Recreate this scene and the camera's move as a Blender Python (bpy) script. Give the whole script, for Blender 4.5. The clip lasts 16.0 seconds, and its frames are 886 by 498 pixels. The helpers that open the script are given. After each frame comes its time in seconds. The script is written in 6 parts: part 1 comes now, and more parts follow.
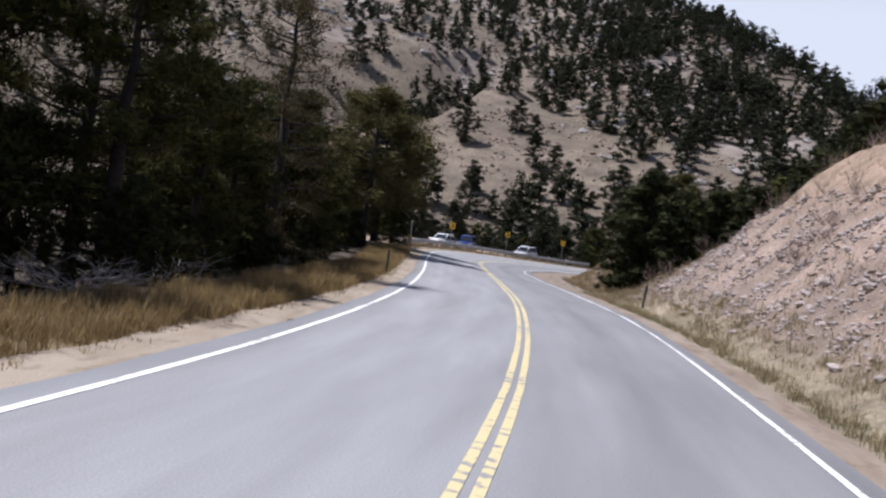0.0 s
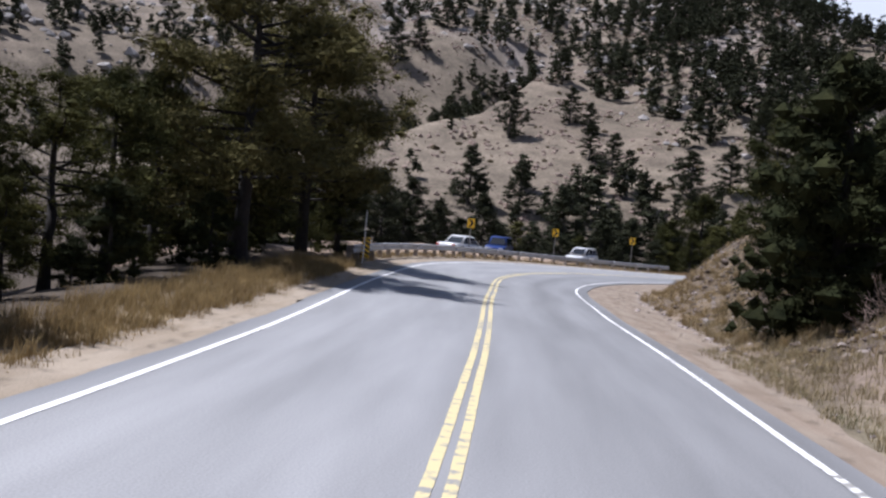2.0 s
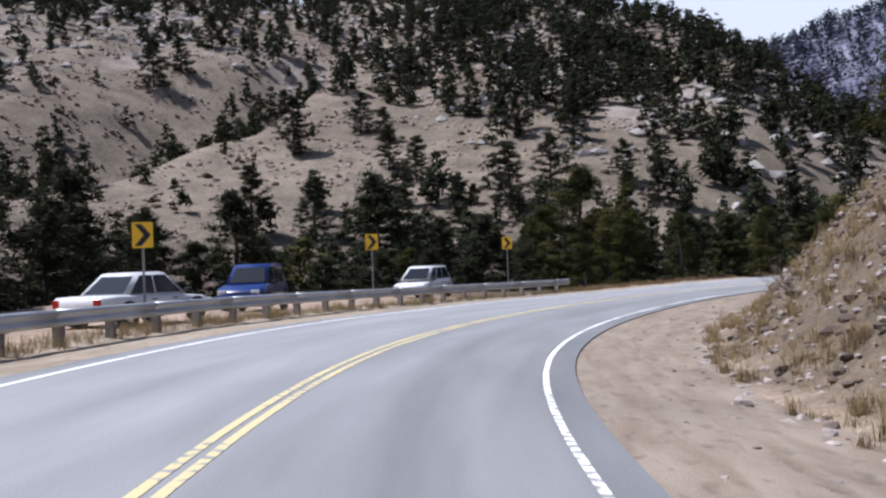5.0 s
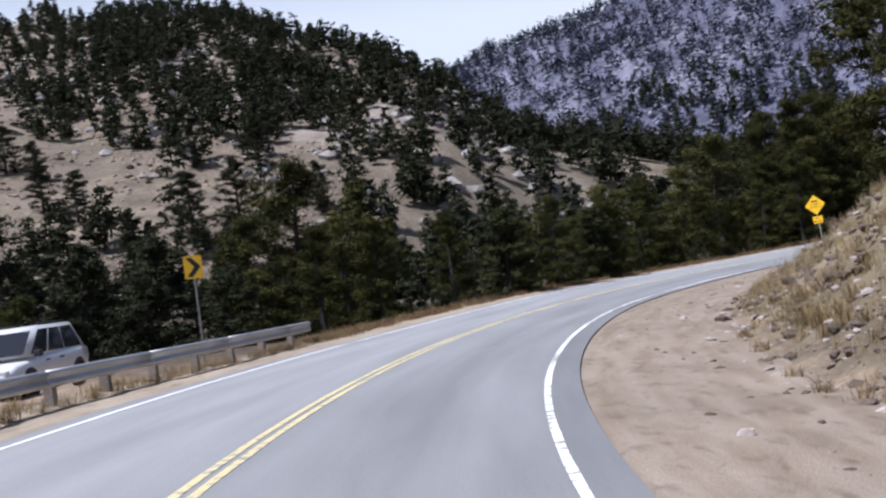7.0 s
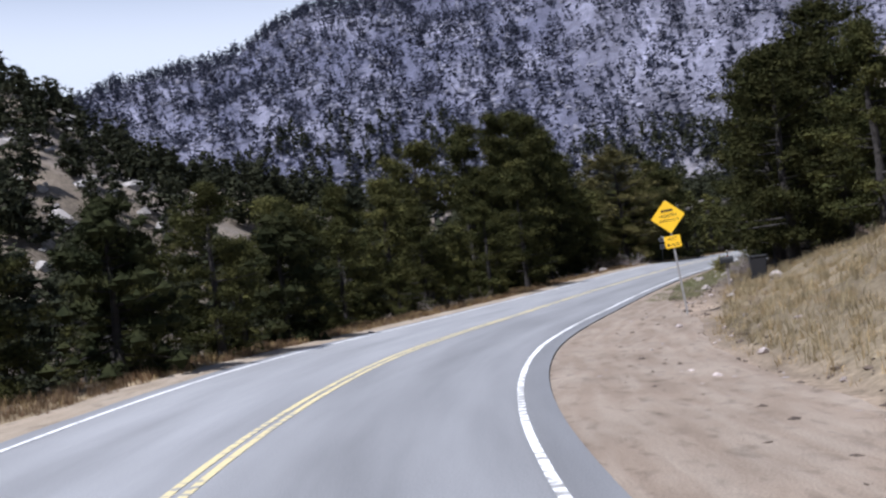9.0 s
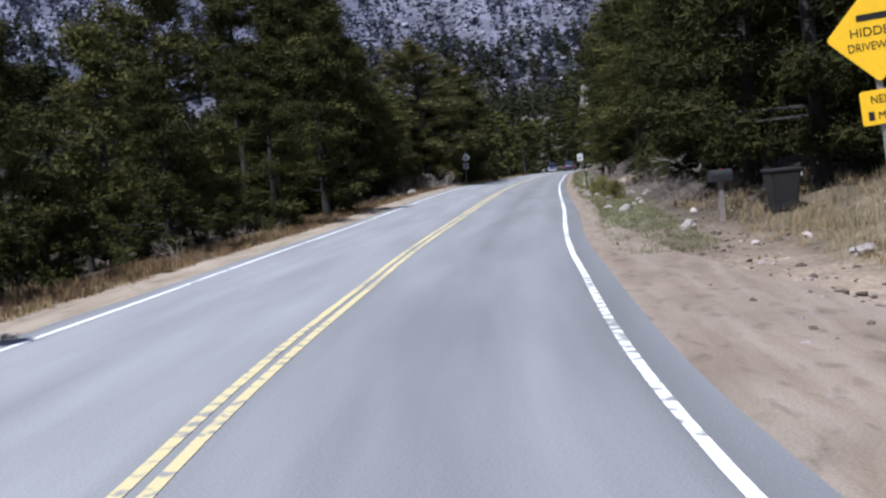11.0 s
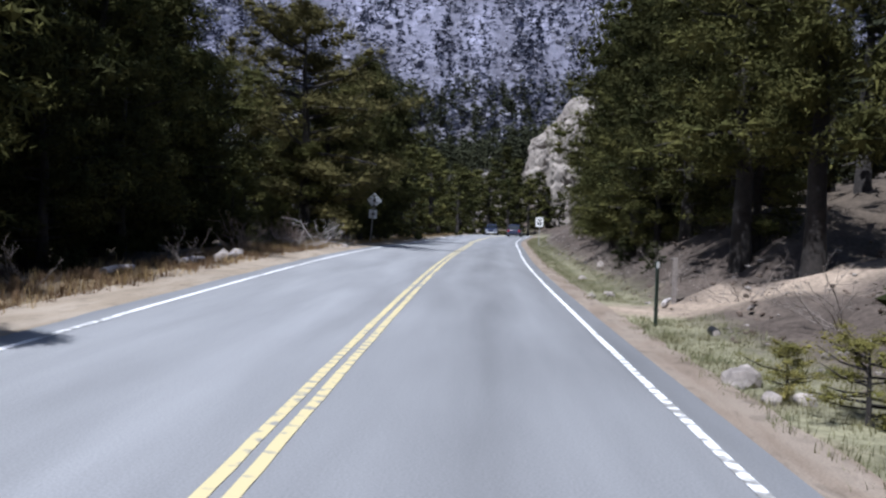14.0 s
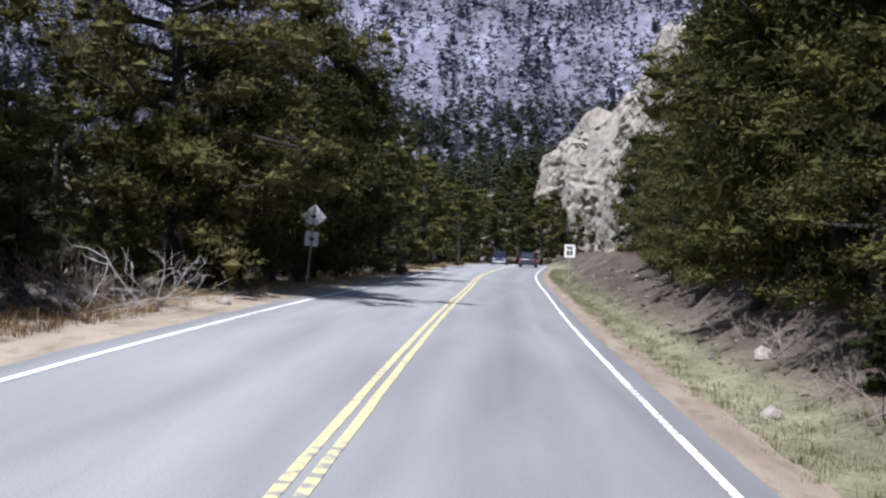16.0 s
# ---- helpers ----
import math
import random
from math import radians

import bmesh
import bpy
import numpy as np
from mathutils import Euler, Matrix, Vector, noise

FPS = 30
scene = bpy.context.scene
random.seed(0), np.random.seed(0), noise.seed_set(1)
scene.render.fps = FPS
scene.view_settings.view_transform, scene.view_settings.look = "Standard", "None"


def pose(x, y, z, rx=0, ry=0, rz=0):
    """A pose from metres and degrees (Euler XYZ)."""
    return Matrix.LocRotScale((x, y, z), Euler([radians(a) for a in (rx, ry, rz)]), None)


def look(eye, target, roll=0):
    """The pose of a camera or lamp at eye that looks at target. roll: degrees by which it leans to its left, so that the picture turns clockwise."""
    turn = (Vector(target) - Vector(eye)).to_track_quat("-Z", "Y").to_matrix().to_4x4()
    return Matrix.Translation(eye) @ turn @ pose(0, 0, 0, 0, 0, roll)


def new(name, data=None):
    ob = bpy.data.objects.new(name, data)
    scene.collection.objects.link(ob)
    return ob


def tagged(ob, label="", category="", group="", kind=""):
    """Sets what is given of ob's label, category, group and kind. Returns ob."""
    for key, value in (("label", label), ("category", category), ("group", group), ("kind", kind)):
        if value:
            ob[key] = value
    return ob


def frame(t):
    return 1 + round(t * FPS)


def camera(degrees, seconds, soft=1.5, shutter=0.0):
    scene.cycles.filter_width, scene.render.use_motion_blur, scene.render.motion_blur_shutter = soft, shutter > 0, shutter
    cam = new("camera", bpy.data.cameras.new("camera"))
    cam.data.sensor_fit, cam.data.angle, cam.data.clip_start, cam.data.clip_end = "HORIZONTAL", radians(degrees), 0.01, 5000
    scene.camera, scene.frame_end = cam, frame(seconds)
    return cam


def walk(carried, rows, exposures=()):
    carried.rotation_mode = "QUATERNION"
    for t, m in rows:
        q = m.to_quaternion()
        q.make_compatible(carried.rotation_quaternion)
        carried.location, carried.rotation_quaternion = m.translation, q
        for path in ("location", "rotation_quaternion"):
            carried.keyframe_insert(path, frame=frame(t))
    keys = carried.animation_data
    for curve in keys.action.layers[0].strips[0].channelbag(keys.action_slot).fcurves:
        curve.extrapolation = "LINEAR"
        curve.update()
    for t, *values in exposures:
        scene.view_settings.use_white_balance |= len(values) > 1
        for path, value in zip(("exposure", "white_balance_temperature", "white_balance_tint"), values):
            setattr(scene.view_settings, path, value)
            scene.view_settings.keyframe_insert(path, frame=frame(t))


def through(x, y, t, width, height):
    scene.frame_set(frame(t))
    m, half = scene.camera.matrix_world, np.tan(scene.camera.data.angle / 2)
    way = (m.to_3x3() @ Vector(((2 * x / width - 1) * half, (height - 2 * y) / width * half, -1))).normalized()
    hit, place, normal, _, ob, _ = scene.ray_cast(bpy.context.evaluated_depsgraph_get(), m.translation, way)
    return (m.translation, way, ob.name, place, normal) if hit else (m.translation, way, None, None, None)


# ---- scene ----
EXPOSURE = 0.62
cam = camera(50.0, 16.0, soft=2.4)
# seconds, eye, target, roll
PATH = [
    (0, (0.003, -0.003, 1.703), (-2.088, 19.881, 1.191), 8.51),
    (0.5, (0.396, 7.168, 1.532), (-1.957, 27.020, 0.935), 8.36),
    (1, (0.372, 14.396, 1.537), (-2.181, 34.220, 0.816), 7.91),
    (1.5, (0.457, 21.765, 1.444), (-2.729, 41.501, 0.858), 6.23),
    (2, (-0.015, 29.886, 1.430), (-3.398, 49.592, 0.915), 5.57),
    (2.5, (-0.416, 36.794, 1.259), (-4.020, 56.464, 0.976), 3.79),
    (3, (-1.000, 43.743, 1.213), (-4.430, 63.447, 1.164), 2.73),
    (3.2, (-1.276, 46.657, 1.151), (-4.426, 66.408, 1.132), 2.37),
    (5.3, (-2.703, 74.113, 0.806), (-1.294, 94.063, 1.019), -3.26),
    (5.5, (-2.649, 76.257, 0.834), (-0.715, 96.163, 0.828), -4.05),
    (6, (-2.312, 81.419, 0.716), (1.033, 101.137, 0.744), -5.49),
    (6.5, (-1.519, 87.339, 0.631), (3.492, 106.701, 0.826), -6.61),
    (7, (-0.495, 92.966, 0.556), (6.518, 111.691, 1.011), -7.63),
    (7.5, (1.301, 98.915, 0.529), (10.110, 116.866, 0.967), -8.12),
    (8, (3.621, 104.668, 0.475), (14.209, 121.631, 0.859), -7.71),
    (8.5, (6.564, 109.923, 0.449), (18.676, 125.828, 1.007), -7.21),
    (9, (9.737, 114.886, 0.456), (23.328, 129.549, 0.998), -7.00),
    (9.5, (13.381, 119.635, 0.430), (28.066, 133.212, 0.462), -6.23),
    (10, (16.603, 123.241, 0.384), (31.950, 136.033, -0.549), -7.13),
    (10.2, (17.880, 124.620, 0.372), (33.580, 136.950, -0.835), -7.41),
    (12.3, (32.880, 136.001, 0.404), (50.892, 144.583, -0.969), 0.85),
    (12.5, (34.930, 137.110, 0.359), (53.005, 145.590, -0.825), 2.27),
    (13, (40.580, 139.892, 0.447), (58.537, 148.636, -0.601), 3.18),
    (13.5, (46.563, 142.768, 0.570), (64.291, 151.994, -0.219), 2.24),
    (14, (51.226, 145.150, 0.502), (68.836, 154.609, -0.147), 1.74),
    (14.5, (55.874, 147.602, 0.500), (73.435, 157.162, 0.032), 1.89),
    (15, (60.940, 149.969, 0.490), (78.440, 159.649, 0.257), 1.08),
    (15.5, (65.590, 152.433, 0.496), (83.117, 162.066, 0.471), 1.53),
    (16, (70.635, 154.835, 0.622), (88.203, 164.393, 0.501), 1.98),
]
walk(cam, [(t, look(eye, target, roll)) for t, eye, target, roll in PATH],
     exposures=[(t, EXPOSURE + e, w, k) for t, e, w, k in ((0, -0.20, 6000, 16), (3, -0.06, 5850, 15), (9, -0.06, 5800, 14), (12.5, -0.16, 5600, 12), (14.5, -0.02, 5650, 12), (16, 0.16, 5850, 13))])

# ---- world, sun ----
SUN_AZ, SUN_EL = radians(-82), radians(60)
world = bpy.data.worlds.new("sky")
scene.world = world
world.use_nodes = True
wn = world.node_tree.nodes
sky = wn.new("ShaderNodeTexSky")
sky.sky_type = 'NISHITA'
sky.sun_disc = False
sky.sun_elevation = SUN_EL
sky.sun_rotation = SUN_AZ
sky.altitude = 2200
sky.air_density, sky.dust_density, sky.ozone_density = 1.0, 6.0, 1.0
wn["Background"].inputs["Strength"].default_value = 0.066
# pale haze towards the horizon, all round
wl = world.node_tree.links
wco = wn.new("ShaderNodeTexCoord")
wsep = wn.new("ShaderNodeSeparateXYZ")
wl.new(wco.outputs["Generated"], wsep.inputs[0])
wmr = wn.new("ShaderNodeMapRange")
wmr.interpolation_type = 'SMOOTHSTEP'
wmr.inputs["From Min"].default_value, wmr.inputs["From Max"].default_value = 0.42, 0.24
wmr.inputs["To Max"].default_value = 1.0
wl.new(wsep.outputs["Z"], wmr.inputs["Value"])
wmix = wn.new("ShaderNodeMix")
wmix.data_type = 'RGBA'
wmix.inputs[7].default_value = (8.4, 8.9, 9.7, 1)
wl.new(wmr.outputs[0], wmix.inputs[0])
wl.new(sky.outputs["Color"], wmix.inputs[6])
wl.new(wmix.outputs[2], wn["Background"].inputs["Color"])
sun = new("sun", bpy.data.lights.new("sun", 'SUN'))
sun.data.energy = 4.6
sun.data.angle = radians(0.55)
sun.data.color = (1.0, 0.965, 0.92)
to_sun = Vector((math.sin(SUN_AZ) * math.cos(SUN_EL), math.cos(SUN_AZ) * math.cos(SUN_EL), math.sin(SUN_EL)))
sun.matrix_world = look(to_sun * 60, (0, 0, 0))

# ---- plan of the road and the land ----
LANE = 3.6                      # centre line to edge line
EDGE = LANE + 0.45              # half the paved width
# the yellow line every 16 m
LINE = np.array([
    (-5.2, -34.2), (-2.2, -18.5),
    (-0.85, -2.61), (-0.14, 13.35), (-0.52, 29.32), (-1.91, 45.25), (-3.69, 61.17), (-4.83, 77.12), (-2.99, 92.87),
    (2.64, 107.78), (11.47, 120.93), (22.97, 131.84), (36.7, 139.85), (51.07, 146.9), (65.42, 153.93), (79.82, 160.88),
    (94.3, 167.69), (108.85, 174.34), (123.41, 181.0), (138.16, 187.19), (153.08, 192.98), (167.9, 198.7), (182.4, 205.4), (196.2, 213.5)])
LINE_Z = np.array([0.2, 0.1, -0.07, -0.33, -0.44, -0.62, -0.70, -0.83, -1.02, -1.21, -1.30, -1.33, -1.34, -1.23, -1.19, -1.20,
                   -1.28, -1.37, -1.40, -1.45, -1.5, -1.6, -1.8, -2.1])
LINE_BANK = np.array([0.01, 0.01, 0.005, -0.006, 0.002, -0.014, -0.061, -0.074, -0.071, -0.046, -0.019, -0.04, -0.024, -0.013,
                      -0.04, -0.062, -0.059, -0.033, -0.016, -0.009, -0.007, 0, 0, 0])


def spline(values, per=16):
    v = np.concatenate([[2 * values[0] - values[1]], values, [2 * values[-1] - values[-2]]])
    u = np.arange(per)[:, None] / per
    if values.ndim == 1:
        u = u[:, 0]
    out = []
    for a, b, c, d in zip(v, v[1:], v[2:], v[3:]):
        out.append(b + 0.5 * u * (c - a + u * (2 * a - 5 * b + 4 * c - d + u * (3 * (b - c) + d - a))))
    return np.concatenate(out + [values[-1:]])


ROAD_XY, ROAD_Z, ROAD_BANK = spline(LINE), spline(LINE_Z), spline(LINE_BANK)
ROAD_S = np.arange(len(ROAD_XY)) - 32.0
ROAD_T = np.gradient(ROAD_XY, axis=0)
ROAD_T /= np.linalg.norm(ROAD_T, axis=1)[:, None]
S_MIN, S_MAX = ROAD_S[0], ROAD_S[-1]


def on_road(s, l, up=0.0):
    """Places at s metres along the road and l metres right of the yellow line, on the pavement's plane."""
    s, l = np.broadcast_arrays(np.asarray(s, float), np.asarray(l, float))
    x, y = np.interp(s, ROAD_S, ROAD_XY[:, 0]), np.interp(s, ROAD_S, ROAD_XY[:, 1])
    tx, ty = np.interp(s, ROAD_S, ROAD_T[:, 0]), np.interp(s, ROAD_S, ROAD_T[:, 1])
    z = np.interp(s, ROAD_S, ROAD_Z) + np.interp(s, ROAD_S, ROAD_BANK) * np.clip(l, -EDGE - 3, EDGE + 3)
    return np.stack([x + ty * l, y - tx * l, z + up], -1)


def along_road(x, y):
    """s and l of places in plan."""
    x, y = np.asarray(x, float).ravel(), np.asarray(y, float).ravel()
    s, l = np.empty(len(x)), np.empty(len(x))
    for a in range(0, len(x), 4000):
        px, py = x[a:a + 4000, None], y[a:a + 4000, None]
        n = ((px - ROAD_XY[None, :, 0]) ** 2 + (py - ROAD_XY[None, :, 1]) ** 2).argmin(1)
        dx, dy = px[:, 0] - ROAD_XY[n, 0], py[:, 0] - ROAD_XY[n, 1]
        t = ROAD_T[n]
        al = dx * t[:, 0] + dy * t[:, 1]
        s[a:a + 4000] = ROAD_S[n] + np.clip(al, -0.6, 0.6)
        l[a:a + 4000] = np.where(np.abs(al) < 1.5, dx * t[:, 1] - dy * t[:, 0], np.sign(dx * t[:, 1] - dy * t[:, 0]) * np.hypot(dx, dy))
    return s, l


def ease(v):
    v = np.clip(v, 0, 1)
    return v * v * (3 - 2 * v)


def rough(x, y, size, seed=0):
    """Cheap smooth noise from sums of waves, about -1 to 1."""
    rng = np.random.RandomState(seed)
    out = np.zeros_like(x, dtype=float)
    for n in range(7):
        a = rng.uniform(0, 2 * np.pi)
        f = 2 * np.pi / size * rng.uniform(0.6, 1.7)
        out += np.sin((x * np.cos(a) + y * np.sin(a)) * f + rng.uniform(0, 6.28))
    return out / 3.2


# the right-hand cutting: width of the level strip, height and width of the bank, slope above it
R_STRIP = ([0, 40, 50, 60, 70, 95, 125, 150, 165, 176, 185, 240], [1.5, 1.5, 1.8, 2.6, 3.0, 3.3, 3.4, 3.5, 3.2, 2.0, 1.7, 1.6])
R_RISE = ([0, 30, 43, 49, 54, 60, 70, 82, 95, 105, 120, 145, 165, 178, 199, 204, 224, 240], [8.2, 8.7, 8.3, 4.7, 2.0, 1.6, 1.8, 2.3, 4.6, 4.8, 3.7, 2.8, 1.5, 1.2, 1.0, 2.3, 2.3, 1.3])
R_WIDE = ([0, 45, 58, 70, 95, 120, 145, 168, 180, 240], [9.0, 8.6, 4.6, 4.4, 5.0, 6.0, 7.5, 7.5, 4.5, 3.6])
R_ABOVE = ([0, 52, 60, 70, 84, 95, 120, 160, 185, 240], [0.02, 0.04, 0.10, 0.10, 0.14, 0.34, 0.14, 0.10, 0.15, 0.2])
# the left side: level strip, then a fall
L_STRIP = ([0, 55, 70, 90, 112, 125, 140, 240], [3.0, 3.2, 6.0, 14.0, 13.0, 6.0, 2.2, 2.6])
L_FALL = ([0, 60, 90, 130, 150, 200, 240], [2.2, 2.2, 3.0, 3.0, 2.4, 1.0, 0.8])
HUB = (5.0, 100.0)
# skyline of the near hill and of the far mountain: compass degrees from +y, degrees up, metres from the hub
HILL = np.array([(-180, 9, 500), (-120, 11, 520), (-60, 14.5, 620), (-30, 16.4, 640), (-10, 16.6, 620), (0, 17.0, 600), (6.4, 17.4, 560), (9, 17.0, 520), (12, 15.8, 480),
                 (17, 14.6, 410), (19.3, 13.6, 370), (21, 12.5, 350), (23, 10.6, 340), (28, 7.5, 330), (40, 4.5, 330), (70, 3.5, 340), (100, 6, 380), (140, 8, 450), (180, 9, 500)])
PEAK = np.array([(-180, 1), (0, 2), (14, 10.5), (18, 11.7), (22.6, 12.3), (24.4, 13.0), (27, 13.3), (32, 14.5), (34, 15.8), (37, 16.7), (43, 17.2), (52, 18.6),
                 (62, 19.0), (70, 18.0), (80, 16.0), (100, 12), (180, 1)])


def ground_z(x, y):
    x, y = np.asarray(x, float), np.asarray(y, float)
    shape = x.shape
    x, y = x.ravel(), y.ravel()
    s, l = along_road(x, y)
    zr, bk = np.interp(s, ROAD_S, ROAD_Z), np.interp(s, ROAD_S, ROAD_BANK)
    core = zr + bk * np.clip(l, -EDGE - 3, EDGE + 3)
    ur, ul = np.maximum(l - EDGE, 0), np.maximum(-l - EDGE, 0)
    strip, rise, wide, above = (np.interp(s, *k) for k in (R_STRIP, R_RISE, R_WIDE, R_ABOVE))
    v = (ur - strip) / wide
    bank = rise * (0.75 * np.clip(v, 0, 1) + 0.25 * ease(v)) + above * np.clip(ur - strip - wide, 0, 60)
    bank += ease(v * 2) * (0.24 * rough(x, y, 3.0, 1) + 0.09 * rough(x, y, 1.9, 2) + 0.3 * rough(x, y, 9, 3) * ease(ur / 12))
    lstrip, fall = np.interp(s, *L_STRIP), np.interp(s, *L_FALL)
    drop = fall * ease((ul - lstrip) / 9) + 0.06 * np.clip(ul - lstrip - 9, 0, 60)
    drop -= ease((ul - 0.6) / 2) * 0.05 * rough(x, y, 2.2, 4) + ease(ul / 14) * 0.35 * rough(x, y, 11, 5)
    near = core + bank - drop - 0.035
    # pavement stands proud of the earth under it
    near -= 0.03 * (1 - ease((np.maximum(ur, ul) - 0.05) / 0.8))
    far_w = ease((np.abs(l) - 60) / 90)
    hx, hy = x - HUB[0], y - HUB[1]
    r, az = np.hypot(hx, hy), np.degrees(np.arctan2(hx, hy))
    r1 = np.interp(az, HILL[:, 0], HILL[:, 2])
    hh = np.tan(np.radians(np.interp(az, HILL[:, 0], HILL[:, 1]))) * r1
    f = np.clip((r - 140) / (r1 - 140), 0, None)
    body = hh * np.where(f < 1, 0.86 * f + 0.14 * ease(f), 1 - 0.25 * (f - 1))
    # a spur with a dry gully behind it, west on the hill
    crest = np.interp(az, [-34, -20, -12, -5, 0], [190, 222, 268, 335, 380])
    gully = np.clip((r - crest) / 130, 0, 1)
    body -= 20 * np.sin(np.pi * gully ** 0.7) ** 2 * ease((-2 - az) / 6) * ease((az + 60) / 20)
    ph = np.tan(np.radians(np.interp(az, PEAK[:, 0], PEAK[:, 1]))) * 950
    g = np.clip((r - 430) / 520, 0, None)
    peak = ph * np.where(g < 1, 0.75 * g + 0.25 * ease(g), 1 - 0.15 * (g - 1))
    far = -5 + np.maximum(body, peak)
    big = ease((r - 160) / 200)
    far += big * (2.2 * rough(x, y, 60, 6) + 0.8 * rough(x, y, 23, 7)) + ease((r - 500) / 150) * (7 * rough(x, y, 150, 8) + 3.5 * rough(x, y, 55, 9)) * ease((1000 - r) / 150)
    far = np.where(r > 1100, np.maximum(far, -5 + 0 * far), far)
    return (near * (1 - far_w) + far * far_w).reshape(shape)

# ---- materials ----
def material(name, base, rough_v=0.8, metal=0.0, grain=None, spread=0.25, grain_size=20.0, patch_size=1.5, patch=0.2, bump=0.0, second=None, vary=0.0, sheen=0.0, spec=None):
    """A procedural surface: a base colour with fine grain, larger patches and some relief, in metres."""
    m = bpy.data.materials.new(name)
    m.use_nodes = True
    nt = m.node_tree
    nd, ln = nt.nodes, nt.links
    p = nd["Principled BSDF"]
    p.inputs["Roughness"].default_value = rough_v
    p.inputs["Metallic"].default_value = metal
    if spec is not None:
        p.inputs["Specular IOR Level"].default_value = spec
    co = nd.new("ShaderNodeTexCoord")
    n1 = nd.new("ShaderNodeTexNoise")
    n1.inputs["Scale"].default_value = grain_size
    n1.inputs["Detail"].default_value = 4
    n2 = nd.new("ShaderNodeTexNoise")
    n2.inputs["Scale"].default_value = patch_size
    n2.inputs["Detail"].default_value = 3
    geo = nd.new("ShaderNodeNewGeometry")
    for n in (n1, n2):
        ln.new(geo.outputs["Position"], n.inputs["Vector"])
    c1 = nd.new("ShaderNodeMix")
    c1.data_type = 'RGBA'
    c1.inputs[6].default_value = (*base, 1)
    c1.inputs[7].default_value = (*(second or [v * 0.55 for v in base]), 1)
    r1 = nd.new("ShaderNodeMapRange")
    r1.inputs["From Min"].default_value, r1.inputs["From Max"].default_value = 0.35, 0.7
    r1.inputs["To Max"].default_value = patch * 2
    ln.new(n2.outputs["Fac"], r1.inputs["Value"])
    ln.new(r1.outputs["Result"], c1.inputs[0])
    hsv = nd.new("ShaderNodeHueSaturation")
    r2 = nd.new("ShaderNodeMapRange")
    r2.inputs["From Min"].default_value, r2.inputs["From Max"].default_value = 0.25, 0.75
    r2.inputs["To Min"].default_value, r2.inputs["To Max"].default_value = 1 - spread, 1 + spread
    ln.new(n1.outputs["Fac"], r2.inputs["Value"])
    ln.new(c1.outputs[2], hsv.inputs["Color"])
    value = r2.outputs["Result"]
    if vary:
        info = nd.new("ShaderNodeObjectInfo")
        isl = nd.new("ShaderNodeMath")
        isl.operation = 'ADD'
        ln.new(info.outputs["Random"], isl.inputs[0])
        ln.new(geo.outputs["Random Per Island"], isl.inputs[1])
        r3 = nd.new("ShaderNodeMapRange")
        r3.inputs["From Max"].default_value = 2.0
        r3.inputs["To Min"].default_value, r3.inputs["To Max"].default_value = 1 - vary, 1 + vary
        ln.new(isl.outputs[0], r3.inputs["Value"])
        mul = nd.new("ShaderNodeMath")
        mul.operation = 'MULTIPLY'
        ln.new(value, mul.inputs[0])
        ln.new(r3.outputs["Result"], mul.inputs[1])
        value = mul.outputs[0]
    ln.new(value, hsv.inputs["Value"])
    ln.new(hsv.outputs["Color"], p.inputs["Base Color"])
    if bump:
        b = nd.new("ShaderNodeBump")
        b.inputs["Strength"].default_value = bump
        b.inputs["Distance"].default_value = 0.02
        ln.new(n1.outputs["Fac"], b.inputs["Height"])
        ln.new(b.outputs["Normal"], p.inputs["Normal"])
    return m


def foliage(name, base, second, vary=0.35, through=0.22, patch=0.45):
    """Needles or leaves: two greens by clump, some light passing through."""
    m = material(name, base, 0.9, grain_size=4.0, patch_size=1.3, patch=patch, spread=0.25, second=second, vary=vary, spec=0.05)
    nd, ln = m.node_tree.nodes, m.node_tree.links
    p, out = nd["Principled BSDF"], nd["Material Output"]
    tr = nd.new("ShaderNodeBsdfTranslucent")
    mix = nd.new("ShaderNodeMixShader")
    mix.inputs[0].default_value = through
    ln.new(p.inputs["Base Color"].links[0].from_socket, tr.inputs["Color"])
    ln.new(p.outputs[0], mix.inputs[1])
    ln.new(tr.outputs[0], mix.inputs[2])
    ln.new(mix.outputs[0], out.inputs["Surface"])
    return m


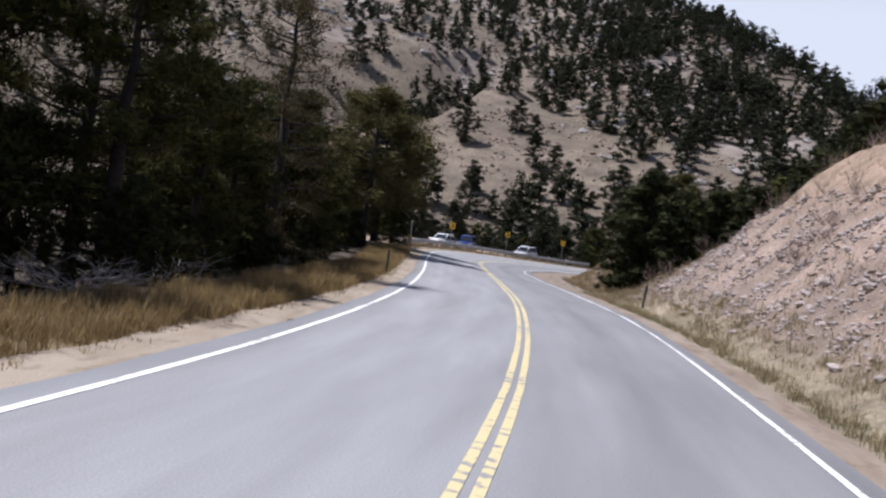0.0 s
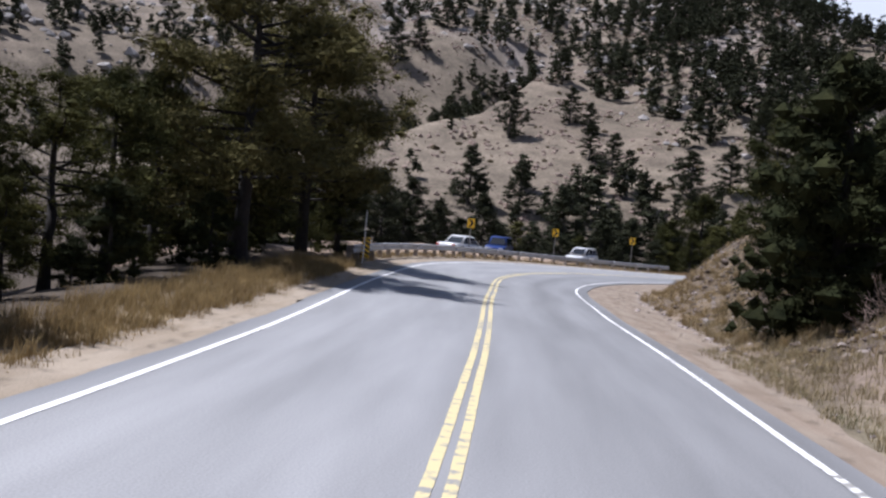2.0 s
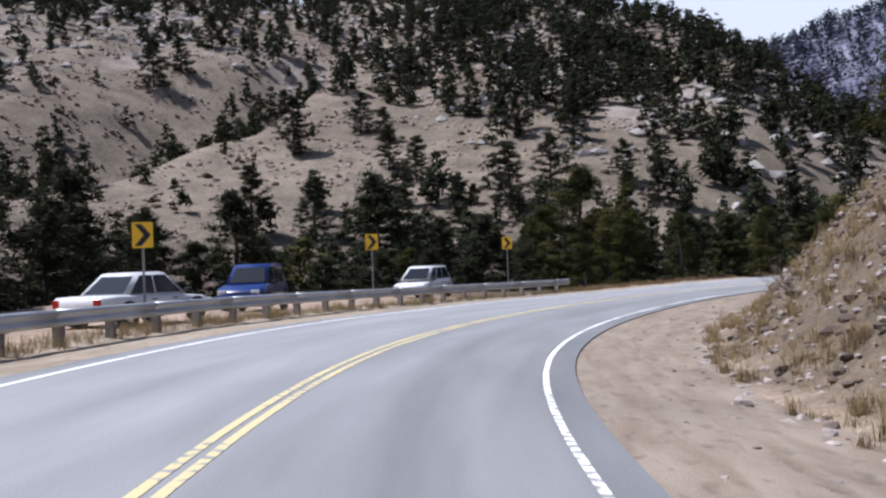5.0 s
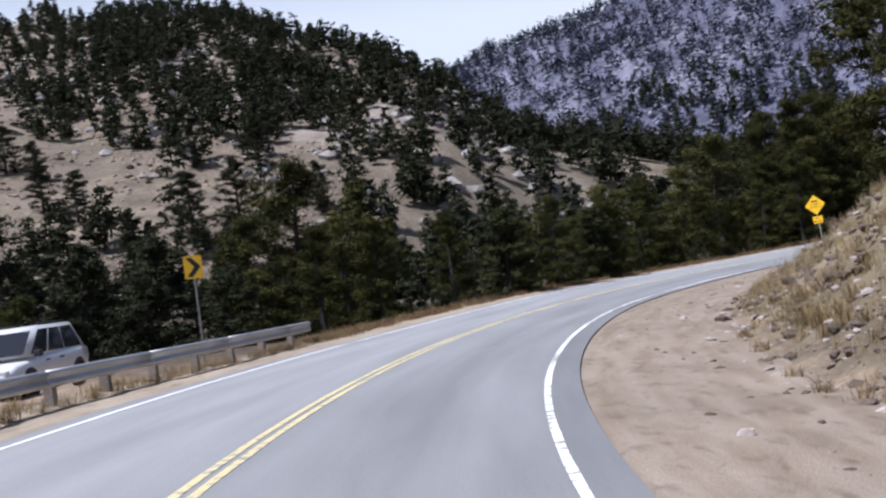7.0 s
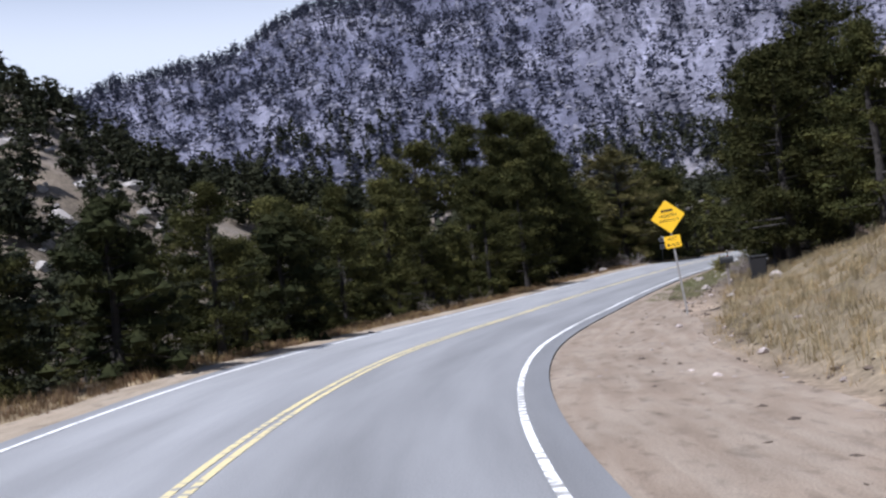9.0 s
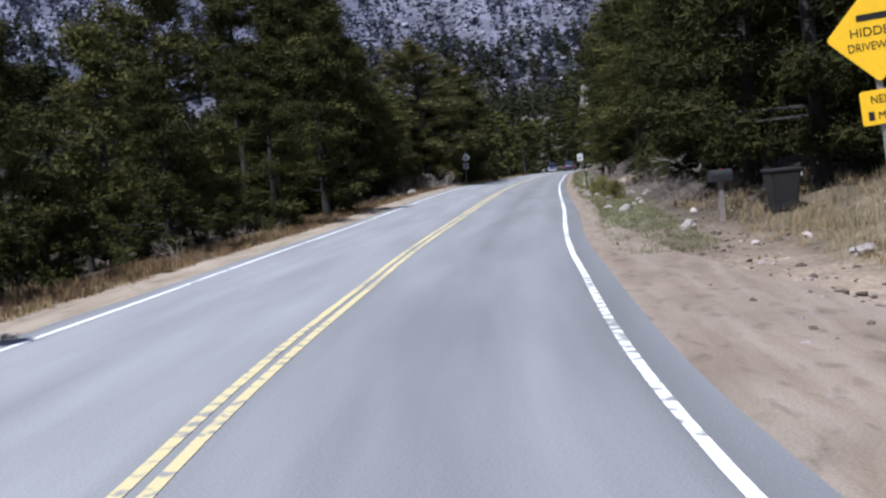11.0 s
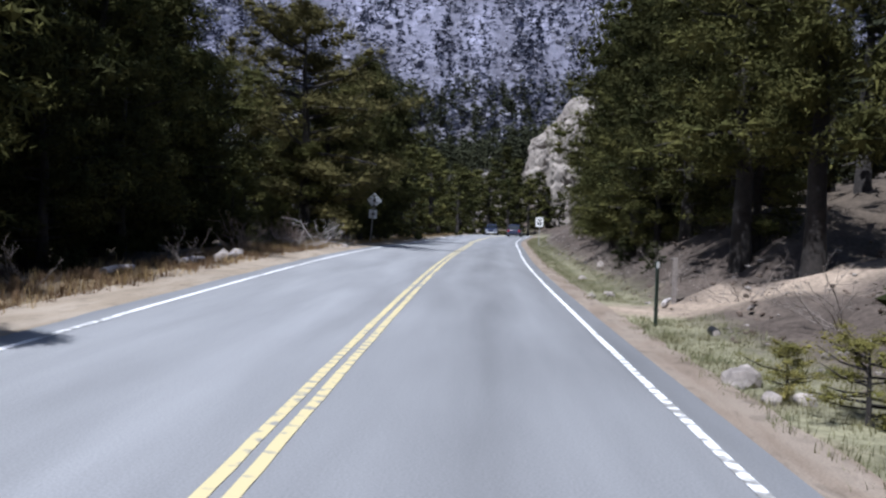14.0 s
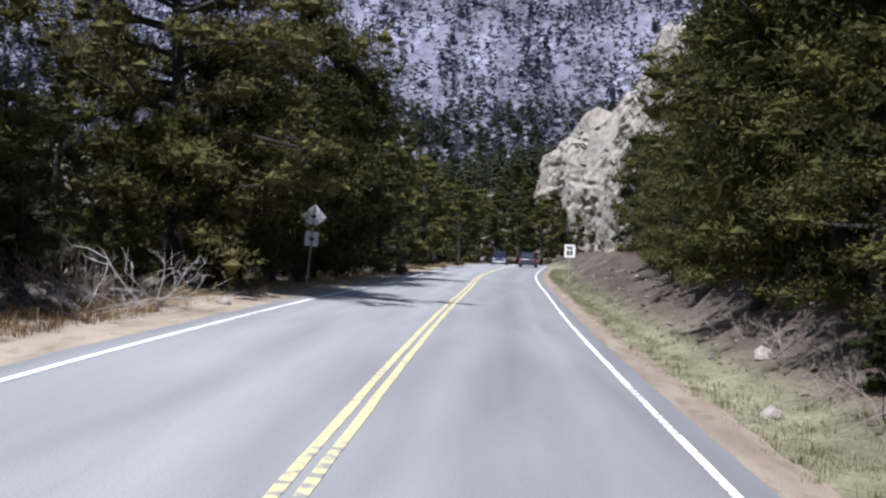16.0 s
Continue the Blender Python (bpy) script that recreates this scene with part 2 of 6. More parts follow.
def tinted_ground():
    """Earth, grass and rock: the colour that the land's plan gives each spot, broken up by noise at three scales."""
    m = bpy.data.materials.new("ground")
    m.use_nodes = True
    nd, ln = m.node_tree.nodes, m.node_tree.links
    p = nd["Principled BSDF"]
    p.inputs["Roughness"].default_value = 0.95
    p.inputs["Specular IOR Level"].default_value = 0.15
    at = nd.new("ShaderNodeAttribute")
    at.attribute_name = "tint"
    geo = nd.new("ShaderNodeNewGeometry")
    value = None
    heights = []
    for size, lo, hi in ((9.0, 0.72, 1.28), (1.1, 0.75, 1.25), (0.12, 0.7, 1.3), (0.02, 0.82, 1.18)):
        n = nd.new("ShaderNodeTexNoise")
        n.inputs["Scale"].default_value = size
        n.inputs["Detail"].default_value = 5
        ln.new(geo.outputs["Position"], n.inputs["Vector"])
        r = nd.new("ShaderNodeMapRange")
        r.inputs["From Min"].default_value, r.inputs["From Max"].default_value = 0.3, 0.7
        r.inputs["To Min"].default_value, r.inputs["To Max"].default_value = lo, hi
        ln.new(n.outputs["Fac"], r.inputs["Value"])
        heights.append(n)
        if value is None:
            value = r.outputs[0]
        else:
            mul = nd.new("ShaderNodeMath")
            mul.operation = 'MULTIPLY'
            ln.new(value, mul.inputs[0])
            ln.new(r.outputs[0], mul.inputs[1])
            value = mul.outputs[0]
    hsv = nd.new("ShaderNodeHueSaturation")
    ln.new(at.outputs["Color"], hsv.inputs["Color"])
    ln.new(value, hsv.inputs["Value"])
    ln.new(hsv.outputs["Color"], p.inputs["Base Color"])
    b = nd.new("ShaderNodeBump")
    b.inputs["Strength"].default_value = 0.6
    b.inputs["Distance"].default_value = 0.06
    ln.new(heights[0].outputs["Fac"], b.inputs["Height"])
    ln.new(b.outputs["Normal"], p.inputs["Normal"])
    return m


def asphalt():
    """Sun-bleached asphalt: wheel tracks, a darker seam and mottling laid along the road, with fine aggregate."""
    m = bpy.data.materials.new("asphalt")
    m.use_nodes = True
    nd, ln = m.node_tree.nodes, m.node_tree.links
    p = nd["Principled BSDF"]
    p.inputs["Roughness"].default_value = 0.72
    p.inputs["Specular IOR Level"].default_value = 0.35
    uv = nd.new("ShaderNodeUVMap")
    uv.uv_map = "plan"
    sep = nd.new("ShaderNodeSeparateXYZ")
    ln.new(uv.outputs[0], sep.inputs[0])
    ramp = nd.new("ShaderNodeValToRGB")
    el = ramp.color_ramp.elements
    el[0].position, el[0].color = 0.0, (0.19, 0.195, 0.205, 1)
    el[1].position, el[1].color = 1.0, (0.18, 0.183, 0.19, 1)
    for pos, c in ((0.05, 0.245), (0.16, 0.275), (0.27, 0.25), (0.38, 0.27), (0.47, 0.24), (0.53, 0.23), (0.62, 0.232), (0.72, 0.192), (0.83, 0.222), (0.93, 0.20), (0.95, 0.165)):
        e = el.new(pos)
        e.color = (c, c * 1.01, c * 1.035, 1)
    mr = nd.new("ShaderNodeMapRange")
    mr.inputs["From Min"].default_value, mr.inputs["From Max"].default_value = -EDGE, EDGE
    wob = nd.new("ShaderNodeTexNoise")
    wob.inputs["Scale"].default_value = 0.12
    ln.new(uv.outputs[0], wob.inputs["Vector"])
    add = nd.new("ShaderNodeMath")
    add.operation = 'MULTIPLY_ADD'
    add.inputs[1].default_value = 0.2
    ln.new(sep.outputs["Y"], add.inputs[2])
    ln.new(wob.outputs["Fac"], add.inputs[0])
    sub = nd.new("ShaderNodeMath")
    sub.operation = 'SUBTRACT'
    sub.inputs[1].default_value = 0.1
    ln.new(add.outputs[0], sub.inputs[0])
    ln.new(sub.outputs[0], mr.inputs["Value"])
    ln.new(mr.outputs[0], ramp.inputs[0])
    st = nd.new("ShaderNodeMapping")
    st.inputs["Scale"].default_value = (0.14, 1.3, 1)
    ln.new(uv.outputs[0], st.inputs["Vector"])
    streak = nd.new("ShaderNodeTexNoise")
    streak.inputs["Scale"].default_value = 1.0
    streak.inputs["Detail"].default_value = 4
    ln.new(st.outputs[0], streak.inputs["Vector"])
    fine = nd.new("ShaderNodeTexNoise")
    fine.inputs["Scale"].default_value = 45
    fine.inputs["Detail"].default_value = 3
    ln.new(uv.outputs[0], fine.inputs["Vector"])
    value = None
    for n, lo, hi in ((streak, 0.86, 1.14), (fine, 0.86, 1.14)):
        r = nd.new("ShaderNodeMapRange")
        r.inputs["From Min"].default_value, r.inputs["From Max"].default_value = 0.3, 0.7
        r.inputs["To Min"].default_value, r.inputs["To Max"].default_value = lo, hi
        ln.new(n.outputs["Fac"], r.inputs["Value"])
        if value is None:
            value = r.outputs[0]
        else:
            mul = nd.new("ShaderNodeMath")
            mul.operation = 'MULTIPLY'
            ln.new(value, mul.inputs[0])
            ln.new(r.outputs[0], mul.inputs[1])
            value = mul.outputs[0]
    hsv = nd.new("ShaderNodeHueSaturation")
    ln.new(ramp.outputs[0], hsv.inputs["Color"])
    ln.new(value, hsv.inputs["Value"])
    ln.new(hsv.outputs[0], p.inputs["Base Color"])
    b = nd.new("ShaderNodeBump")
    b.inputs["Strength"].default_value = 0.35
    b.inputs["Distance"].default_value = 0.006
    ln.new(fine.outputs["Fac"], b.inputs["Height"])
    ln.new(b.outputs[0], p.inputs["Normal"])
    return m


def sand(name="sand", dry=(0.248, 0.196, 0.152), washed=(0.238, 0.197, 0.158)):
    """Coarse granite sand: wheel ruts and washed streaks along the road, damp dark patches, grit."""
    m = bpy.data.materials.new(name)
    m.use_nodes = True
    nd, ln = m.node_tree.nodes, m.node_tree.links
    p = nd["Principled BSDF"]
    p.inputs["Roughness"].default_value = 0.95
    p.inputs["Specular IOR Level"].default_value = 0.15
    uv = nd.new("ShaderNodeUVMap")
    uv.uv_map = "plan"

    def noise_at(scale, detail, stretch=(1, 1, 1)):
        mp = nd.new("ShaderNodeMapping")
        mp.inputs["Scale"].default_value = stretch
        ln.new(uv.outputs[0], mp.inputs["Vector"])
        n = nd.new("ShaderNodeTexNoise")
        n.inputs["Scale"].default_value = scale
        n.inputs["Detail"].default_value = detail
        n.inputs["Distortion"].default_value = 0.4
        ln.new(mp.outputs[0], n.inputs["Vector"])
        return n.outputs["Fac"]

    def span(src, a, b, lo, hi):
        r = nd.new("ShaderNodeMapRange")
        for k, v in (("From Min", a), ("From Max", b), ("To Min", lo), ("To Max", hi)):
            r.inputs[k].default_value = v
        ln.new(src, r.inputs["Value"])
        return r.outputs[0]

    def times(a, b):
        k = nd.new("ShaderNodeMath")
        k.operation = 'MULTIPLY'
        ln.new(a, k.inputs[0])
        ln.new(b, k.inputs[1])
        return k.outputs[0]

    ruts, spots, grit, broad = noise_at(1.6, 5, (0.25, 1.5, 1)), noise_at(3.2, 7, (0.6, 1.2, 1)), noise_at(38, 3), noise_at(0.5, 3)
    value = times(times(span(ruts, 0.36, 0.62, 0.82, 1.10), span(spots, 0.28, 0.46, 0.66, 1.04)), times(span(grit, 0.3, 0.7, 0.84, 1.16), span(broad, 0.3, 0.7, 0.9, 1.1)))
    mix = nd.new("ShaderNodeMix")
    mix.data_type = 'RGBA'
    mix.inputs[6].default_value = (*dry, 1)
    mix.inputs[7].default_value = (*washed, 1)
    ln.new(span(ruts, 0.4, 0.6, 0, 1), mix.inputs[0])
    hsv = nd.new("ShaderNodeHueSaturation")
    ln.new(mix.outputs[2], hsv.inputs["Color"])
    ln.new(value, hsv.inputs["Value"])
    ln.new(hsv.outputs[0], p.inputs["Base Color"])
    b = nd.new("ShaderNodeBump")
    b.inputs["Strength"].default_value = 0.8
    b.inputs["Distance"].default_value = 0.03
    ln.new(times(spots, grit), b.inputs["Height"])
    ln.new(b.outputs[0], p.inputs["Normal"])
    return m


def road_paint(name, colour, wear, chop):
    """Traffic paint, worn through to the asphalt in flakes; chop: cross-cut by milled grooves every half metre or so."""
    m = bpy.data.materials.new(name)
    m.use_nodes = True
    nd, ln = m.node_tree.nodes, m.node_tree.links
    p = nd["Principled BSDF"]
    p.inputs["Roughness"].default_value = 0.6
    uv = nd.new("ShaderNodeUVMap")
    uv.uv_map = "plan"
    n = nd.new("ShaderNodeTexNoise")
    n.inputs["Scale"].default_value = 7
    n.inputs["Detail"].default_value = 6
    ln.new(uv.outputs[0], n.inputs["Vector"])
    big = nd.new("ShaderNodeTexNoise")
    big.inputs["Scale"].default_value = 0.35
    ln.new(uv.outputs[0], big.inputs["Vector"])
    s = nd.new("ShaderNodeMath")
    s.operation = 'ADD'
    ln.new(n.outputs["Fac"], s.inputs[0])
    ln.new(big.outputs["Fac"], s.inputs[1])
    src = s.outputs[0]
    if chop:
        w = nd.new("ShaderNodeTexWave")
        w.wave_type, w.bands_direction = 'BANDS', 'X'
        w.inputs["Scale"].default_value = 1.0
        w.inputs["Distortion"].default_value = 1.5
        w.inputs["Detail Scale"].default_value = 1.5
        ln.new(uv.outputs[0], w.inputs["Vector"])
        k = nd.new("ShaderNodeMath")
        k.operation = 'MULTIPLY_ADD'
        k.inputs[1].default_value = chop
        ln.new(w.outputs["Fac"], k.inputs[0])
        ln.new(src, k.inputs[2])
        src = k.outputs[0]
    r = nd.new("ShaderNodeMapRange")
    r.inputs["From Min"].default_value, r.inputs["From Max"].default_value = wear, wear + 0.16
    ln.new(src, r.inputs["Value"])
    mix = nd.new("ShaderNodeMix")
    mix.data_type = 'RGBA'
    mix.inputs[6].default_value = (*colour, 1)
    mix.inputs[7].default_value = (0.27, 0.265, 0.25, 1)
    ln.new(r.outputs[0], mix.inputs[0])
    ln.new(mix.outputs[2], p.inputs["Base Color"])
    return m


M_GROUND, M_ASPHALT = tinted_ground(), asphalt()
M_WHITE = road_paint("white_paint", (0.80, 0.80, 0.80), 1.09, 0.0)
M_WHITE_R = road_paint("chipped_white_paint", (0.80, 0.80, 0.80), 1.13, 0.205)
M_YELLOW = road_paint("yellow_paint", (0.60, 0.51, 0.28), 1.17, 0.23)
# one sand recipe twice, the second with paler colours for the left shoulder
M_SAND, M_SAND_PALE = sand(), sand("pale_sand", (0.32, 0.262, 0.198), (0.30, 0.252, 0.198))
M_CLOD = material("earth_clod", (0.105, 0.078, 0.06), 0.95, grain_size=20, spread=0.35, vary=0.4, bump=0.6)
M_BARK = material("bark", (0.023, 0.019, 0.017), 0.95, grain_size=9, spread=0.5, patch=0.3, bump=0.8)
M_PINE = foliage("pine_needles", (0.050, 0.053, 0.019), (0.106, 0.099, 0.032), through=0.14)
M_PINE_DARK = foliage("dark_pine_needles", (0.026, 0.030, 0.011), (0.070, 0.067, 0.022), through=0.14)
# darker copy of the pine needles, with shade painted into the green
M_PINE_SHADED = foliage("shaded_pine_needles", (0.018, 0.021, 0.008), (0.048, 0.046, 0.016), through=0.12)
M_PINE_SPARSE = foliage("thin_pine_needles", (0.10, 0.078, 0.042), (0.06, 0.056, 0.028))
M_PINE_FAR = foliage("far_needles", (0.024, 0.028, 0.018), (0.045, 0.046, 0.024), through=0.12)
# mountain needles lifted and blued: distance haze painted into their colour
M_PINE_HAZED = foliage("hazed_peak_needles", (0.030, 0.033, 0.048), (0.044, 0.047, 0.064), through=0.05)
# olive needles brightened beyond the other pines to paint in sun on the crowns
M_PINE_OLIVE_LIT = foliage("lit_olive_needles", (0.076, 0.070, 0.028), (0.138, 0.12, 0.047), through=0.2)
M_JUNIPER = foliage("juniper_sprays", (0.016, 0.020, 0.009), (0.038, 0.040, 0.016), through=0.08)
M_SAPLING = foliage("young_needles", (0.12, 0.115, 0.035), (0.19, 0.165, 0.055), through=0.2)
M_DEADWOOD = material("bleached_wood", (0.50, 0.46, 0.44), 0.9, grain_size=14, spread=0.3, second=(0.27, 0.24, 0.23))
M_GREYWOOD = material("weathered_twigs", (0.19, 0.16, 0.14), 0.9, spread=0.3, second=(0.14, 0.12, 0.105), vary=0.3)
M_TWIG = material("bare_twigs", (0.23, 0.17, 0.14), 0.9, spread=0.3, vary=0.4)
M_DRYGRASS = foliage("dry_grass", (0.33, 0.245, 0.12), (0.20, 0.14, 0.07), vary=0.4, through=0.3, patch=0.4)
M_STRAW = foliage("straw_grass", (0.36, 0.275, 0.15), (0.25, 0.18, 0.10), vary=0.4, through=0.3, patch=0.4)
M_RUSTGRASS = foliage("rust_grass", (0.20, 0.132, 0.078), (0.13, 0.09, 0.055), vary=0.4, through=0.25, patch=0.4)
M_PALEGRASS = foliage("pale_grass", (0.28, 0.23, 0.14), (0.19, 0.155, 0.09), vary=0.4, through=0.3, patch=0.4)
M_GREENGRASS = foliage("green_grass", (0.135, 0.14, 0.07), (0.21, 0.19, 0.115), vary=0.45, through=0.3, patch=0.5)
M_ROCK = material("rock", (0.31, 0.265, 0.245), 0.9, grain_size=9, spread=0.3, patch=0.3, patch_size=2.5, bump=0.8, second=(0.21, 0.18, 0.17), vary=0.5)
M_PALEROCK = material("pale_rock", (0.27, 0.24, 0.215), 0.9, grain_size=9, spread=0.35, patch=0.4, patch_size=1.6, bump=0.8, second=(0.19, 0.165, 0.15), vary=0.3)
M_CLIFF = material("cliff_rock", (0.275, 0.245, 0.215), 0.95, grain_size=1.2, spread=0.35, patch=0.45, patch_size=0.2, bump=1.0, second=(0.16, 0.14, 0.125))

# ---- building helpers ----
def mesh_of(name, verts, faces, mat, smooth=False):
    me = bpy.data.meshes.new(name)
    me.from_pydata([tuple(map(float, v)) for v in verts], [], [tuple(map(int, f)) for f in faces])
    me.materials.append(mat)
    if smooth:
        me.polygons.foreach_set("use_smooth", [True] * len(me.polygons))
    me.update()
    return me


def fast_mesh(name, verts, faces, mat):
    """A mesh from arrays: verts (n, 3) and triangles or quads (m, k)."""
    verts, faces = np.asarray(verts, np.float32), np.asarray(faces, np.int32)
    me = bpy.data.meshes.new(name)
    k = faces.shape[1]
    me.vertices.add(len(verts))
    me.vertices.foreach_set("co", verts.ravel())
    me.loops.add(faces.size)
    me.loops.foreach_set("vertex_index", faces.ravel())
    me.polygons.add(len(faces))
    me.polygons.foreach_set("loop_start", np.arange(0, faces.size, k, dtype=np.int32))
    me.update(calc_edges=True)
    me.validate()
    me.materials.append(mat)
    me.polygons.foreach_set("use_smooth", [False] * len(me.polygons))
    return me


def part(name, bm, mat, parent, label="", smooth=False):
    """Links a bmesh as one mesh object under a thing or a part."""
    me = bpy.data.meshes.new(name)
    bmesh.ops.recalc_face_normals(bm, faces=bm.faces[:])
    bm.to_mesh(me)
    bm.free()
    me.materials.append(mat)
    if smooth:
        me.polygons.foreach_set("use_smooth", [True] * len(me.polygons))
    ob = new(name, me)
    ob.parent = parent
    return tagged(ob, label)


def thing(name, place, label, category, group="", turn=0.0):
    ob = new(name)
    ob.matrix_world = pose(*place, 0, 0, turn)
    return tagged(ob, label, category, group)


def box(bm, lo, hi, bevel=0.0):
    r = bmesh.ops.create_cube(bm, size=1.0)
    for v in r["verts"]:
        v.co = Vector([(a + b) / 2 + c * (b - a) for a, b, c in zip(lo, hi, v.co)])
    if bevel:
        es = {e for v in r["verts"] for e in v.link_edges}
        bmesh.ops.bevel(bm, geom=list(es), offset=bevel, segments=2, affect='EDGES', profile=0.6)
    return bm


def rod(bm, a, b, ra, rb, sides=8):
    a, b = Vector(a), Vector(b)
    d = b - a
    m = Matrix.Translation((a + b) / 2) @ d.to_track_quat('Z', 'Y').to_matrix().to_4x4()
    bmesh.ops.create_cone(bm, cap_ends=True, segments=sides, radius1=ra, radius2=rb, depth=d.length, matrix=m)
    return bm


def sheet(name, s0, s1, lats, mat, up=0.0, step=1.0, wander=0.0, seed=0, thick=0.0, follow_ground=False, loose=(0, -1)):
    """A strip laid along the road between the sideways offsets lats (numbers, or functions of s), with its plan as UV."""
    s = np.arange(s0, s1 + 0.01, step)
    cols = []
    for n, l in enumerate(lats):
        lv = l(s) if callable(l) else np.full(len(s), float(l))
        if wander and n in [k % len(lats) for k in loose]:
            lv = lv + wander * (rough(s, 0 * s + n * 7.3, 3.1, seed) * 0.6 + rough(s, 0 * s + n * 3.3, 0.9, seed + 1) * 0.4)
        p = on_road(s, lv, up)
        if follow_ground:
            p[:, 2] = ground_z(p[:, 0], p[:, 1]) + up
        cols.append((p, lv))
    k = len(cols)
    verts = np.stack([c[0] for c in cols], 1).reshape(-1, 3)
    plan = np.stack([np.stack([s, c[1]], -1) for c in cols], 1).reshape(-1, 2)
    i = np.arange(len(s) - 1)[:, None] * k + np.arange(k - 1)[None]
    faces = np.stack([i, i + 1, i + k + 1, i + k], -1).reshape(-1, 4)
    me = fast_mesh(name, verts, faces, mat)
    layer = me.uv_layers.new(name="plan")
    loops = np.empty(len(me.loops), np.int32)
    me.loops.foreach_get("vertex_index", loops)
    layer.data.foreach_set("uv", plan[loops].astype(np.float32).ravel())
    if not thick:
        me.polygons.foreach_set("use_smooth", [True] * len(me.polygons))
    ob = new(name, me)
    if thick:
        mod = ob.modifiers.new("thickness", 'SOLIDIFY')
        mod.thickness, mod.offset = thick, -1
    return ob


# ---- the land ----
def axis(lo, hi, fine, reach):
    mid = np.arange(lo, hi + fine, fine)
    out, step = [], fine
    v = mid[-1]
    while v < reach:
        step = min(step * 1.09, 60)
        v += step
        out.append(v)
    up = np.array(out)
    out, step, v = [], fine, mid[0]
    while v > -reach:
        step = min(step * 1.09, 60)
        v -= step
        out.append(v)
    return np.concatenate([np.array(out)[::-1], mid, up])


def build_ground():
    gx, gy = axis(-30, 150, 0.9, 2600), axis(-20, 215, 0.9, 2600)
    X, Y = np.meshgrid(gx, gy)
    Z = ground_z(X, Y)
    nx, ny = len(gx), len(gy)
    verts = np.stack([X, Y, Z], -1).reshape(-1, 3)
    i = np.arange(ny - 1)[:, None] * nx + np.arange(nx - 1)[None]
    faces = np.stack([i, i + 1, i + nx + 1, i + nx], -1).reshape(-1, 4)
    me = fast_mesh("ground", verts, faces, M_GROUND)
    me.polygons.foreach_set("use_smooth", [True] * len(me.polygons))
    # what covers each spot
    x, y = X.ravel(), Y.ravel()
    s, l = along_road(x, y)
    r, az = np.hypot(x - HUB[0], y - HUB[1]), np.degrees(np.arctan2(x - HUB[0], y - HUB[1]))
    col = np.empty((len(x), 4))
    col[:] = (0.075, 0.06, 0.046, 1)                                    # duff under pines
    def put(w, c):
        col[:, :3] = col[:, :3] * (1 - w[:, None]) + np.array(c) * w[:, None]
    ur, ul = l - EDGE, -l - EDGE
    strip, wide = np.interp(s, *R_STRIP), np.interp(s, *R_WIDE)
    on_bank = ease((ur - strip + 0.6) / 1.2) * ease((strip + wide + 2.5 - ur) / 2)
    put(on_bank * ease((53 - s) / 8), (0.235, 0.18, 0.145))            # broken rock
    put(on_bank * ease((53 - s) / 8) * ease((ur - strip - 0.5 * wide) / 1.6), (0.25, 0.185, 0.138))
    put(on_bank * ease((s - 50) / 10) * ease((118 - s) / 12), (0.112, 0.087, 0.062))
    put(on_bank * ease((s - 105) / 12) * ease((172 - s) / 14), (0.185, 0.15, 0.10))
    put(on_bank * ease((s - 164) / 10) * ease((8.5 - ur) / 3), (0.09, 0.072, 0.06))
    put(ease(ur / 0.3) * ease((strip + 0.5 - ur) / 1.0) * ease((s - 44) / 12) * ease((172 - s) / 8), (0.262, 0.205, 0.155))  # sand
    put(ease(ur / 0.3) * ease((strip + 1 - ur) / 1.0) * ease((50 - s) / 10), (0.26, 0.225, 0.155))
    put(ease(ur / 0.3) * ease((2.6 - ur) / 1.0) * ease((s - 162) / 8), (0.19, 0.18, 0.115))
    put(ease((s - 195.2) / 0.8) * ease((198.9 - s) / 0.8) * ease(ur / 0.3) * ease((30 - ur) / 6), (0.27, 0.215, 0.165))           # driveway
    put(ease(ul / 0.3) * ease((2.9 - ul) / 1.2), (0.22, 0.17, 0.105))
    put(ease(ul / 0.3) * ease((14.5 - ul) / 1.5) * ease((s - 62) / 10) * ease((126 - s) / 8), (0.27, 0.205, 0.155))           # pull-out
    put(ease((EDGE + 0.5 - np.abs(l)) / 0.3), (0.25, 0.20, 0.15))
    hill = ease((r - 130) / 60)
    put(hill * ease((60 - az) / 20) * ease((az + 110) / 20), (0.155, 0.128, 0.098))
    n = ease(rough(x, y, 70, 21) * 0.8 + rough(x, y, 26, 22) * 0.5)
    put(hill * ease((r - 330 + 130 * ease((az - 2) / 8)) / 70) * n, (0.25, 0.225, 0.21))
    put(hill * ease((30 - az) / 10) * n * ease((r - 200) / 60) * 0.4, (0.17, 0.13, 0.105))
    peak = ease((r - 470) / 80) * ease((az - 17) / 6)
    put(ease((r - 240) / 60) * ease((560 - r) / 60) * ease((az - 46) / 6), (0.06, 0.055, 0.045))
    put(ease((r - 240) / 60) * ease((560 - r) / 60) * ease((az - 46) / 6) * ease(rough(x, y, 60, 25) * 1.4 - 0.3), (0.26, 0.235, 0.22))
    # the mountain's rock tints carry painted haze: pushed towards blue
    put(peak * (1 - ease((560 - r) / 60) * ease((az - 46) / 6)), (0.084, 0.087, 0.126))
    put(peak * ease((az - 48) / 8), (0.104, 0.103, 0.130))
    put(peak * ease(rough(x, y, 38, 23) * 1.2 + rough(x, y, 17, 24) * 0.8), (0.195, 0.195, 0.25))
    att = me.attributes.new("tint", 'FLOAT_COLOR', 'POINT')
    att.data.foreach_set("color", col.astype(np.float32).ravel())
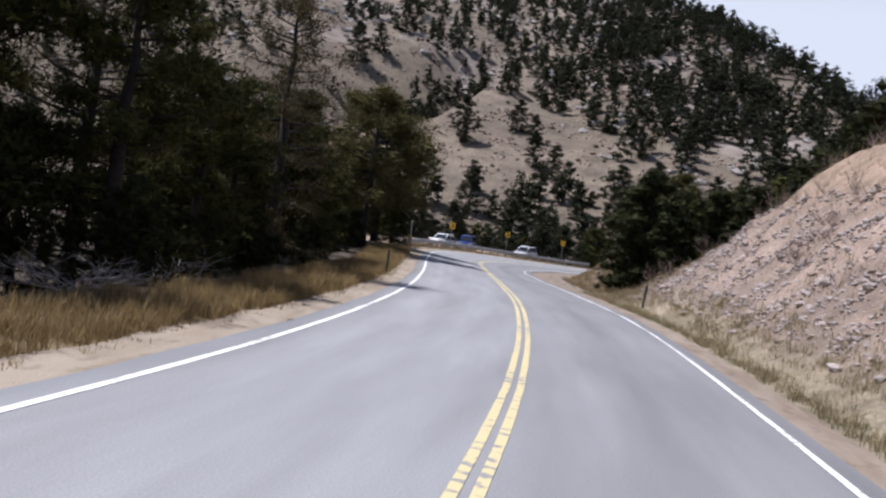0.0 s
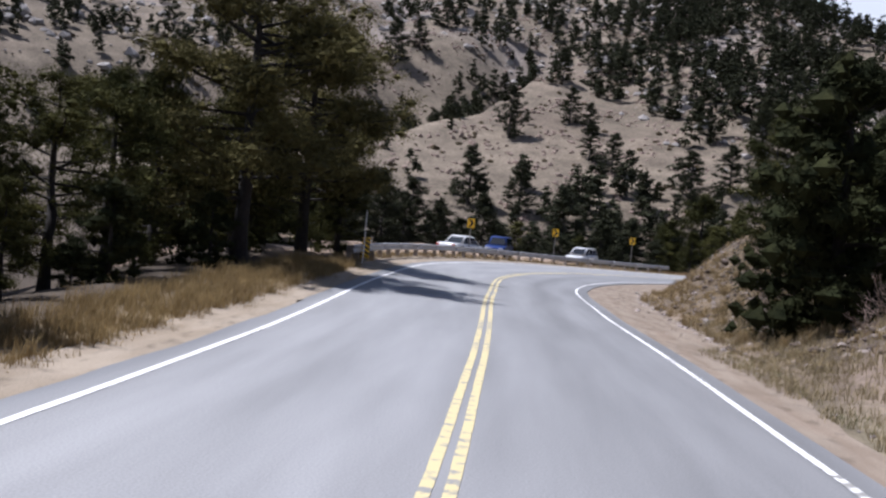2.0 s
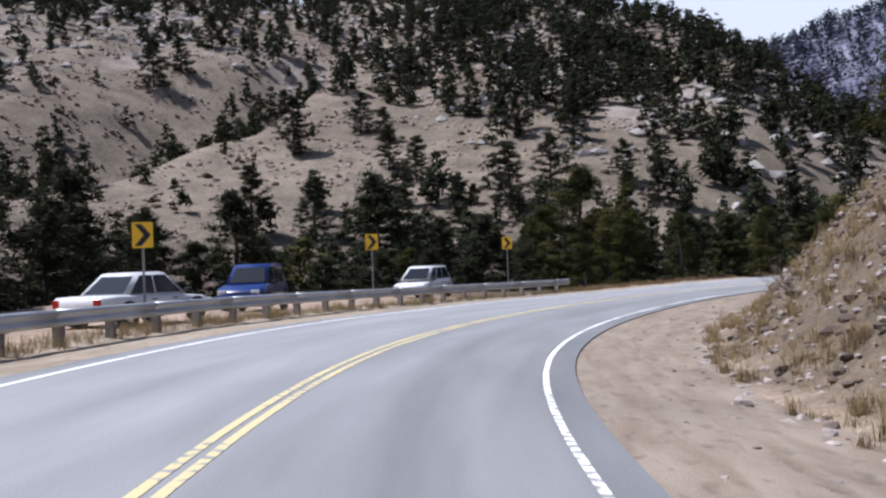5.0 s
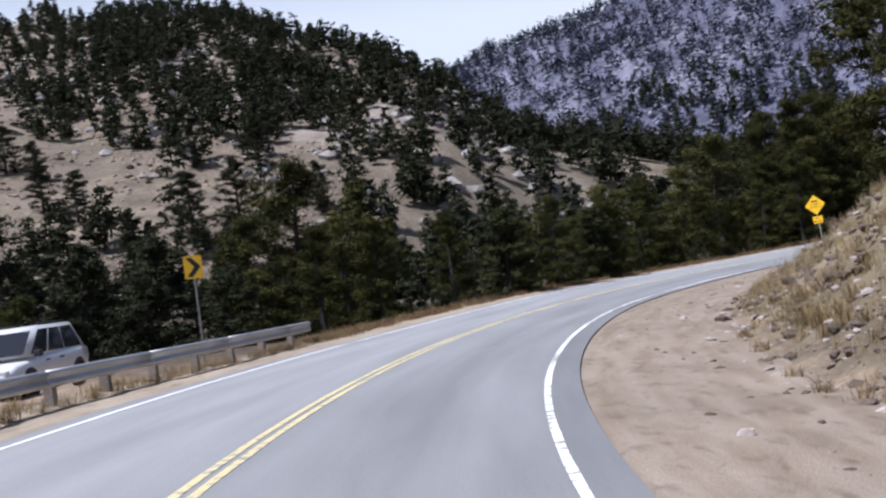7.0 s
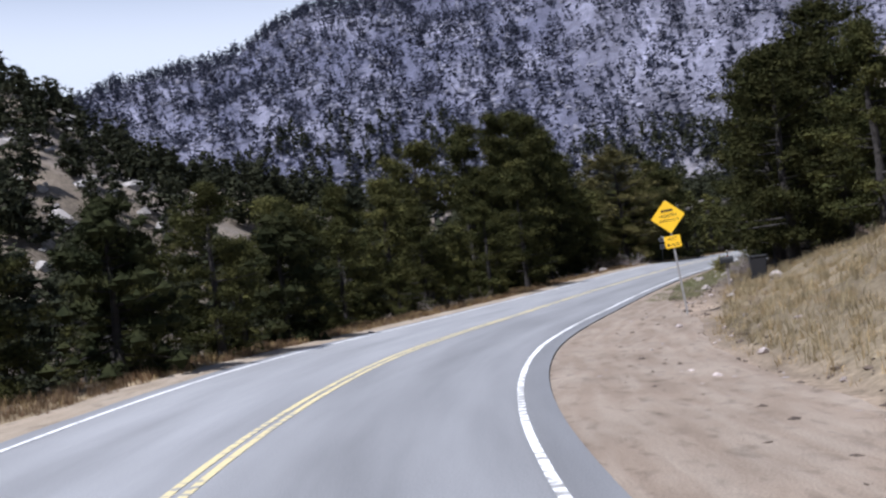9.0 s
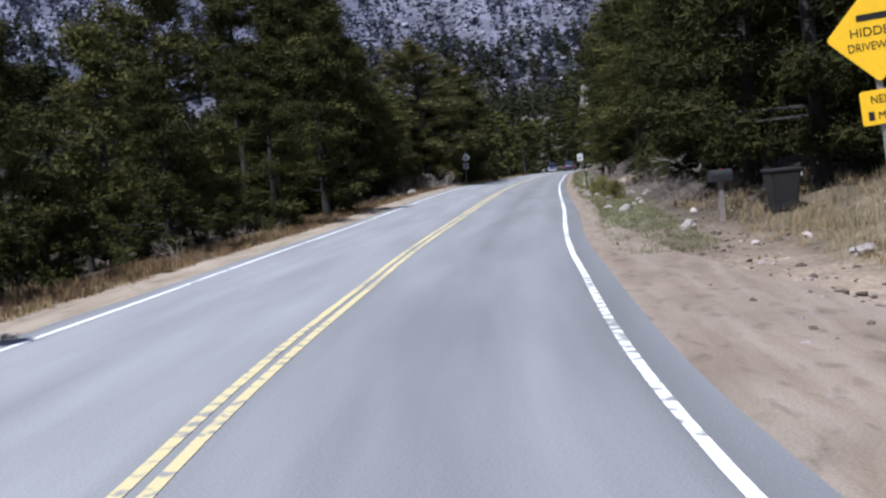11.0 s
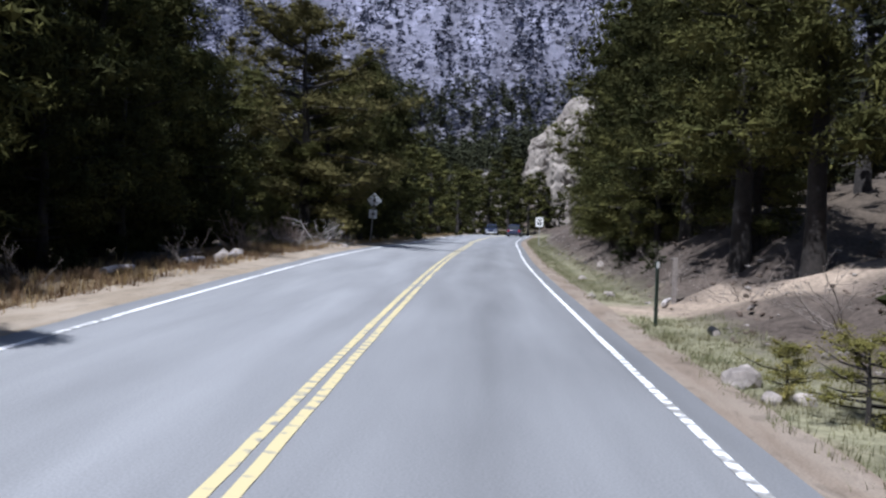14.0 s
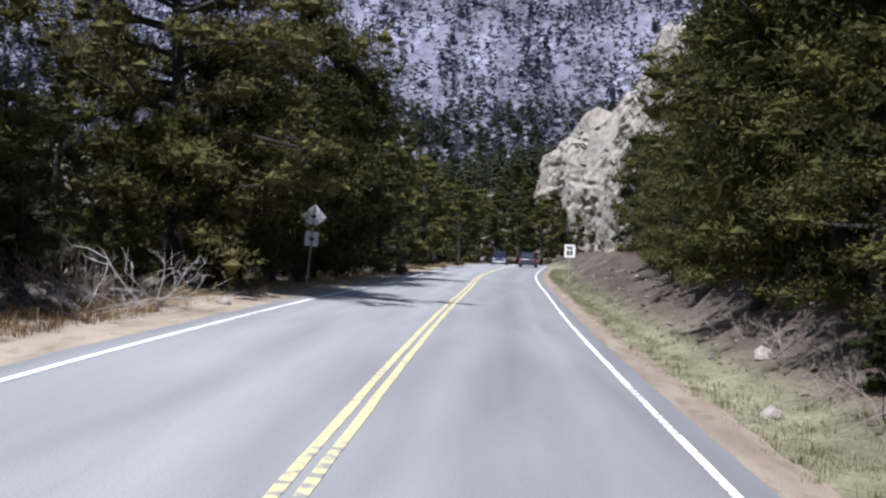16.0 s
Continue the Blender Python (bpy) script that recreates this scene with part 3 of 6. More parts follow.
    return tagged(new("ground", me), "dry grass, sand and broken rock on mountain slopes", "ground", kind="structure")


ground = build_ground()

# ---- the road ----
def paved_right(s):
    """The asphalt's inner edge, wider round the bend."""
    return EDGE - 0.08 + np.interp(s, [45, 70, 125, 150, 180], [0.0, 0.16, 0.12, 0.06, 0.04])


road_ob = sheet("road", S_MIN, S_MAX, [-EDGE, -2.2, 0, 2.2, paved_right], M_ASPHALT, 0.0, 1.0, wander=0.05, seed=31, thick=0.12, loose=(0,))
tagged(road_ob, "sun-bleached two-lane asphalt road winding through mountains", "road", kind="structure")
def sand_right(f):
    """The sandy shoulder's edge, or a line the fraction f of the way to it."""
    return lambda s: paved_right(s) - 0.06 + f * (0.10 + np.interp(s, [0, 44, 58, 75, 150, 160, 170], [0.6, 0.6, 2.4, 3.0, 3.2, 1.4, 0.6]))


sand_r = sheet("shoulder_right", S_MIN, S_MAX, [sand_right(f) for f in (0, 0.15, 0.3, 0.45, 0.6, 0.8, 1.0)], M_SAND, 0.03, 0.7, wander=0.1, seed=33, follow_ground=True, loose=(-1,))
tagged(sand_r, "pale sandy gravel shoulder along the asphalt", "shoulder", kind="structure")
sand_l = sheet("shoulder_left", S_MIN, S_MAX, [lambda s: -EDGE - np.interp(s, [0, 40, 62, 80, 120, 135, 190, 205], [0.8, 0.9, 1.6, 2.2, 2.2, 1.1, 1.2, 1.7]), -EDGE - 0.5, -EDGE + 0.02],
               M_SAND_PALE, 0.03, 0.7, wander=0.15, seed=35, follow_ground=True)
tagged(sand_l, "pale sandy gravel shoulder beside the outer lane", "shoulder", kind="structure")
def beside_centre(l):
    """A line l metres beside the middle of the yellow pair, which lies a little inside the bend."""
    return lambda s: l + np.interp(s, [50, 80, 200, 260], [0.02, 0.12, 0.11, 0.04])


for nm, l, w, mat, lab in (("edge_line_right", LANE, 0.052, M_WHITE_R, "chipped white painted edge line on asphalt"), ("edge_line_left", -LANE, 0.052, M_WHITE, "worn white painted edge line on asphalt"),
                           ("centre_line_right", 0.095, 0.054, M_YELLOW, "worn yellow painted centre line on asphalt"), ("centre_line_left", -0.095, 0.054, M_YELLOW, "worn yellow painted centre line on asphalt")):
    tagged(sheet(nm, S_MIN, S_MAX, [beside_centre(q) if mat is M_YELLOW else q for q in (l - w, l, l + w)], mat, 0.006, 0.4, wander=0.008, seed=41), lab, "road marking", kind="structure")

# ---- pines ----
GOLD = (1 + 5 ** 0.5) / 2
KNOB = np.array([(-1, GOLD, 0), (1, GOLD, 0), (-1, -GOLD, 0), (1, -GOLD, 0), (0, -1, GOLD), (0, 1, GOLD), (0, -1, -GOLD), (0, 1, -GOLD), (GOLD, 0, -1), (GOLD, 0, 1), (-GOLD, 0, -1), (-GOLD, 0, 1)]) / 1.9
KNOB_TRI = np.array([(0, 11, 5), (0, 5, 1), (0, 1, 7), (0, 7, 10), (0, 10, 11), (1, 5, 9), (5, 11, 4), (11, 10, 2), (10, 7, 6), (7, 1, 8),
                     (3, 9, 4), (3, 4, 2), (3, 2, 6), (3, 6, 8), (3, 8, 9), (4, 9, 5), (2, 4, 11), (6, 2, 10), (8, 6, 7), (9, 8, 1)])

OCTA = np.array([(1, 0, 0), (0, 1, 0), (-1, 0, 0), (0, -1, 0), (0, 0, 1), (0, 0, -1)], float)
OCTA_TRI = np.array([(0, 1, 4), (1, 2, 4), (2, 3, 4), (3, 0, 4), (1, 0, 5), (2, 1, 5), (3, 2, 5), (0, 3, 5)])


def tufts(rng, centres, radii, blades, length, width, shell=0.75, flat=0.62, core=0.0):
    """Boughs of needles: on each flattened clump most sprays lie along its skin, like shingles, and the rest stand out of it."""
    n = len(centres)
    c = np.repeat(centres, blades, 0)
    rad = np.repeat(radii, blades)[:, None]
    d = rng.normal(size=(n * blades, 3))
    d[:, 2] += 0.25
    d /= np.linalg.norm(d, axis=1)[:, None]
    L = length * rng.uniform(0.6, 1.35, (len(c), 1)) * rad
    Wd = width * rng.uniform(0.6, 1.35, (len(c), 1)) * rad
    squash = np.array([1.0, 1.0, flat])
    skin = rng.uniform(size=len(c)) < shell
    depth = np.where(skin[:, None], rng.uniform(0.55, 1.0, (len(c), 1)), rng.uniform(0.3, 0.95, (len(c), 1)))
    base = c + d * rad * depth * squash
    nrm = d / squash + rng.normal(0, 0.42, d.shape)
    nrm /= np.linalg.norm(nrm, axis=1)[:, None]
    along = np.cross(nrm, rng.normal(size=d.shape))
    along = np.where(skin[:, None], along + 0.35 * d, d + rng.normal(0, 0.35, d.shape))
    along /= np.linalg.norm(along, axis=1)[:, None] + 1e-6
    side = np.cross(nrm, along)
    side /= np.linalg.norm(side, axis=1)[:, None] + 1e-6
    tip = base + along * L * 0.6
    tip[:, 2] -= 0.10 * L[:, 0]
    back = base - along * L * 0.4
    v = np.stack([back - side * Wd * 0.5, back + side * Wd * 0.5, tip], 1).reshape(-1, 3)
    f = np.arange(len(v)).reshape(-1, 3)
    if not core:
        return v, f
    # the thick of each bough: an uneven lump that the sprays stand on
    lump = OCTA[None] * rng.uniform(0.6, 1.2, (n, 6, 1)) * (core * radii)[:, None, None] * (1.0, 1.0, flat) + np.asarray(centres)[:, None]
    k = OCTA_TRI[None] + (np.arange(n) * 6)[:, None, None] + len(v)
    return np.concatenate([v, lump.reshape(-1, 3)]), np.concatenate([f, k.reshape(-1, 3)])


def limb(verts, faces, pts, radii, sides=5):
    """A bent tapered limb through pts."""
    base = len(verts)
    pts = [np.asarray(p, float) for p in pts]
    for k, (p, r) in enumerate(zip(pts, radii)):
        t = pts[min(k + 1, len(pts) - 1)] - pts[max(k - 1, 0)]
        t /= np.linalg.norm(t) + 1e-9
        a = np.cross(t, (0.31, 0.47, 0.83))
        a /= np.linalg.norm(a)
        b = np.cross(t, a)
        for j in range(sides):
            w = 2 * np.pi * j / sides
            verts.append(p + r * (np.cos(w) * a + np.sin(w) * b))
    for k in range(len(pts) - 1):
        for j in range(sides):
            i, i2 = base + k * sides + j, base + k * sides + (j + 1) % sides
            faces.append((i, i2, i2 + sides, i + sides))


def pine(seed, height, spread, clear=0.2, limbs=40, puffs=9, blades=14, puff=0.5, needles=None, name="pine_tree", lean=0.0, ragged=0.35, blunt=0.6, spray=(0.5, 0.3), shell=0.65, core=0.34, flat=0.68):
    """A ponderosa-like pine: tapered trunk, bent limbs, needle puffs at their outer ends. Returns its meshes."""
    rng = np.random.RandomState(seed)
    verts, faces = [], []
    top = np.array([lean * height, lean * 0.5 * height, height])
    n = 9
    bend = rng.normal(0, 0.012 * height, (n, 2))
    bend[0] = 0
    spine = np.array([top * k / (n - 1) + np.r_[bend[k] * k / n, 0] for k in range(n)])
    spine[0, 2] -= 0.5
    r0 = 0.021 * height + 0.05
    limb(verts, faces, spine, [r0 * (1.35 if k == 0 else (1 - k / (n - 1)) ** 0.8 + 0.04) for k in range(n)], 9)
    cents, rads = [], []
    for k in range(limbs):
        f = clear + (1 - clear) * ((k + rng.uniform()) / limbs)
        g = (f - clear) / (1 - clear)
        prof = blunt * (g + 0.2) ** 0.3 * max(0.0, 1 - g ** 2.4) ** 0.6 + (1 - blunt) * max(0.0, 1.02 - g) ** 0.8 * min(1, g * 5 + 0.55)
        reach = spread * max(0.16, prof) * rng.uniform(1 - ragged, 1 + ragged * 0.6)
        az = rng.uniform(0, 2 * np.pi) + k * 2.4
        z0 = f * height * 0.98
        o = np.array([np.interp(z0, spine[:, 2], spine[:, 0]), np.interp(z0, spine[:, 2], spine[:, 1]), z0])
        lift = rng.uniform(-0.15, 0.4) + 0.45 * (f - 0.5)
        d = np.array([math.cos(az), math.sin(az), 0])
        m = o + d * reach * 0.55 + (0, 0, reach * lift * 0.35)
        e = o + d * reach + (0, 0, reach * lift)
        lr = 0.012 * reach + 0.012
        first = len(verts)
        limb(verts, faces, [o, m, e], [lr * 1.6, lr, lr * 0.35], 3)
        # each limb grows out of the trunk's skin
        ring = int(round(f * (n - 1))) * 9 + k % 8
        faces.append((ring, ring + 1, first, first + 1))
        for j in range(puffs):
            # needles gather in boughs: a few knots along the limb
            u = (0.50, 0.76, 1.0)[(j * 2 + k) % 3] + rng.normal(0, 0.06)
            base = o + (m - o) * min(1, u / 0.55) if u < 0.55 else m + (e - m) * (u - 0.55) / 0.45
            off = rng.normal(0, 0.20 * puff + 0.06 * reach * u, 3)
            off[2] = off[2] * 0.35 + 0.1 * puff
            cents.append(base + off)
            rads.append(puff * rng.uniform(0.6, 1.25))
    for j in range(max(3, puffs)):
        cents.append(top + rng.normal(0, 0.25 * puff, 3) - (0, 0, rng.uniform(0, 0.9) * puff))
        rads.append(puff * rng.uniform(0.5, 0.9))
    cv, cf = tufts(rng, np.array(cents), np.array(rads), blades, spray[0], spray[1], shell, flat, core)
    trunk = fast_mesh("trunk", np.array(verts), np.array(faces), M_BARK)
    trunk.polygons.foreach_set("use_smooth", [True] * len(trunk.polygons))
    crown = fast_mesh("crown", cv, cf, needles or M_PINE)
    return trunk, crown


def tree_thing(meshes, place, turn=0.0, size=1.0, label="", group="", name="pine_tree", tilt=(0, 0)):
    ob = new(name)
    ob.matrix_world = Matrix.Translation(place) @ Euler((tilt[0], tilt[1], turn)).to_matrix().to_4x4() @ Matrix.Diagonal((size, size, size, 1))
    for nm, me in zip(("trunk", "crown"), meshes):
        p = new(nm, me)
        p.parent = ob
    return tagged(ob, label, "tree", group)


def gz(x, y):
    return float(ground_z(np.array([x]), np.array([y]))[0])


TALL = [pine(100 + k, 10.0, 2.9, 0.14, 40, 6, 72, 0.72, M_PINE, blunt=0.75, ragged=0.45, spray=(0.31, 0.092)) for k in range(3)]
DARK = [pine(120 + k, 10.0, 3.0, 0.06, 44, 6, 72, 0.72, M_PINE_DARK, blunt=0.55, ragged=0.45, spray=(0.31, 0.092)) for k in range(3)]
SHADED = [pine(125 + k, 10.0, 3.1, 0.08, 44, 6, 72, 0.74, M_PINE_SHADED, blunt=0.7, ragged=0.45, spray=(0.30, 0.085)) for k in range(2)]
HIGH = [pine(130 + k, 10.0, 3.4, 0.27, 36, 6, 104, 0.72, M_PINE, blunt=0.9, ragged=0.5, spray=(0.24, 0.064)) for k in range(2)]
SPARSE = pine(140, 10.0, 3.1, 0.1, 64, 8, 26, 0.44, M_PINE_SPARSE, ragged=0.4, blunt=0.6, spray=(0.40, 0.10), shell=0.2, core=0.0)
ROUND = [pine(150 + k, 6.0, 2.4, 0.14, 36, 6, 96, 0.54, M_PINE, blunt=1.0, ragged=0.5, spray=(0.24, 0.062)) for k in range(2)]
LIGHT = [pine(160 + k, 9.0, 2.5, 0.06, 34, 3, 16, 0.74, M_PINE_FAR, blunt=0.5, ragged=0.5, spray=(0.55, 0.2), core=0.55) for k in range(3)]
BROAD = [pine(180, 12.0, 4.8, 0.15, 60, 9, 84, 0.74, M_PINE_OLIVE_LIT, blunt=0.9, ragged=0.5, spray=(0.25, 0.064), core=0.4)]
CROWN = [pine(185 + k, 10.0, 4.4, 0.22, 58, 7, 84, 0.80, M_PINE_OLIVE_LIT, blunt=1.0, ragged=0.35, spray=(0.27, 0.072)) for k in range(2)]
GIANT = [pine(195 + k, 14.0, 3.8, 0.06, 56, 7, 84, 0.82, M_PINE_DARK, blunt=0.7, ragged=0.45, spray=(0.29, 0.082)) for k in range(2)]
CONE = [pine(190 + k, 9.0, 3.7, 0.04, 60, 6, 26, 0.64, M_PINE_FAR, blunt=0.3, ragged=0.35, spray=(0.46, 0.15), core=0.45, flat=0.55) for k in range(3)]
DARK_FAR = [pine(120 + k, 10.0, 3.1, 0.06, 42, 4, 24, 0.70, M_PINE_DARK, blunt=0.5, ragged=0.5, spray=(0.46, 0.16), core=0.55) for k in range(3)]
TALL_FAR = [pine(100 + k, 10.0, 2.9, 0.12, 40, 4, 24, 0.70, M_PINE, blunt=0.75, ragged=0.5, spray=(0.46, 0.16), core=0.55) for k in range(3)]

L_PINE = "tall ponderosa pine with dark bark beside the road"

def plant(meshes, base_height, x, y, height, turn=0.0, label=L_PINE, group="roadside pines", name="pine_tree", sink=0.1):
    return tree_thing(meshes, (x, y, gz(x, y) - sink), turn, height / base_height, label, group, name)


LOW = [pine(170 + k, 5.0, 2.2, 0.03, 44, 5, 64, 0.52, M_JUNIPER, blunt=0.45, ragged=0.45, spray=(0.28, 0.075), flat=0.8, core=0.6) for k in range(2)]
SAPLING = [pine(176 + k, 3.0, 2.2, 0.04, 34, 5, 50, 0.36, M_SAPLING, blunt=1.0, ragged=0.6, spray=(0.36, 0.08)) for k in range(2)]
KIND = {"P": (SHADED, 10.0), "Y": (SAPLING, 3.0), "T": (TALL, 10.0), "D": (DARK, 10.0), "S": ([SPARSE], 10.0), "R": (ROUND, 6.0), "H": (HIGH, 10.0), "L": (LIGHT, 9.0), "J": (LOW, 5.0), "B": (BROAD, 12.0), "C": (CROWN, 10.0), "K": (CONE, 9.0), "G": (GIANT, 14.0), "D.": (DARK_FAR, 10.0), "T.": (TALL_FAR, 10.0)}
LABEL = {"P": "pine with low boughs, needles darkened as if shaded", "Y": "low yellow-green pine sapling in the verge", "G": "very tall dark pine standing over the road", "C": "broad round-topped ponderosa pine with dark trunk", "K": "cone-shaped dark pine on a slope", "B": "very broad ponderosa pine with boughs down to the ground", "T": "tall ponderosa pine with dark trunk and tufted needles", "D": "dense dark green pine beside the road", "S": "thin half-bare pine with browning needles",
         "H": "old ponderosa pine with a bare lower trunk and broad crown", "R": "broad round-crowned ponderosa pine", "L": "slender dark pine in the woods", "J": "low bushy dark green juniper"}
taken = []
rng = np.random.RandomState(5)


def kind_at(k, x, y):
    """Trees that the road never comes near are built with fewer needles."""
    s, l = along_road([x], [y])
    return KIND[k + "."] if k in "DT" and (abs(l[0]) > 19 or s[0] > 246) else KIND[k]


def row(group, *trees):
    """Trees one by one: kind, x, y, height."""
    for n, (k, x, y, h) in enumerate(trees):
        meshes, base = kind_at(k, x, y)
        taken.append((x, y))
        plant(meshes[n % len(meshes)], base, x, y, h, rng.uniform(0, 6.28), LABEL[k], group, "juniper" if k == "J" else "pine_tree")


row("pines on the outer verge", ("G", -14.8, 19.6, 13.0), ("D", -12.6, 15.6, 12), ("D", -14.4, 20.5, 12), ("S", -12.8, 24.8, 10.5), ("T", -10.6, 26.6, 4.2), ("D", -11.6, 20.0, 4.4), ("D", -11.0, 15.6, 3.8), ("S", -9.2, 31.2, 9.4), ("D", -9.4, 24.8, 5.8), ("D", -9.6, 28.2, 5.8), ("D", -9.9, 34.4, 6.2), ("D", -10.7, 36.2, 6.8), ("D", -11.0, 41.2, 7.6), ("D", -10.1, 21.2, 8.8), ("D", -10.8, 38.8, 7.2), ("T", -13.3, 36.5, 6.5), ("T", -13.6, 44.4, 6.8),
    ("T", -17.5, 38.2, 9), ("C", -11.1, 57.6, 9.6), ("C", -11.9, 66.0, 9.2), ("D", -10.9, 67.6, 5.0), ("D", -13.8, 57.2, 6.0), ("R", -12.6, 60.6, 5.6), ("R", -13.0, 50.4, 5.2), ("D", -13.0, 63.0, 6.0), ("D", -12.6, 70.5, 5.6), ("D", -13.2, 53.4, 5.6), ("D", -15.0, 66.5, 7.0), ("T", -13.2, 47.6, 4.8), ("D", -15.0, 48.5, 7.2), ("D", -20, 53.7, 9), ("D", -16.5, 62.0, 6.5), ("T", -21, 73, 7.5), ("D", -12.4, 30.6, 7.5), ("D", -11.4, 33.0, 5.0), ("D", -12.8, 40.4, 6.4), ("D", -10.8, 36.0, 4.6))
row("pines behind the lay-by", ("K", -17.0, 84.5, 4.6), ("K", -19.2, 91.5, 4.6), ("K", -18.4, 88.0, 3.8), ("K", -19.6, 95.4, 4.6), ("K", -17.4, 102.0, 4.4), ("K", -17.0, 108.2, 4.8), ("K", -15.4, 114.2, 4.6), ("K", -11.0, 124.4, 5.6), ("K", -8.0, 126.0, 5.0), ("K", -4.6, 128.4, 5.4), ("K", -1.6, 130.6, 5.0), ("K", 1.6, 132.4, 5.4), ("K", 5.0, 134.0, 5.0), ("K", -19.6, 99.5, 6.0), ("K", -18.6, 105.2, 6.4), ("K", -17.2, 111.5, 6.6), ("K", -15.6, 117.6, 5.6),
    ("K", -12.0, 121.5, 7.6), ("K", -14.2, 122.5, 5.8), ("K", -5.0, 134.2, 10.6), ("K", -0.8, 137.2, 8.0), ("K", 2.4, 141.1, 8.4), ("D", 6.8, 139.6, 8.4), ("D", 10.9, 146.3, 11.8), ("D", 15.2, 150.0, 10.4),
    ("T", -9.5, 128.5, 7.0), ("D", -3.0, 131.0, 5.5), ("D", 8.8, 133.6, 5.2), ("D", 12.2, 136.2, 5.6))
row("pines on the outer side of the bend", ("D", 16.0, 136.2, 4.6), ("J", 19.6, 137.6, 4.4), ("D", 23.2, 139.0, 5.0), ("D", 22.0, 143.5, 5.4), ("J", 27.3, 141.9, 4.2), ("D", 30.3, 145.6, 5.4), ("D", 36.7, 150.9, 7.0),
    ("T", 42.8, 155.0, 8.2), ("T", 48.4, 158.2, 10.8), ("D", 56.1, 161.9, 8.6), ("T", 62.6, 163.4, 9.6), ("T", 64.4, 166.2, 12.0), ("D", 54.8, 156.0, 7.2), ("D", 49.0, 153.6, 5.4), ("D", 34.0, 147.6, 4.8), ("D", 41.0, 150.2, 5.2))
row("pines on the outer verge ahead", ("D", 77.0, 170.6, 10.4), ("D", 101.6, 178.4, 11.5), ("D", 108.4, 181.6, 12.0), ("D", 118.0, 186.4, 11.5), ("T", 95.4, 178.6, 8.4), ("D", 58.2, 161.6, 9.0), ("P", 67.4, 165.8, 9.5), ("D", 71.6, 168.0, 9.4), ("T", 75.6, 171.0, 8.8), ("R", 82.2, 173.6, 8.4), ("B", 90.7, 174.5, 12.0), ("D", 84.2, 175.6, 9.0), ("G", 69.0, 168.2, 14.5), ("G", 73.4, 171.0, 15.0), ("G", 78.4, 174.0, 14.5), ("G", 63.6, 166.0, 14.0), ("G", 82.6, 178.0, 15.0), ("G", 58.6, 163.8, 13.0), ("R", 85.0, 173.6, 4.2), ("R", 90.6, 174.2, 5.0), ("D", 79.4, 172.0, 5.4), ("D", 75.0, 170.0, 5.6), ("R", 95.4, 176.0, 5.4), ("P", 70.6, 165.9, 5.6), ("D", 66.2, 163.7, 5.4), ("D", 102.6, 179.2, 5.6), ("D", 92.8, 174.6, 7.6),
    ("T", 98.4, 177.2, 9.2), ("D", 107.0, 180.4, 8.8), ("D", 114.0, 184.0, 8.4), ("T", 122.0, 187.4, 9.0), ("D", 131.0, 191.4, 8.6), ("T", 141.0, 195.0, 9.5), ("D", 152.0, 200.0, 9.0), ("D", 168.5, 206.0, 9.6))
row("pines above the inner verge", ("P", 57.6, 136.4, 12.0), ("J", 59.6, 139.0, 3.6), ("J", 56.0, 134.2, 4.2), ("J", 62.6, 141.0, 3.6), ("P", 60.0, 136.6, 6.0), ("J", 66.0, 144.6, 3.4), ("J", 71.0, 144.6, 3.4), ("P", 60.9, 140.0, 11.4), ("D", 63.4, 142.4, 6.0), ("P", 66.3, 143.2, 10.6), ("H", 72.1, 145.6, 10.6), ("P", 81.0, 151.0, 9.8), ("H", 77.6, 150.2, 10.5), ("H", 74.8, 148.0, 9.8), ("D", 90.8, 156.8, 11.0), ("D", 97.0, 158.4, 11.0), ("D", 104.0, 160.6, 11.0), ("D", 112.0, 163.6, 12.5), ("D", 119.0, 166.4, 12.5), ("D", 101.0, 157.6, 12.0), ("D", 93.6, 155.4, 12.0),
    ("P", 83.7, 153.2, 8.4), ("P", 88.0, 155.4, 9.4), ("R", 92.0, 157.9, 8.0), ("D", 99.6, 160.6, 9.0), ("R", 86.5, 155.9, 5.0), ("R", 92.9, 158.8, 5.4), ("R", 84.4, 154.4, 4.6),
    ("P", 47.6, 134.2, 9.4), ("P", 49.4, 132.6, 8.8), ("D", 45.4, 129.4, 8.0), ("P", 51.2, 136.8, 9.6), ("P", 54.8, 139.2, 8.6), ("J", 53.0, 138.4, 1.6), ("J", 56.6, 140.6, 1.7), ("J", 80.6, 153.4, 1.0), ("J", 84.6, 155.6, 1.1), ("R", 78.6, 150.0, 5.2), ("R", 60.2, 143.4, 1.7), ("R", 62.0, 143.6, 2.0), ("R", 57.6, 141.6, 1.4), ("J", 64.4, 145.0, 2.0), ("D", 69.8, 143.4, 5.8), ("P", 86.0, 154.0, 8.8), ("D", 95.2, 158.4, 9.4))
row("saplings in the inner verge", ("Y", 61.2, 145.8, 0.95), ("Y", 60.4, 145.0, 0.7), ("Y", 59.4, 144.9, 0.8), ("Y", 58.4, 144.2, 0.65), ("Y", 57.2, 143.6, 0.75), ("Y", 62.2, 146.7, 0.7))
row("low growth under the outer pines", ("J", -17.0, 69.4, 4.2), ("D", -18.4, 75.0, 6.0), ("J", -16.4, 72.4, 3.6), ("J", -17.6, 78.6, 4.2), ("J", -18.6, 72.0, 4.6), ("J", -15.4, 66.2, 3.0), ("D", -19.4, 80.4, 6.4))
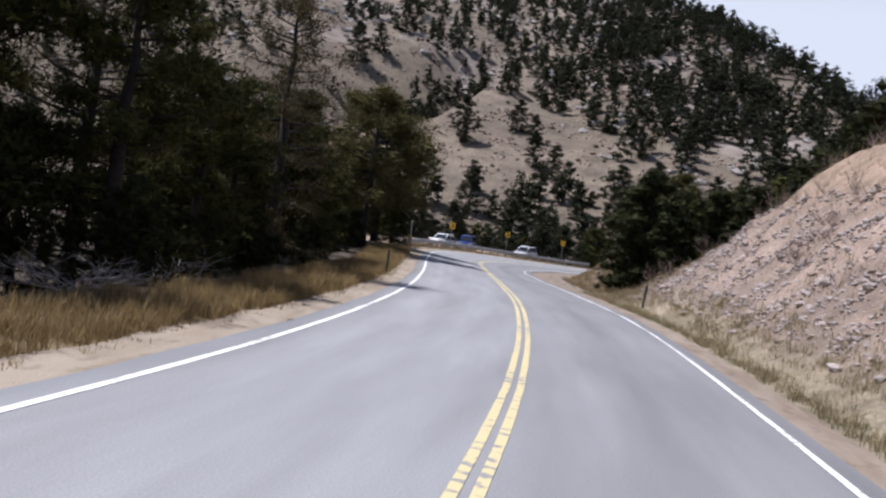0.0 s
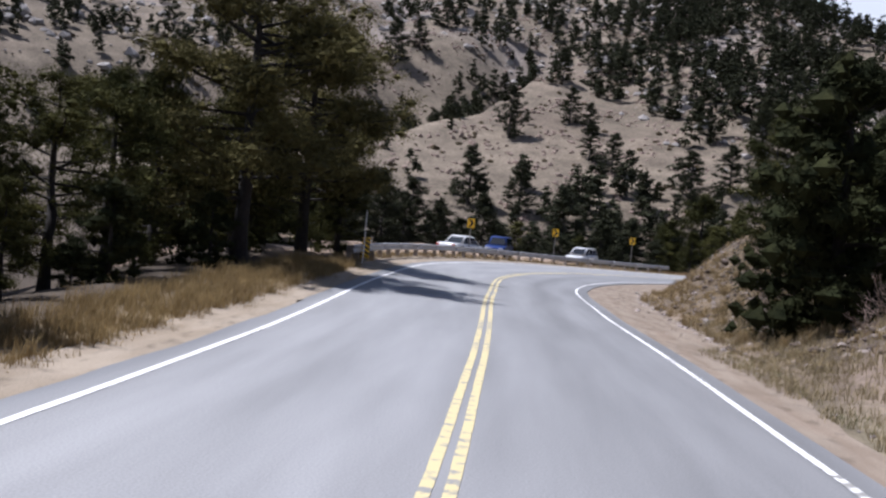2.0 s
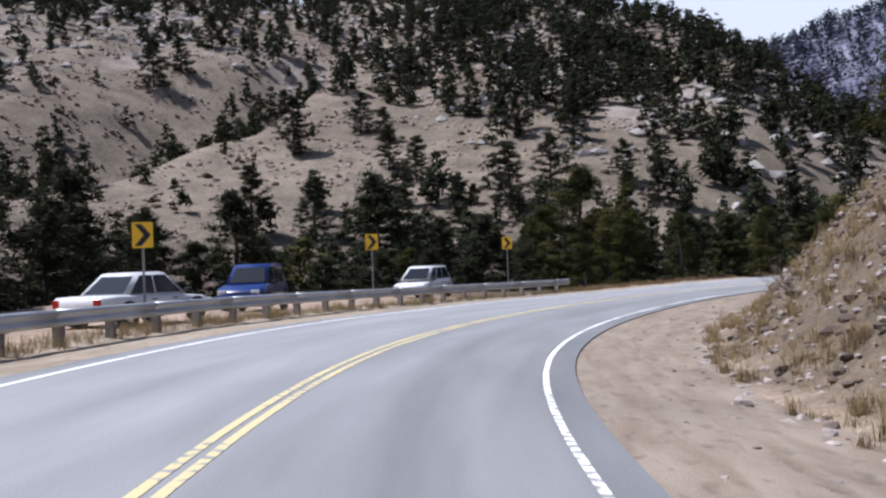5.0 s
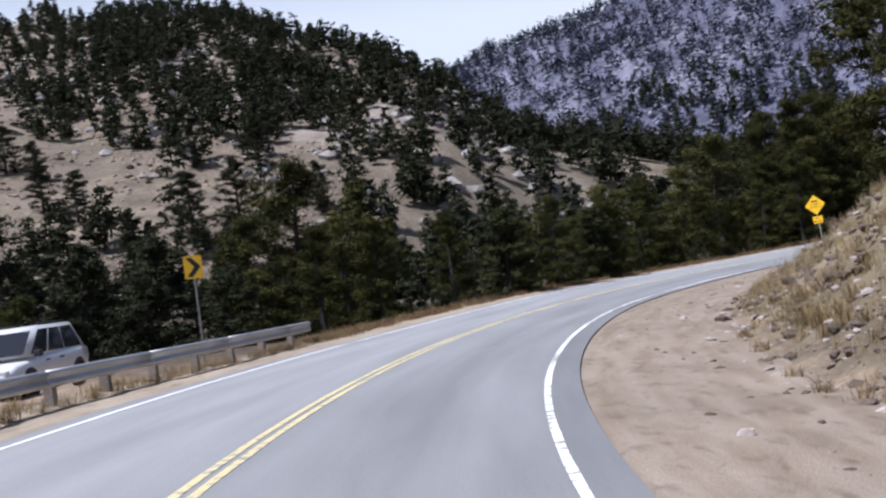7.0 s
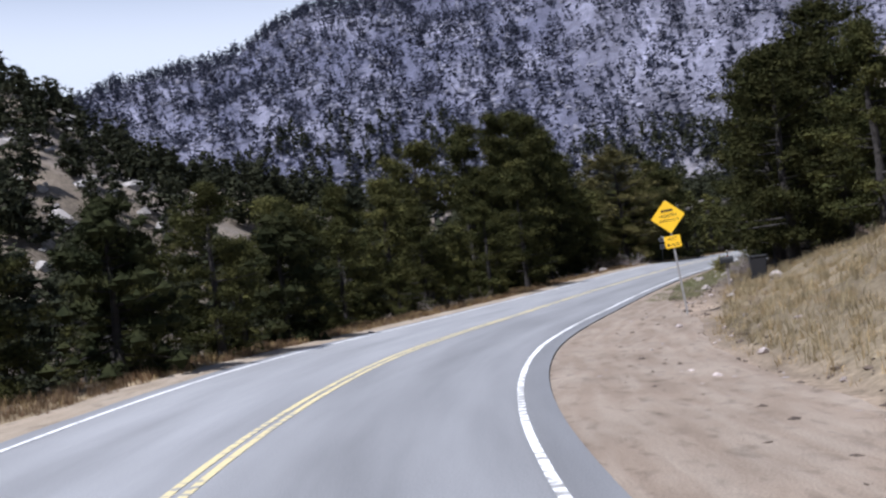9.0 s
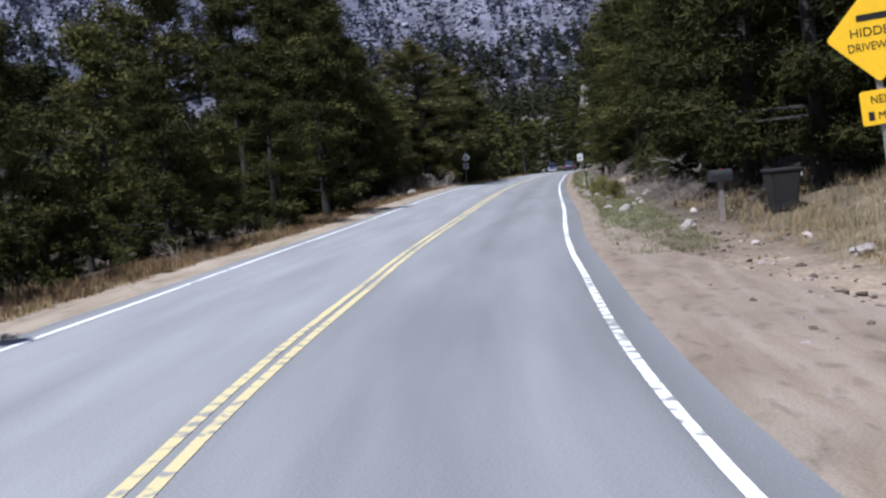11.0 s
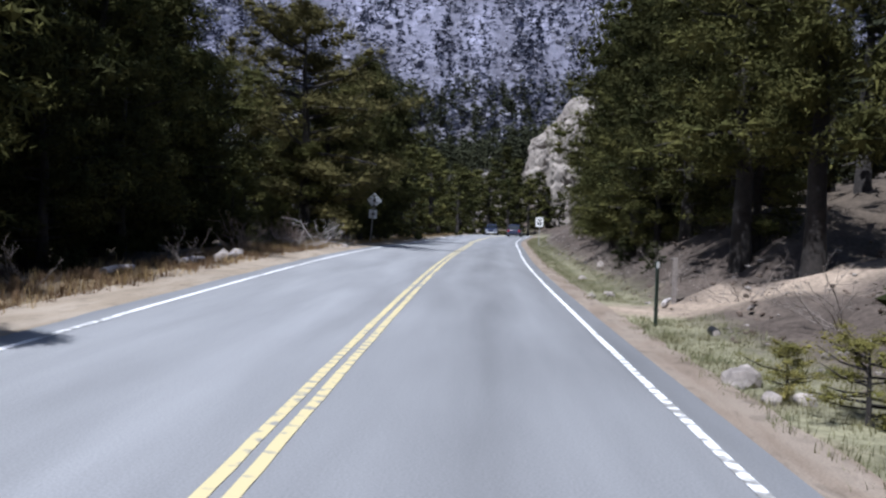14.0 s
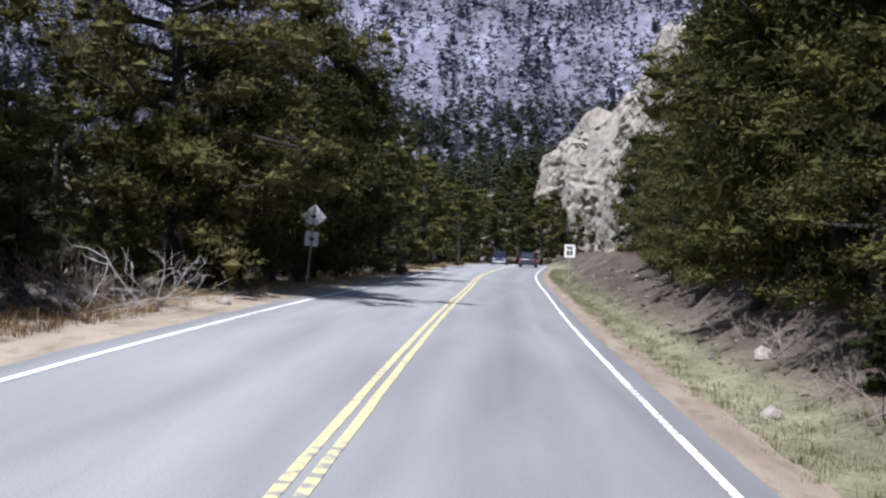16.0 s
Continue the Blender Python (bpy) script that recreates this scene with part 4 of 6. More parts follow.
row("trees above the cutting", ("J", 14.4, 44.0, 4.6), ("J", 13.6, 46.4, 4.6), ("D", 15.6, 46.6, 5.6), ("J", 12.8, 48.6, 4.4), ("J", 15.0, 41.6, 4.2), ("J", 15.4, 39.0, 4.0), ("D", 16.8, 42.2, 5.4), ("J", 13.2, 50.4, 5.0), ("D", 16.4, 50.2, 5.4), ("J", 11.2, 53.2, 4.8), ("D", 18.2, 46.4, 5.2), ("J", 17.0, 43.0, 4.4), ("D", 19.6, 40.6, 5.0), ("J", 20.4, 36.8, 4.4), ("D", 14.6, 53.4, 5.8), ("J", 9.4, 55.0, 5.0), ("D", 17.4, 107.6, 7.0), ("D", 21.6, 113.6, 7.0), ("T", 14.4, 101.0, 6.6), ("D", 19.6, 109.8, 8.0), ("J", 5.6, 54.8, 6.4), ("J", 5.0, 56.0, 4.2), ("J", 6.4, 53.8, 4.0), ("J", 7.6, 58.6, 5.0), ("D", 8.6, 73.0, 6.4), ("D", 7.4, 76.6, 6.8), ("T", 10.4, 78.6, 7.2), ("D", 9.6, 69.4, 5.4), ("D", 10.6, 61.1, 5.4), ("J", 9.6, 55.6, 3.6), ("D", 12.4, 57.4, 4.0), ("J", 14.6, 56.0, 4.0), ("D", 17.0, 57.0, 4.6), ("J", 18.4, 53.6, 3.8), ("D", 20.8, 54.8, 4.6), ("J", 22.4, 50.8, 3.8), ("D", 24.4, 52.0, 4.8), ("J", 26.4, 48.0, 4.2), ("D", 13.4, 61.0, 4.6), ("D", 22.8, 57.6, 5.2), ("T", 14.6, 70.5, 6.2), ("D", 19.0, 75.6, 7.0), ("T", 23.7, 81.6, 8.0), ("D", 27.4, 85.7, 9.4), ("D", 9.4, 65.4, 4.8), ("D", 15.3, 80.4, 5.4), ("T", 18.1, 80.0, 7.2),
    ("D", 8.6, 58.4, 4.8), ("J", 12.8, 65.8, 4.4), ("D", 22.6, 92.0, 6.4), ("T", 30.0, 93.5, 7.4))


BACK = ([], [], [], [])


def join_back(meshes, size, place, turn):
    """Adds a tree to the joined woods behind."""
    c, n = math.cos(turn), math.sin(turn)
    m = np.array([[c, -n, 0], [n, c, 0], [0, 0, 1]]) * size
    for k, me in ((0, meshes[0]), (2, meshes[1])):
        co = np.empty(len(me.vertices) * 3, np.float32)
        me.vertices.foreach_get("co", co)
        li = np.empty(len(me.loops), np.int32)
        me.loops.foreach_get("vertex_index", li)
        BACK[k].append(co.reshape(-1, 3) @ m.T + place)
        BACK[k + 1].append(li.reshape(len(me.polygons), -1))


def wood(side, s0, s1, u0, u1, count, kinds, h0, h1, gap, group):
    """Fills a stretch of the verge with trees that keep their distance from one another."""
    made = 0
    for _ in range(count * 25):
        if made >= count:
            return
        s, u = rng.uniform(s0, s1), u0 + (u1 - u0) * rng.uniform() ** 1.15
        x, y, _z = on_road(s, side * (EDGE + u))
        if abs(along_road([x], [y])[1][0]) < EDGE + 0.92 * u0 or any((x - a) ** 2 + (y - b) ** 2 < gap * gap for a, b in taken):
            continue
        # a gap in the wood in front of the crag
        if x > 104 and 66.0 < math.degrees(math.atan2(x - 70.6, y - 154.8)) < 72.5:
            continue
        taken.append((x, y))
        k = kinds[rng.randint(len(kinds))]
        if k == "L" and u < 11 and s < 240:
            k = "DT"[rng.randint(2)]
        meshes, base = kind_at(k, x, y)
        pick, h, turn = meshes[rng.randint(len(meshes))], rng.uniform(h0, h1), rng.uniform(0, 6.28)
        if u > 13:
            join_back(LIGHT[made % 3], h / 9.0, (x, y, gz(x, y) - 0.1), turn)
        else:
            plant(pick, base, x, y, h, turn, LABEL[k], group)
        made += 1


wood(-1, -8, 66, 7, 34, 30, "LLLD", 6, 9.5, 2.9, "pines on the outer slope")
wood(-1, 62, 132, 17, 45, 26, "L", 4.5, 7.5, 3.2, "pines below the lay-by")
wood(-1, 130, 205, 7.2, 45, 75, "LLLLD", 5.0, 9.0, 2.7, "pines below the bend")
wood(-1, 205, 330, 7.0, 40, 60, "LLLD", 7, 10.5, 2.8, "pines on the outer side ahead")
wood(1, 176, 330, 4.5, 36, 70, "LLLD", 7, 10.5, 2.7, "pines on the inner side ahead")
wood(1, 56, 165, 14, 44, 40, "LLLD", 4.5, 7.5, 3.0, "pines inside the bend")
row("pines where the road bends away", ("D", 189.0, 207.6, 9.0), ("T", 193.5, 206.0, 9.4), ("D", 197.0, 209.6, 10.0), ("D", 194.0, 213.4, 10.5), ("D", 152.0, 200.6, 7.8), ("T", 160.0, 204.6, 8.4), ("D", 176.0, 209.4, 8.9), ("D", 184.0, 212.6, 9.7), ("T", 203.0, 217.6, 10.5), ("D", 198.0, 219.6, 11.3),
    ("T", 206.0, 222.0, 12.2), ("D", 210.0, 215.4, 11.3), ("D", 202.0, 212.6, 7.3), ("D", 203.6, 207.0, 7.3), ("D", 207.6, 204.6, 6.5), ("D", 210.0, 208.6, 10.5), ("D", 200.4, 203.4, 5.7), ("D", 205.6, 209.4, 9.7), ("D", 192.0, 218.0, 10.5), ("D", 214.0, 220.0, 13.0))
# low boughs close to the inner lane
for n, (s, l, h) in enumerate(((212, 9.0, 5.0), (217, 8.6, 4.6), (221, 8.4, 5.2), (225.5, 8.2, 4.8), (230, 8.4, 5.6), (235, 8.4, 5.2), (240, 8.8, 6.0), (245, 9.0, 6.0))):
    x, y, _z = on_road(s, l)
    plant(ROUND[n % 2] if n % 3 else DARK[n % 3], 6.0 if n % 3 else 10.0, x, y, h, n * 1.4, LABEL["R" if n % 3 else "D"], "pines above the inner verge")
# undergrowth behind the tall grass
for n in range(24):
    s = 4 + 2.5 * n + 0.9 * math.sin(n * 2.1)
    x, y, _z = on_road(s, -EDGE - 4.0 - 1.3 * math.sin(n * 1.7) ** 2)
    plant(LOW[n % 2] if n % 3 else DARK[n % 3], 5.0 if n % 3 else 10.0, x, y, 1.7 + 0.6 * math.sin(n * 2.9), n * 1.1, "low bushy dark conifer behind tall grass", "young conifers behind the grass", "juniper" if n % 3 else "pine_tree")
# saplings in front of the woods
for n in range(26):
    s = 160 + 3.1 * n + 1.2 * math.sin(n * 2.7)
    x, y, _z = on_road(s, -EDGE - 4.6 - 1.6 * math.sin(n * 1.9) ** 2)
    plant(DARK[n % 3] if n % 2 else TALL[n % 3], 10.0, x, y, 2.6 + 1.1 * math.sin(n * 3.3), n * 1.3, "young bushy pine at the wood's edge", "young pines at the wood's edge")

for nm, k, mat, lab in (("wood_trunks", 0, M_BARK, "dark trunks of pines deep in the woods"), ("wood_crowns", 2, M_PINE_FAR, "dark green pine crowns deep in the woods")):
    off = np.cumsum([0] + [len(v) for v in BACK[k][:-1]])
    me = fast_mesh(nm, np.concatenate(BACK[k]), np.concatenate([f + o for f, o in zip(BACK[k + 1], off)]), mat)
    tagged(new(nm, me), lab, "trees", kind="stuff")

# ---- far woods ----
def far_trees(name, places, heights, rng, puffs, blades, mat, label, spread=0.35, spray=(0.95, 0.42), core=0.55):
    """Many small pines far off, joined: a thin trunk and a tapering pile of needle puffs each."""
    n = len(places)
    f = (np.arange(puffs) + 0.5) / puffs
    prof = np.clip(1.05 - f, 0.12, 1) ** 0.8 * np.clip(f * 6, 0.3, 1)
    cz = heights[:, None] * (0.12 + 0.86 * f[None]) + rng.normal(0, 0.03, (n, puffs)) * heights[:, None]
    a = rng.uniform(0, 6.28, (n, puffs))
    rr = heights[:, None] * spread * prof[None] * rng.uniform(0.2, 1.0, (n, puffs)) * rng.uniform(0.7, 1.3, (n, 1))
    c = np.stack([places[:, None, 0] + rr * np.cos(a), places[:, None, 1] + rr * np.sin(a), places[:, None, 2] + cz], -1).reshape(-1, 3)
    rad = (heights[:, None] * (0.10 + 0.12 * prof[None]) * rng.uniform(0.8, 1.2, (n, puffs))).ravel()
    v, fc = tufts(rng, c, rad, blades, spray[0], spray[1], 0.7, 0.5, core)
    return tagged(new(name, fast_mesh(name, v, fc, mat)), label, "trees", kind="stuff")


rng = np.random.RandomState(11)


def polar(count, az0, az1, r0, r1, keep):
    az, r = rng.uniform(az0, az1, count), np.sqrt(rng.uniform(r0 ** 2, r1 ** 2, count))
    x, y = HUB[0] + r * np.sin(np.radians(az)), HUB[1] + r * np.cos(np.radians(az))
    ok = rng.uniform(size=count) < keep(x, y, r, az)
    x, y = x[ok], y[ok]
    return np.stack([x, y, ground_z(x, y)], -1)


# the open dry slope: compass degrees and the distances between which it stays almost bare
OPEN_AZ = [-26, -20, -12, -5.4, -2.9, 2.0, 7.5, 12, 15]
OPEN_TOP = [300, 420, 400, 350, 305, 258, 215, 160, 140]


def hill_cover(x, y, r, az):
    top = np.interp(az, OPEN_AZ, OPEN_TOP)
    wooded = ease((r - top + 14 + 18 * rough(x, y, 40, 53)) / 26)
    far_slope = ease((-13 - az) / 6) * ease((r - 330) / 50)
    base = np.maximum(0.012, wooded * (0.62 - 0.45 * far_slope * ease((520 - r) / 60)))
    low = ease((205 - r) / 25) * ease((az + 30) / 6)
    past = r - np.interp(az, [-34, -20, -12, -5, 0], [190, 222, 268, 335, 380])
    gully = ease(past / 12) * ease((100 - past) / 40) * ease((-3 - az) / 4)
    return np.maximum(np.maximum(base, 0.45 * gully), low * 0.55) * ease(0.86 + 0.75 * rough(x, y, 38, 51))


hill_p = polar(8600, -60, 44, 150, 640, hill_cover)
far_trees("hillside_pines", hill_p, rng.uniform(6.5, 13.5, len(hill_p)) * rng.uniform(0.7, 1.05, len(hill_p)), rng, 16, 10, M_PINE_FAR, "dark pines scattered over a dry hillside")

wood_p = polar(1000, 1, 40, 265, 520, lambda x, y, r, az: ease((r - np.interp(az, OPEN_AZ, OPEN_TOP) - 20) / 30) * ease(0.8 + 0.5 * rough(x, y, 33, 55)))
far_trees("hilltop_pines", wood_p, rng.uniform(8, 14, len(wood_p)), rng, 11, 8, M_PINE_FAR, "dense dark pines on the shaded end of a hill")


def peak_cover(x, y, r, az):
    return np.maximum(ease(0.75 + 0.6 * rough(x, y, 26, 52)) * (0.9 - 0.15 * ease((az - 47) / 8)), 0.55 * ease((560 - r) / 60) * ease((az - 46) / 6))


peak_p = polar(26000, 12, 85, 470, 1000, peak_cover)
far_trees("mountain_pines", peak_p, rng.uniform(6, 13, len(peak_p)), rng, 4, 4, M_PINE_HAZED, "small pines dotting a rocky mountain face", 0.2, (1.2, 0.8), 0.0)

low_p = polar(2400, 50, 88, 270, 560, lambda x, y, r, az: ease(0.95 + 0.5 * rough(x, y, 45, 54)))
far_trees("valley_pines", low_p, rng.uniform(7, 12, len(low_p)), rng, 10, 8, M_PINE_FAR, "dense dark pines at the foot of a mountain")

# pines that stand alone on the open slope: x, y, height
for n, (x, y, h) in enumerate(((-35, 339, 17), (-52, 452, 12.6), (-41, 458, 15), (-17, 360, 12.3), (-24, 412, 12.2), (-10, 350, 10), (-1, 312, 11.6), (-8, 322, 12), (28, 342, 11.2), (8, 283, 10), (-23, 271, 13),
                               (-98, 432, 19), (-91, 447, 13.7), (-89, 498, 15.6), (31, 297, 13.3), (20, 287, 14.9), (-36, 270, 15), (55, 290, 10.6), (49, 299, 10.9), (43, 332, 12.5), (26, 364, 8.7))):
    plant(CONE[n % 3], 9.0, x, y, h, n * 1.7, "dark pine standing alone on a dry slope", "pines on the open slope")
for n, (x, y, h) in enumerate(((-61, 428, 7.0), (-6, 293, 3.6), (-54, 336, 3.5), (-67, 305, 3.4), (12, 291, 4.6), (-89, 351, 6), (-87, 330, 6))):
    plant(LOW[n % 2], 5.0, x, y, h, n * 1.1, "round dark juniper on a dry slope", "junipers on the open slope", "juniper")


# a thicket of junipers along the crest of the spur
for n in range(16):
    f = n / 15
    x, y = -97 + 16 * f + 2.5 * math.sin(n * 2.3), 312 + 40 * f + 3 * math.sin(n * 1.7)
    plant(LOW[n % 2], 5.0, x, y, 4.2 + 1.6 * math.sin(n * 1.3), n * 1.9, "dark junipers crowding a dry crest", "junipers on the crest", "juniper")


def boulders(name, places, size, mat, label):
    """Boulders and ledges far off, joined."""
    r = np.random.RandomState(len(places))
    n = len(places)
    k = size[0] + (size[1] - size[0]) * r.uniform(size=n) ** 2.2
    v = KNOB[None] * r.uniform(0.55, 1.3, (n, 12, 3)) * k[:, None, None] * (1.0, 1.0, 0.8)
    v = v + places[:, None]
    f = KNOB_TRI[None] + (np.arange(n) * 12)[:, None, None]
    return tagged(new(name, fast_mesh(name, v.reshape(-1, 3), f.reshape(-1, 3), mat)), label, "boulders", kind="stuff")


# ledge colour blued to match, standing in for haze over the mountain
M_ROCK_HAZED = material("hazed_far_granite", (0.26, 0.26, 0.32), 0.95, grain_size=0.6, spread=0.25, patch=0.3, patch_size=0.05, second=(0.17, 0.165, 0.18), vary=0.35)
boulders("mountain_boulders", polar(26000, 14, 85, 480, 1000, lambda x, y, r, az: ease(0.6 + 0.7 * rough(x, y, 30, 57))), (0.7, 3.2), M_ROCK_HAZED, "pale granite ledges on a mountain face")
M_HILLROCK = material("hill_granite", (0.29, 0.27, 0.255), 0.95, grain_size=0.6, spread=0.25, patch=0.3, patch_size=0.05, second=(0.19, 0.175, 0.165), vary=0.35)
boulders("hill_boulders", polar(11000, -60, 30, 190, 640, lambda x, y, r, az: ease((r - np.interp(az, OPEN_AZ, OPEN_TOP) + 40) / 60) * ease(0.35 + 0.8 * rough(x, y, 34, 58))), (0.5, 3.4), M_HILLROCK, "pale granite boulders among pines on a hill")
boulders("slope_tussocks", polar(16000, -30, 16, 160, 460, lambda x, y, r, az: ease(0.4 + 0.7 * rough(x, y, 20, 59))), (0.22, 1.1), M_TWIG, "low brown shrubs dotting a dry slope")

M_SCRUB = foliage("hill_scrub", (0.060, 0.048, 0.030), (0.095, 0.072, 0.045), through=0.05)
boulders("hillside_scrub", polar(9000, -60, 20, 190, 560, lambda x, y, r, az: ease(0.3 + 0.8 * rough(x, y, 24, 63))), (0.4, 1.5), M_SCRUB, "low dark scrub dotting a dry hillside")

# ---- verges: grass, stones, dead wood ----
def grass(name, count, s0, s1, u0, u1, side, h, blades, mat, label, seed, lean=0.35, width=0.007):
    rng = np.random.RandomState(seed)
    s, u = rng.uniform(s0, s1, count), rng.uniform(0, 1, count)
    lo, hi = (f(s) if callable(f) else f for f in (u0, u1))
    u = lo + (hi - lo) * u
    p = on_road(s, side * (EDGE + u))
    ok = rng.uniform(size=count) < 0.35 + 0.75 * ease(0.5 + 0.7 * rough(p[:, 0], p[:, 1], 1.7, seed) + 0.3 * rough(p[:, 0], p[:, 1], 6, seed + 1))
    p = p[ok]
    p[:, 2] = ground_z(p[:, 0], p[:, 1])
    n = len(p)
    c = np.repeat(p, blades, 0) + np.c_[rng.normal(0, 0.07, (n * blades, 2)), np.full(n * blades, -0.03)]
    hh = np.repeat(rng.uniform(*h, n), blades)[:, None] * rng.uniform(0.5, 1.1, (n * blades, 1))
    a = rng.uniform(0, 6.28, n * blades)
    d = np.stack([np.cos(a), np.sin(a), 0 * a], 1)
    out = rng.uniform(0, lean, (n * blades, 1)) * hh
    w = width * rng.uniform(0.7, 1.5, (n * blades, 1))
    side_v = np.stack([-d[:, 1], d[:, 0], 0 * a], 1) * w
    mid = c + d * out * 0.35 + np.c_[np.zeros((len(c), 2)), hh[:, 0] * 0.6]
    tip = c + d * out + np.c_[np.zeros((len(c), 2)), hh[:, 0]]
    v = np.stack([c - side_v, c + side_v, mid + side_v * 0.8, tip, mid - side_v * 0.8], 1).reshape(-1, 3)
    i = np.arange(n * blades)[:, None] * 5
    f = np.concatenate([i + np.array([[0, 1, 2]]), i + np.array([[0, 2, 4]]), i + np.array([[4, 2, 3]])])
    return tagged(new(name, fast_mesh(name, v, f, mat)), label, "grass", kind="stuff")


def r_strip(s):
    return np.interp(s, *R_STRIP)


def r_top(s):
    return np.interp(s, *R_STRIP) + np.interp(s, *R_WIDE) + 1.5


grass("tall_dry_grass", 5600, -6, 67, 0.8, 3.0, -1, (0.18, 0.46), 18, M_DRYGRASS, "tall tawny dry grass along the road edge", 61, 0.8, width=0.005)
grass("dry_grass_under_rail", 2200, 66, 130, 1.2, 2.4, -1, (0.15, 0.42), 14, M_STRAW, "dry grass tufts under the guardrail", 62, 0.9, width=0.004)
grass("bank_grass", 8600, 50, 172, r_strip, r_top, 1, (0.10, 0.34), 14, M_STRAW, "pale dry bunch grass on the road bank", 63, 1.0, width=0.004)
grass("foot_grass", 4600, -6, 54, 0.7, 2.9, 1, (0.10, 0.32), 12, M_PALEGRASS, "straw-coloured grass at the foot of the rocky bank", 64, 0.9, width=0.005)
grass("green_foot_grass", 1500, -6, 54, 0.7, 2.2, 1, (0.06, 0.22), 9, M_GREENGRASS, "short greenish grass at the foot of the rocky bank", 59, 0.9, width=0.005)
grass("scree_grass", 1500, -6, 52, 2.5, r_top, 1, (0.15, 0.4), 7, M_PALEGRASS, "sparse dry grass among broken rock", 65, 0.6)
grass("verge_grass", 3600, 160, 195.0, 0.45, 2.4, 1, (0.04, 0.20), 11, M_GREENGRASS, "short green and straw-coloured verge grass", 66, 1.1, width=0.0038)
grass("rusty_verge_grass", 4600, 126, 216, 1.0, 3.0, -1, (0.10, 0.32), 13, M_RUSTGRASS, "rust-brown dry grass along the edge of the woods", 58, 0.8, width=0.006)
grass("outer_verge_grass", 3400, 128, 300, 0.9, 3.2, -1, (0.12, 0.35), 8, M_DRYGRASS, "short brown dry grass beside the outer lane", 67, 0.6, width=0.006)

grass("far_verge_grass", 4800, 199.2, 290, 0.45, 2.2, 1, (0.05, 0.20), 10, M_GREENGRASS, "short green and straw-coloured verge grass", 69, 1.1, width=0.004)

grass("tawny_bank_grass", 5000, 114, 172, lambda s: r_strip(s) + 0.3, r_top, 1, (0.14, 0.42), 14, M_PALEGRASS, "tawny dry grass covering the gentle bank", 68, 0.9, width=0.0045)

grass("edge_tufts", 800, -6, 67, 0.5, 1.15, -1, (0.04, 0.17), 14, M_DRYGRASS, "short tufts of dry grass at the asphalt's edge", 55, 1.0, width=0.005)
grass("bunch_grass", 620, 54, 118, lambda s: r_strip(s) - 0.5, lambda s: r_strip(s) + 3.6, 1, (0.2, 0.5), 46, M_STRAW, "tawny bunch grass hanging on the road bank", 57, 0.9, width=0.006)
grass("nose_grass", 2600, 46, 66, lambda s: r_strip(s) - 0.4, r_top, 1, (0.12, 0.36), 14, M_PALEGRASS, "pale dry grass over the end of the rocky bank", 56, 0.9, width=0.005)

STONES = []
for k in range(7):
    bm = bmesh.new()
    bmesh.ops.create_icosphere(bm, subdivisions=1, radius=0.5)
    r = random.Random(300 + k)
    for v in bm.verts:
        q = r.uniform(0.66, 1.2)
        v.co = Vector((v.co.x * q * (1.1 + 0.2 * (k % 3)), v.co.y * q * r.uniform(0.8, 1.0), v.co.z * q * (0.55 + 0.07 * (k % 4))))
    me = bpy.data.meshes.new("stone")
    bm.to_mesh(me)
    bm.free()
    STONES.append(me)


def loose_stones(name, count, s0, s1, u0, u1, side, size, mat, label, seed):
    """Broken stone too small and too many to pick apart."""
    rng = np.random.RandomState(seed)
    s, u = rng.uniform(s0, s1, count), rng.uniform(0, 1, count)
    lo, hi = (f(s) if callable(f) else f for f in (u0, u1))
    p = on_road(s, side * (EDGE + lo + (hi - lo) * u))
    p[:, 2] = ground_z(p[:, 0], p[:, 1])
    vs, fs, at = [], [], 0
    src = []
    for me in STONES:
        src.append((np.array([v.co[:] for v in me.vertices]), np.array([q.vertices[:] for q in me.polygons])))
    for q in p:
        v, f = src[rng.randint(len(src))]
        k = size[0] + (size[1] - size[0]) * rng.uniform() ** 2.5
        a, b = rng.uniform(0, 6.28), rng.uniform(-0.5, 0.5)
        m = np.array([[math.cos(a), -math.sin(a), 0], [math.sin(a), math.cos(a), 0], [0, 0, 1]]) @ np.array([[1, 0, 0], [0, math.cos(b), -math.sin(b)], [0, math.sin(b), math.cos(b)]])
        vs.append(v @ m.T * k + q + (0, 0, 0.1 * k))
        fs.append(f + at)
        at += len(v)
    return tagged(new(name, fast_mesh(name, np.concatenate(vs), np.concatenate(fs), mat)), label, "stones", kind="stuff")


loose_stones("scree", 15000, -6, 48, 2.3, lambda s: r_strip(s) + 0.62 * np.interp(s, *R_WIDE), 1, (0.035, 0.2), M_ROCK, "pinkish grey broken rock on the cut bank", 71)
loose_stones("bank_stones", 3600, 50, 124, lambda s: r_strip(s) - 0.7, lambda s: r_strip(s) + 4.2, 1, (0.04, 0.22), M_ROCK, "small stones at the foot of the sandy bank", 72)
loose_stones("bank_clods", 2200, 50, 130, lambda s: r_strip(s) - 0.5, lambda s: r_strip(s) + 4.2, 1, (0.06, 0.34), M_CLOD, "dark earth clods on the sandy bank", 79)
loose_stones("shoulder_crumbs", 5200, 50, 168, 0.7, lambda s: r_strip(s) + 0.8, 1, (0.012, 0.07), M_CLOD, "fine dark crumbs of earth over the sandy shoulder", 77)
loose_stones("shoulder_clods", 900, 50, 168, 1.1, lambda s: r_strip(s) + 0.6, 1, (0.05, 0.15), M_CLOD, "dark earth clods and bark strewn over the sandy shoulder", 78)
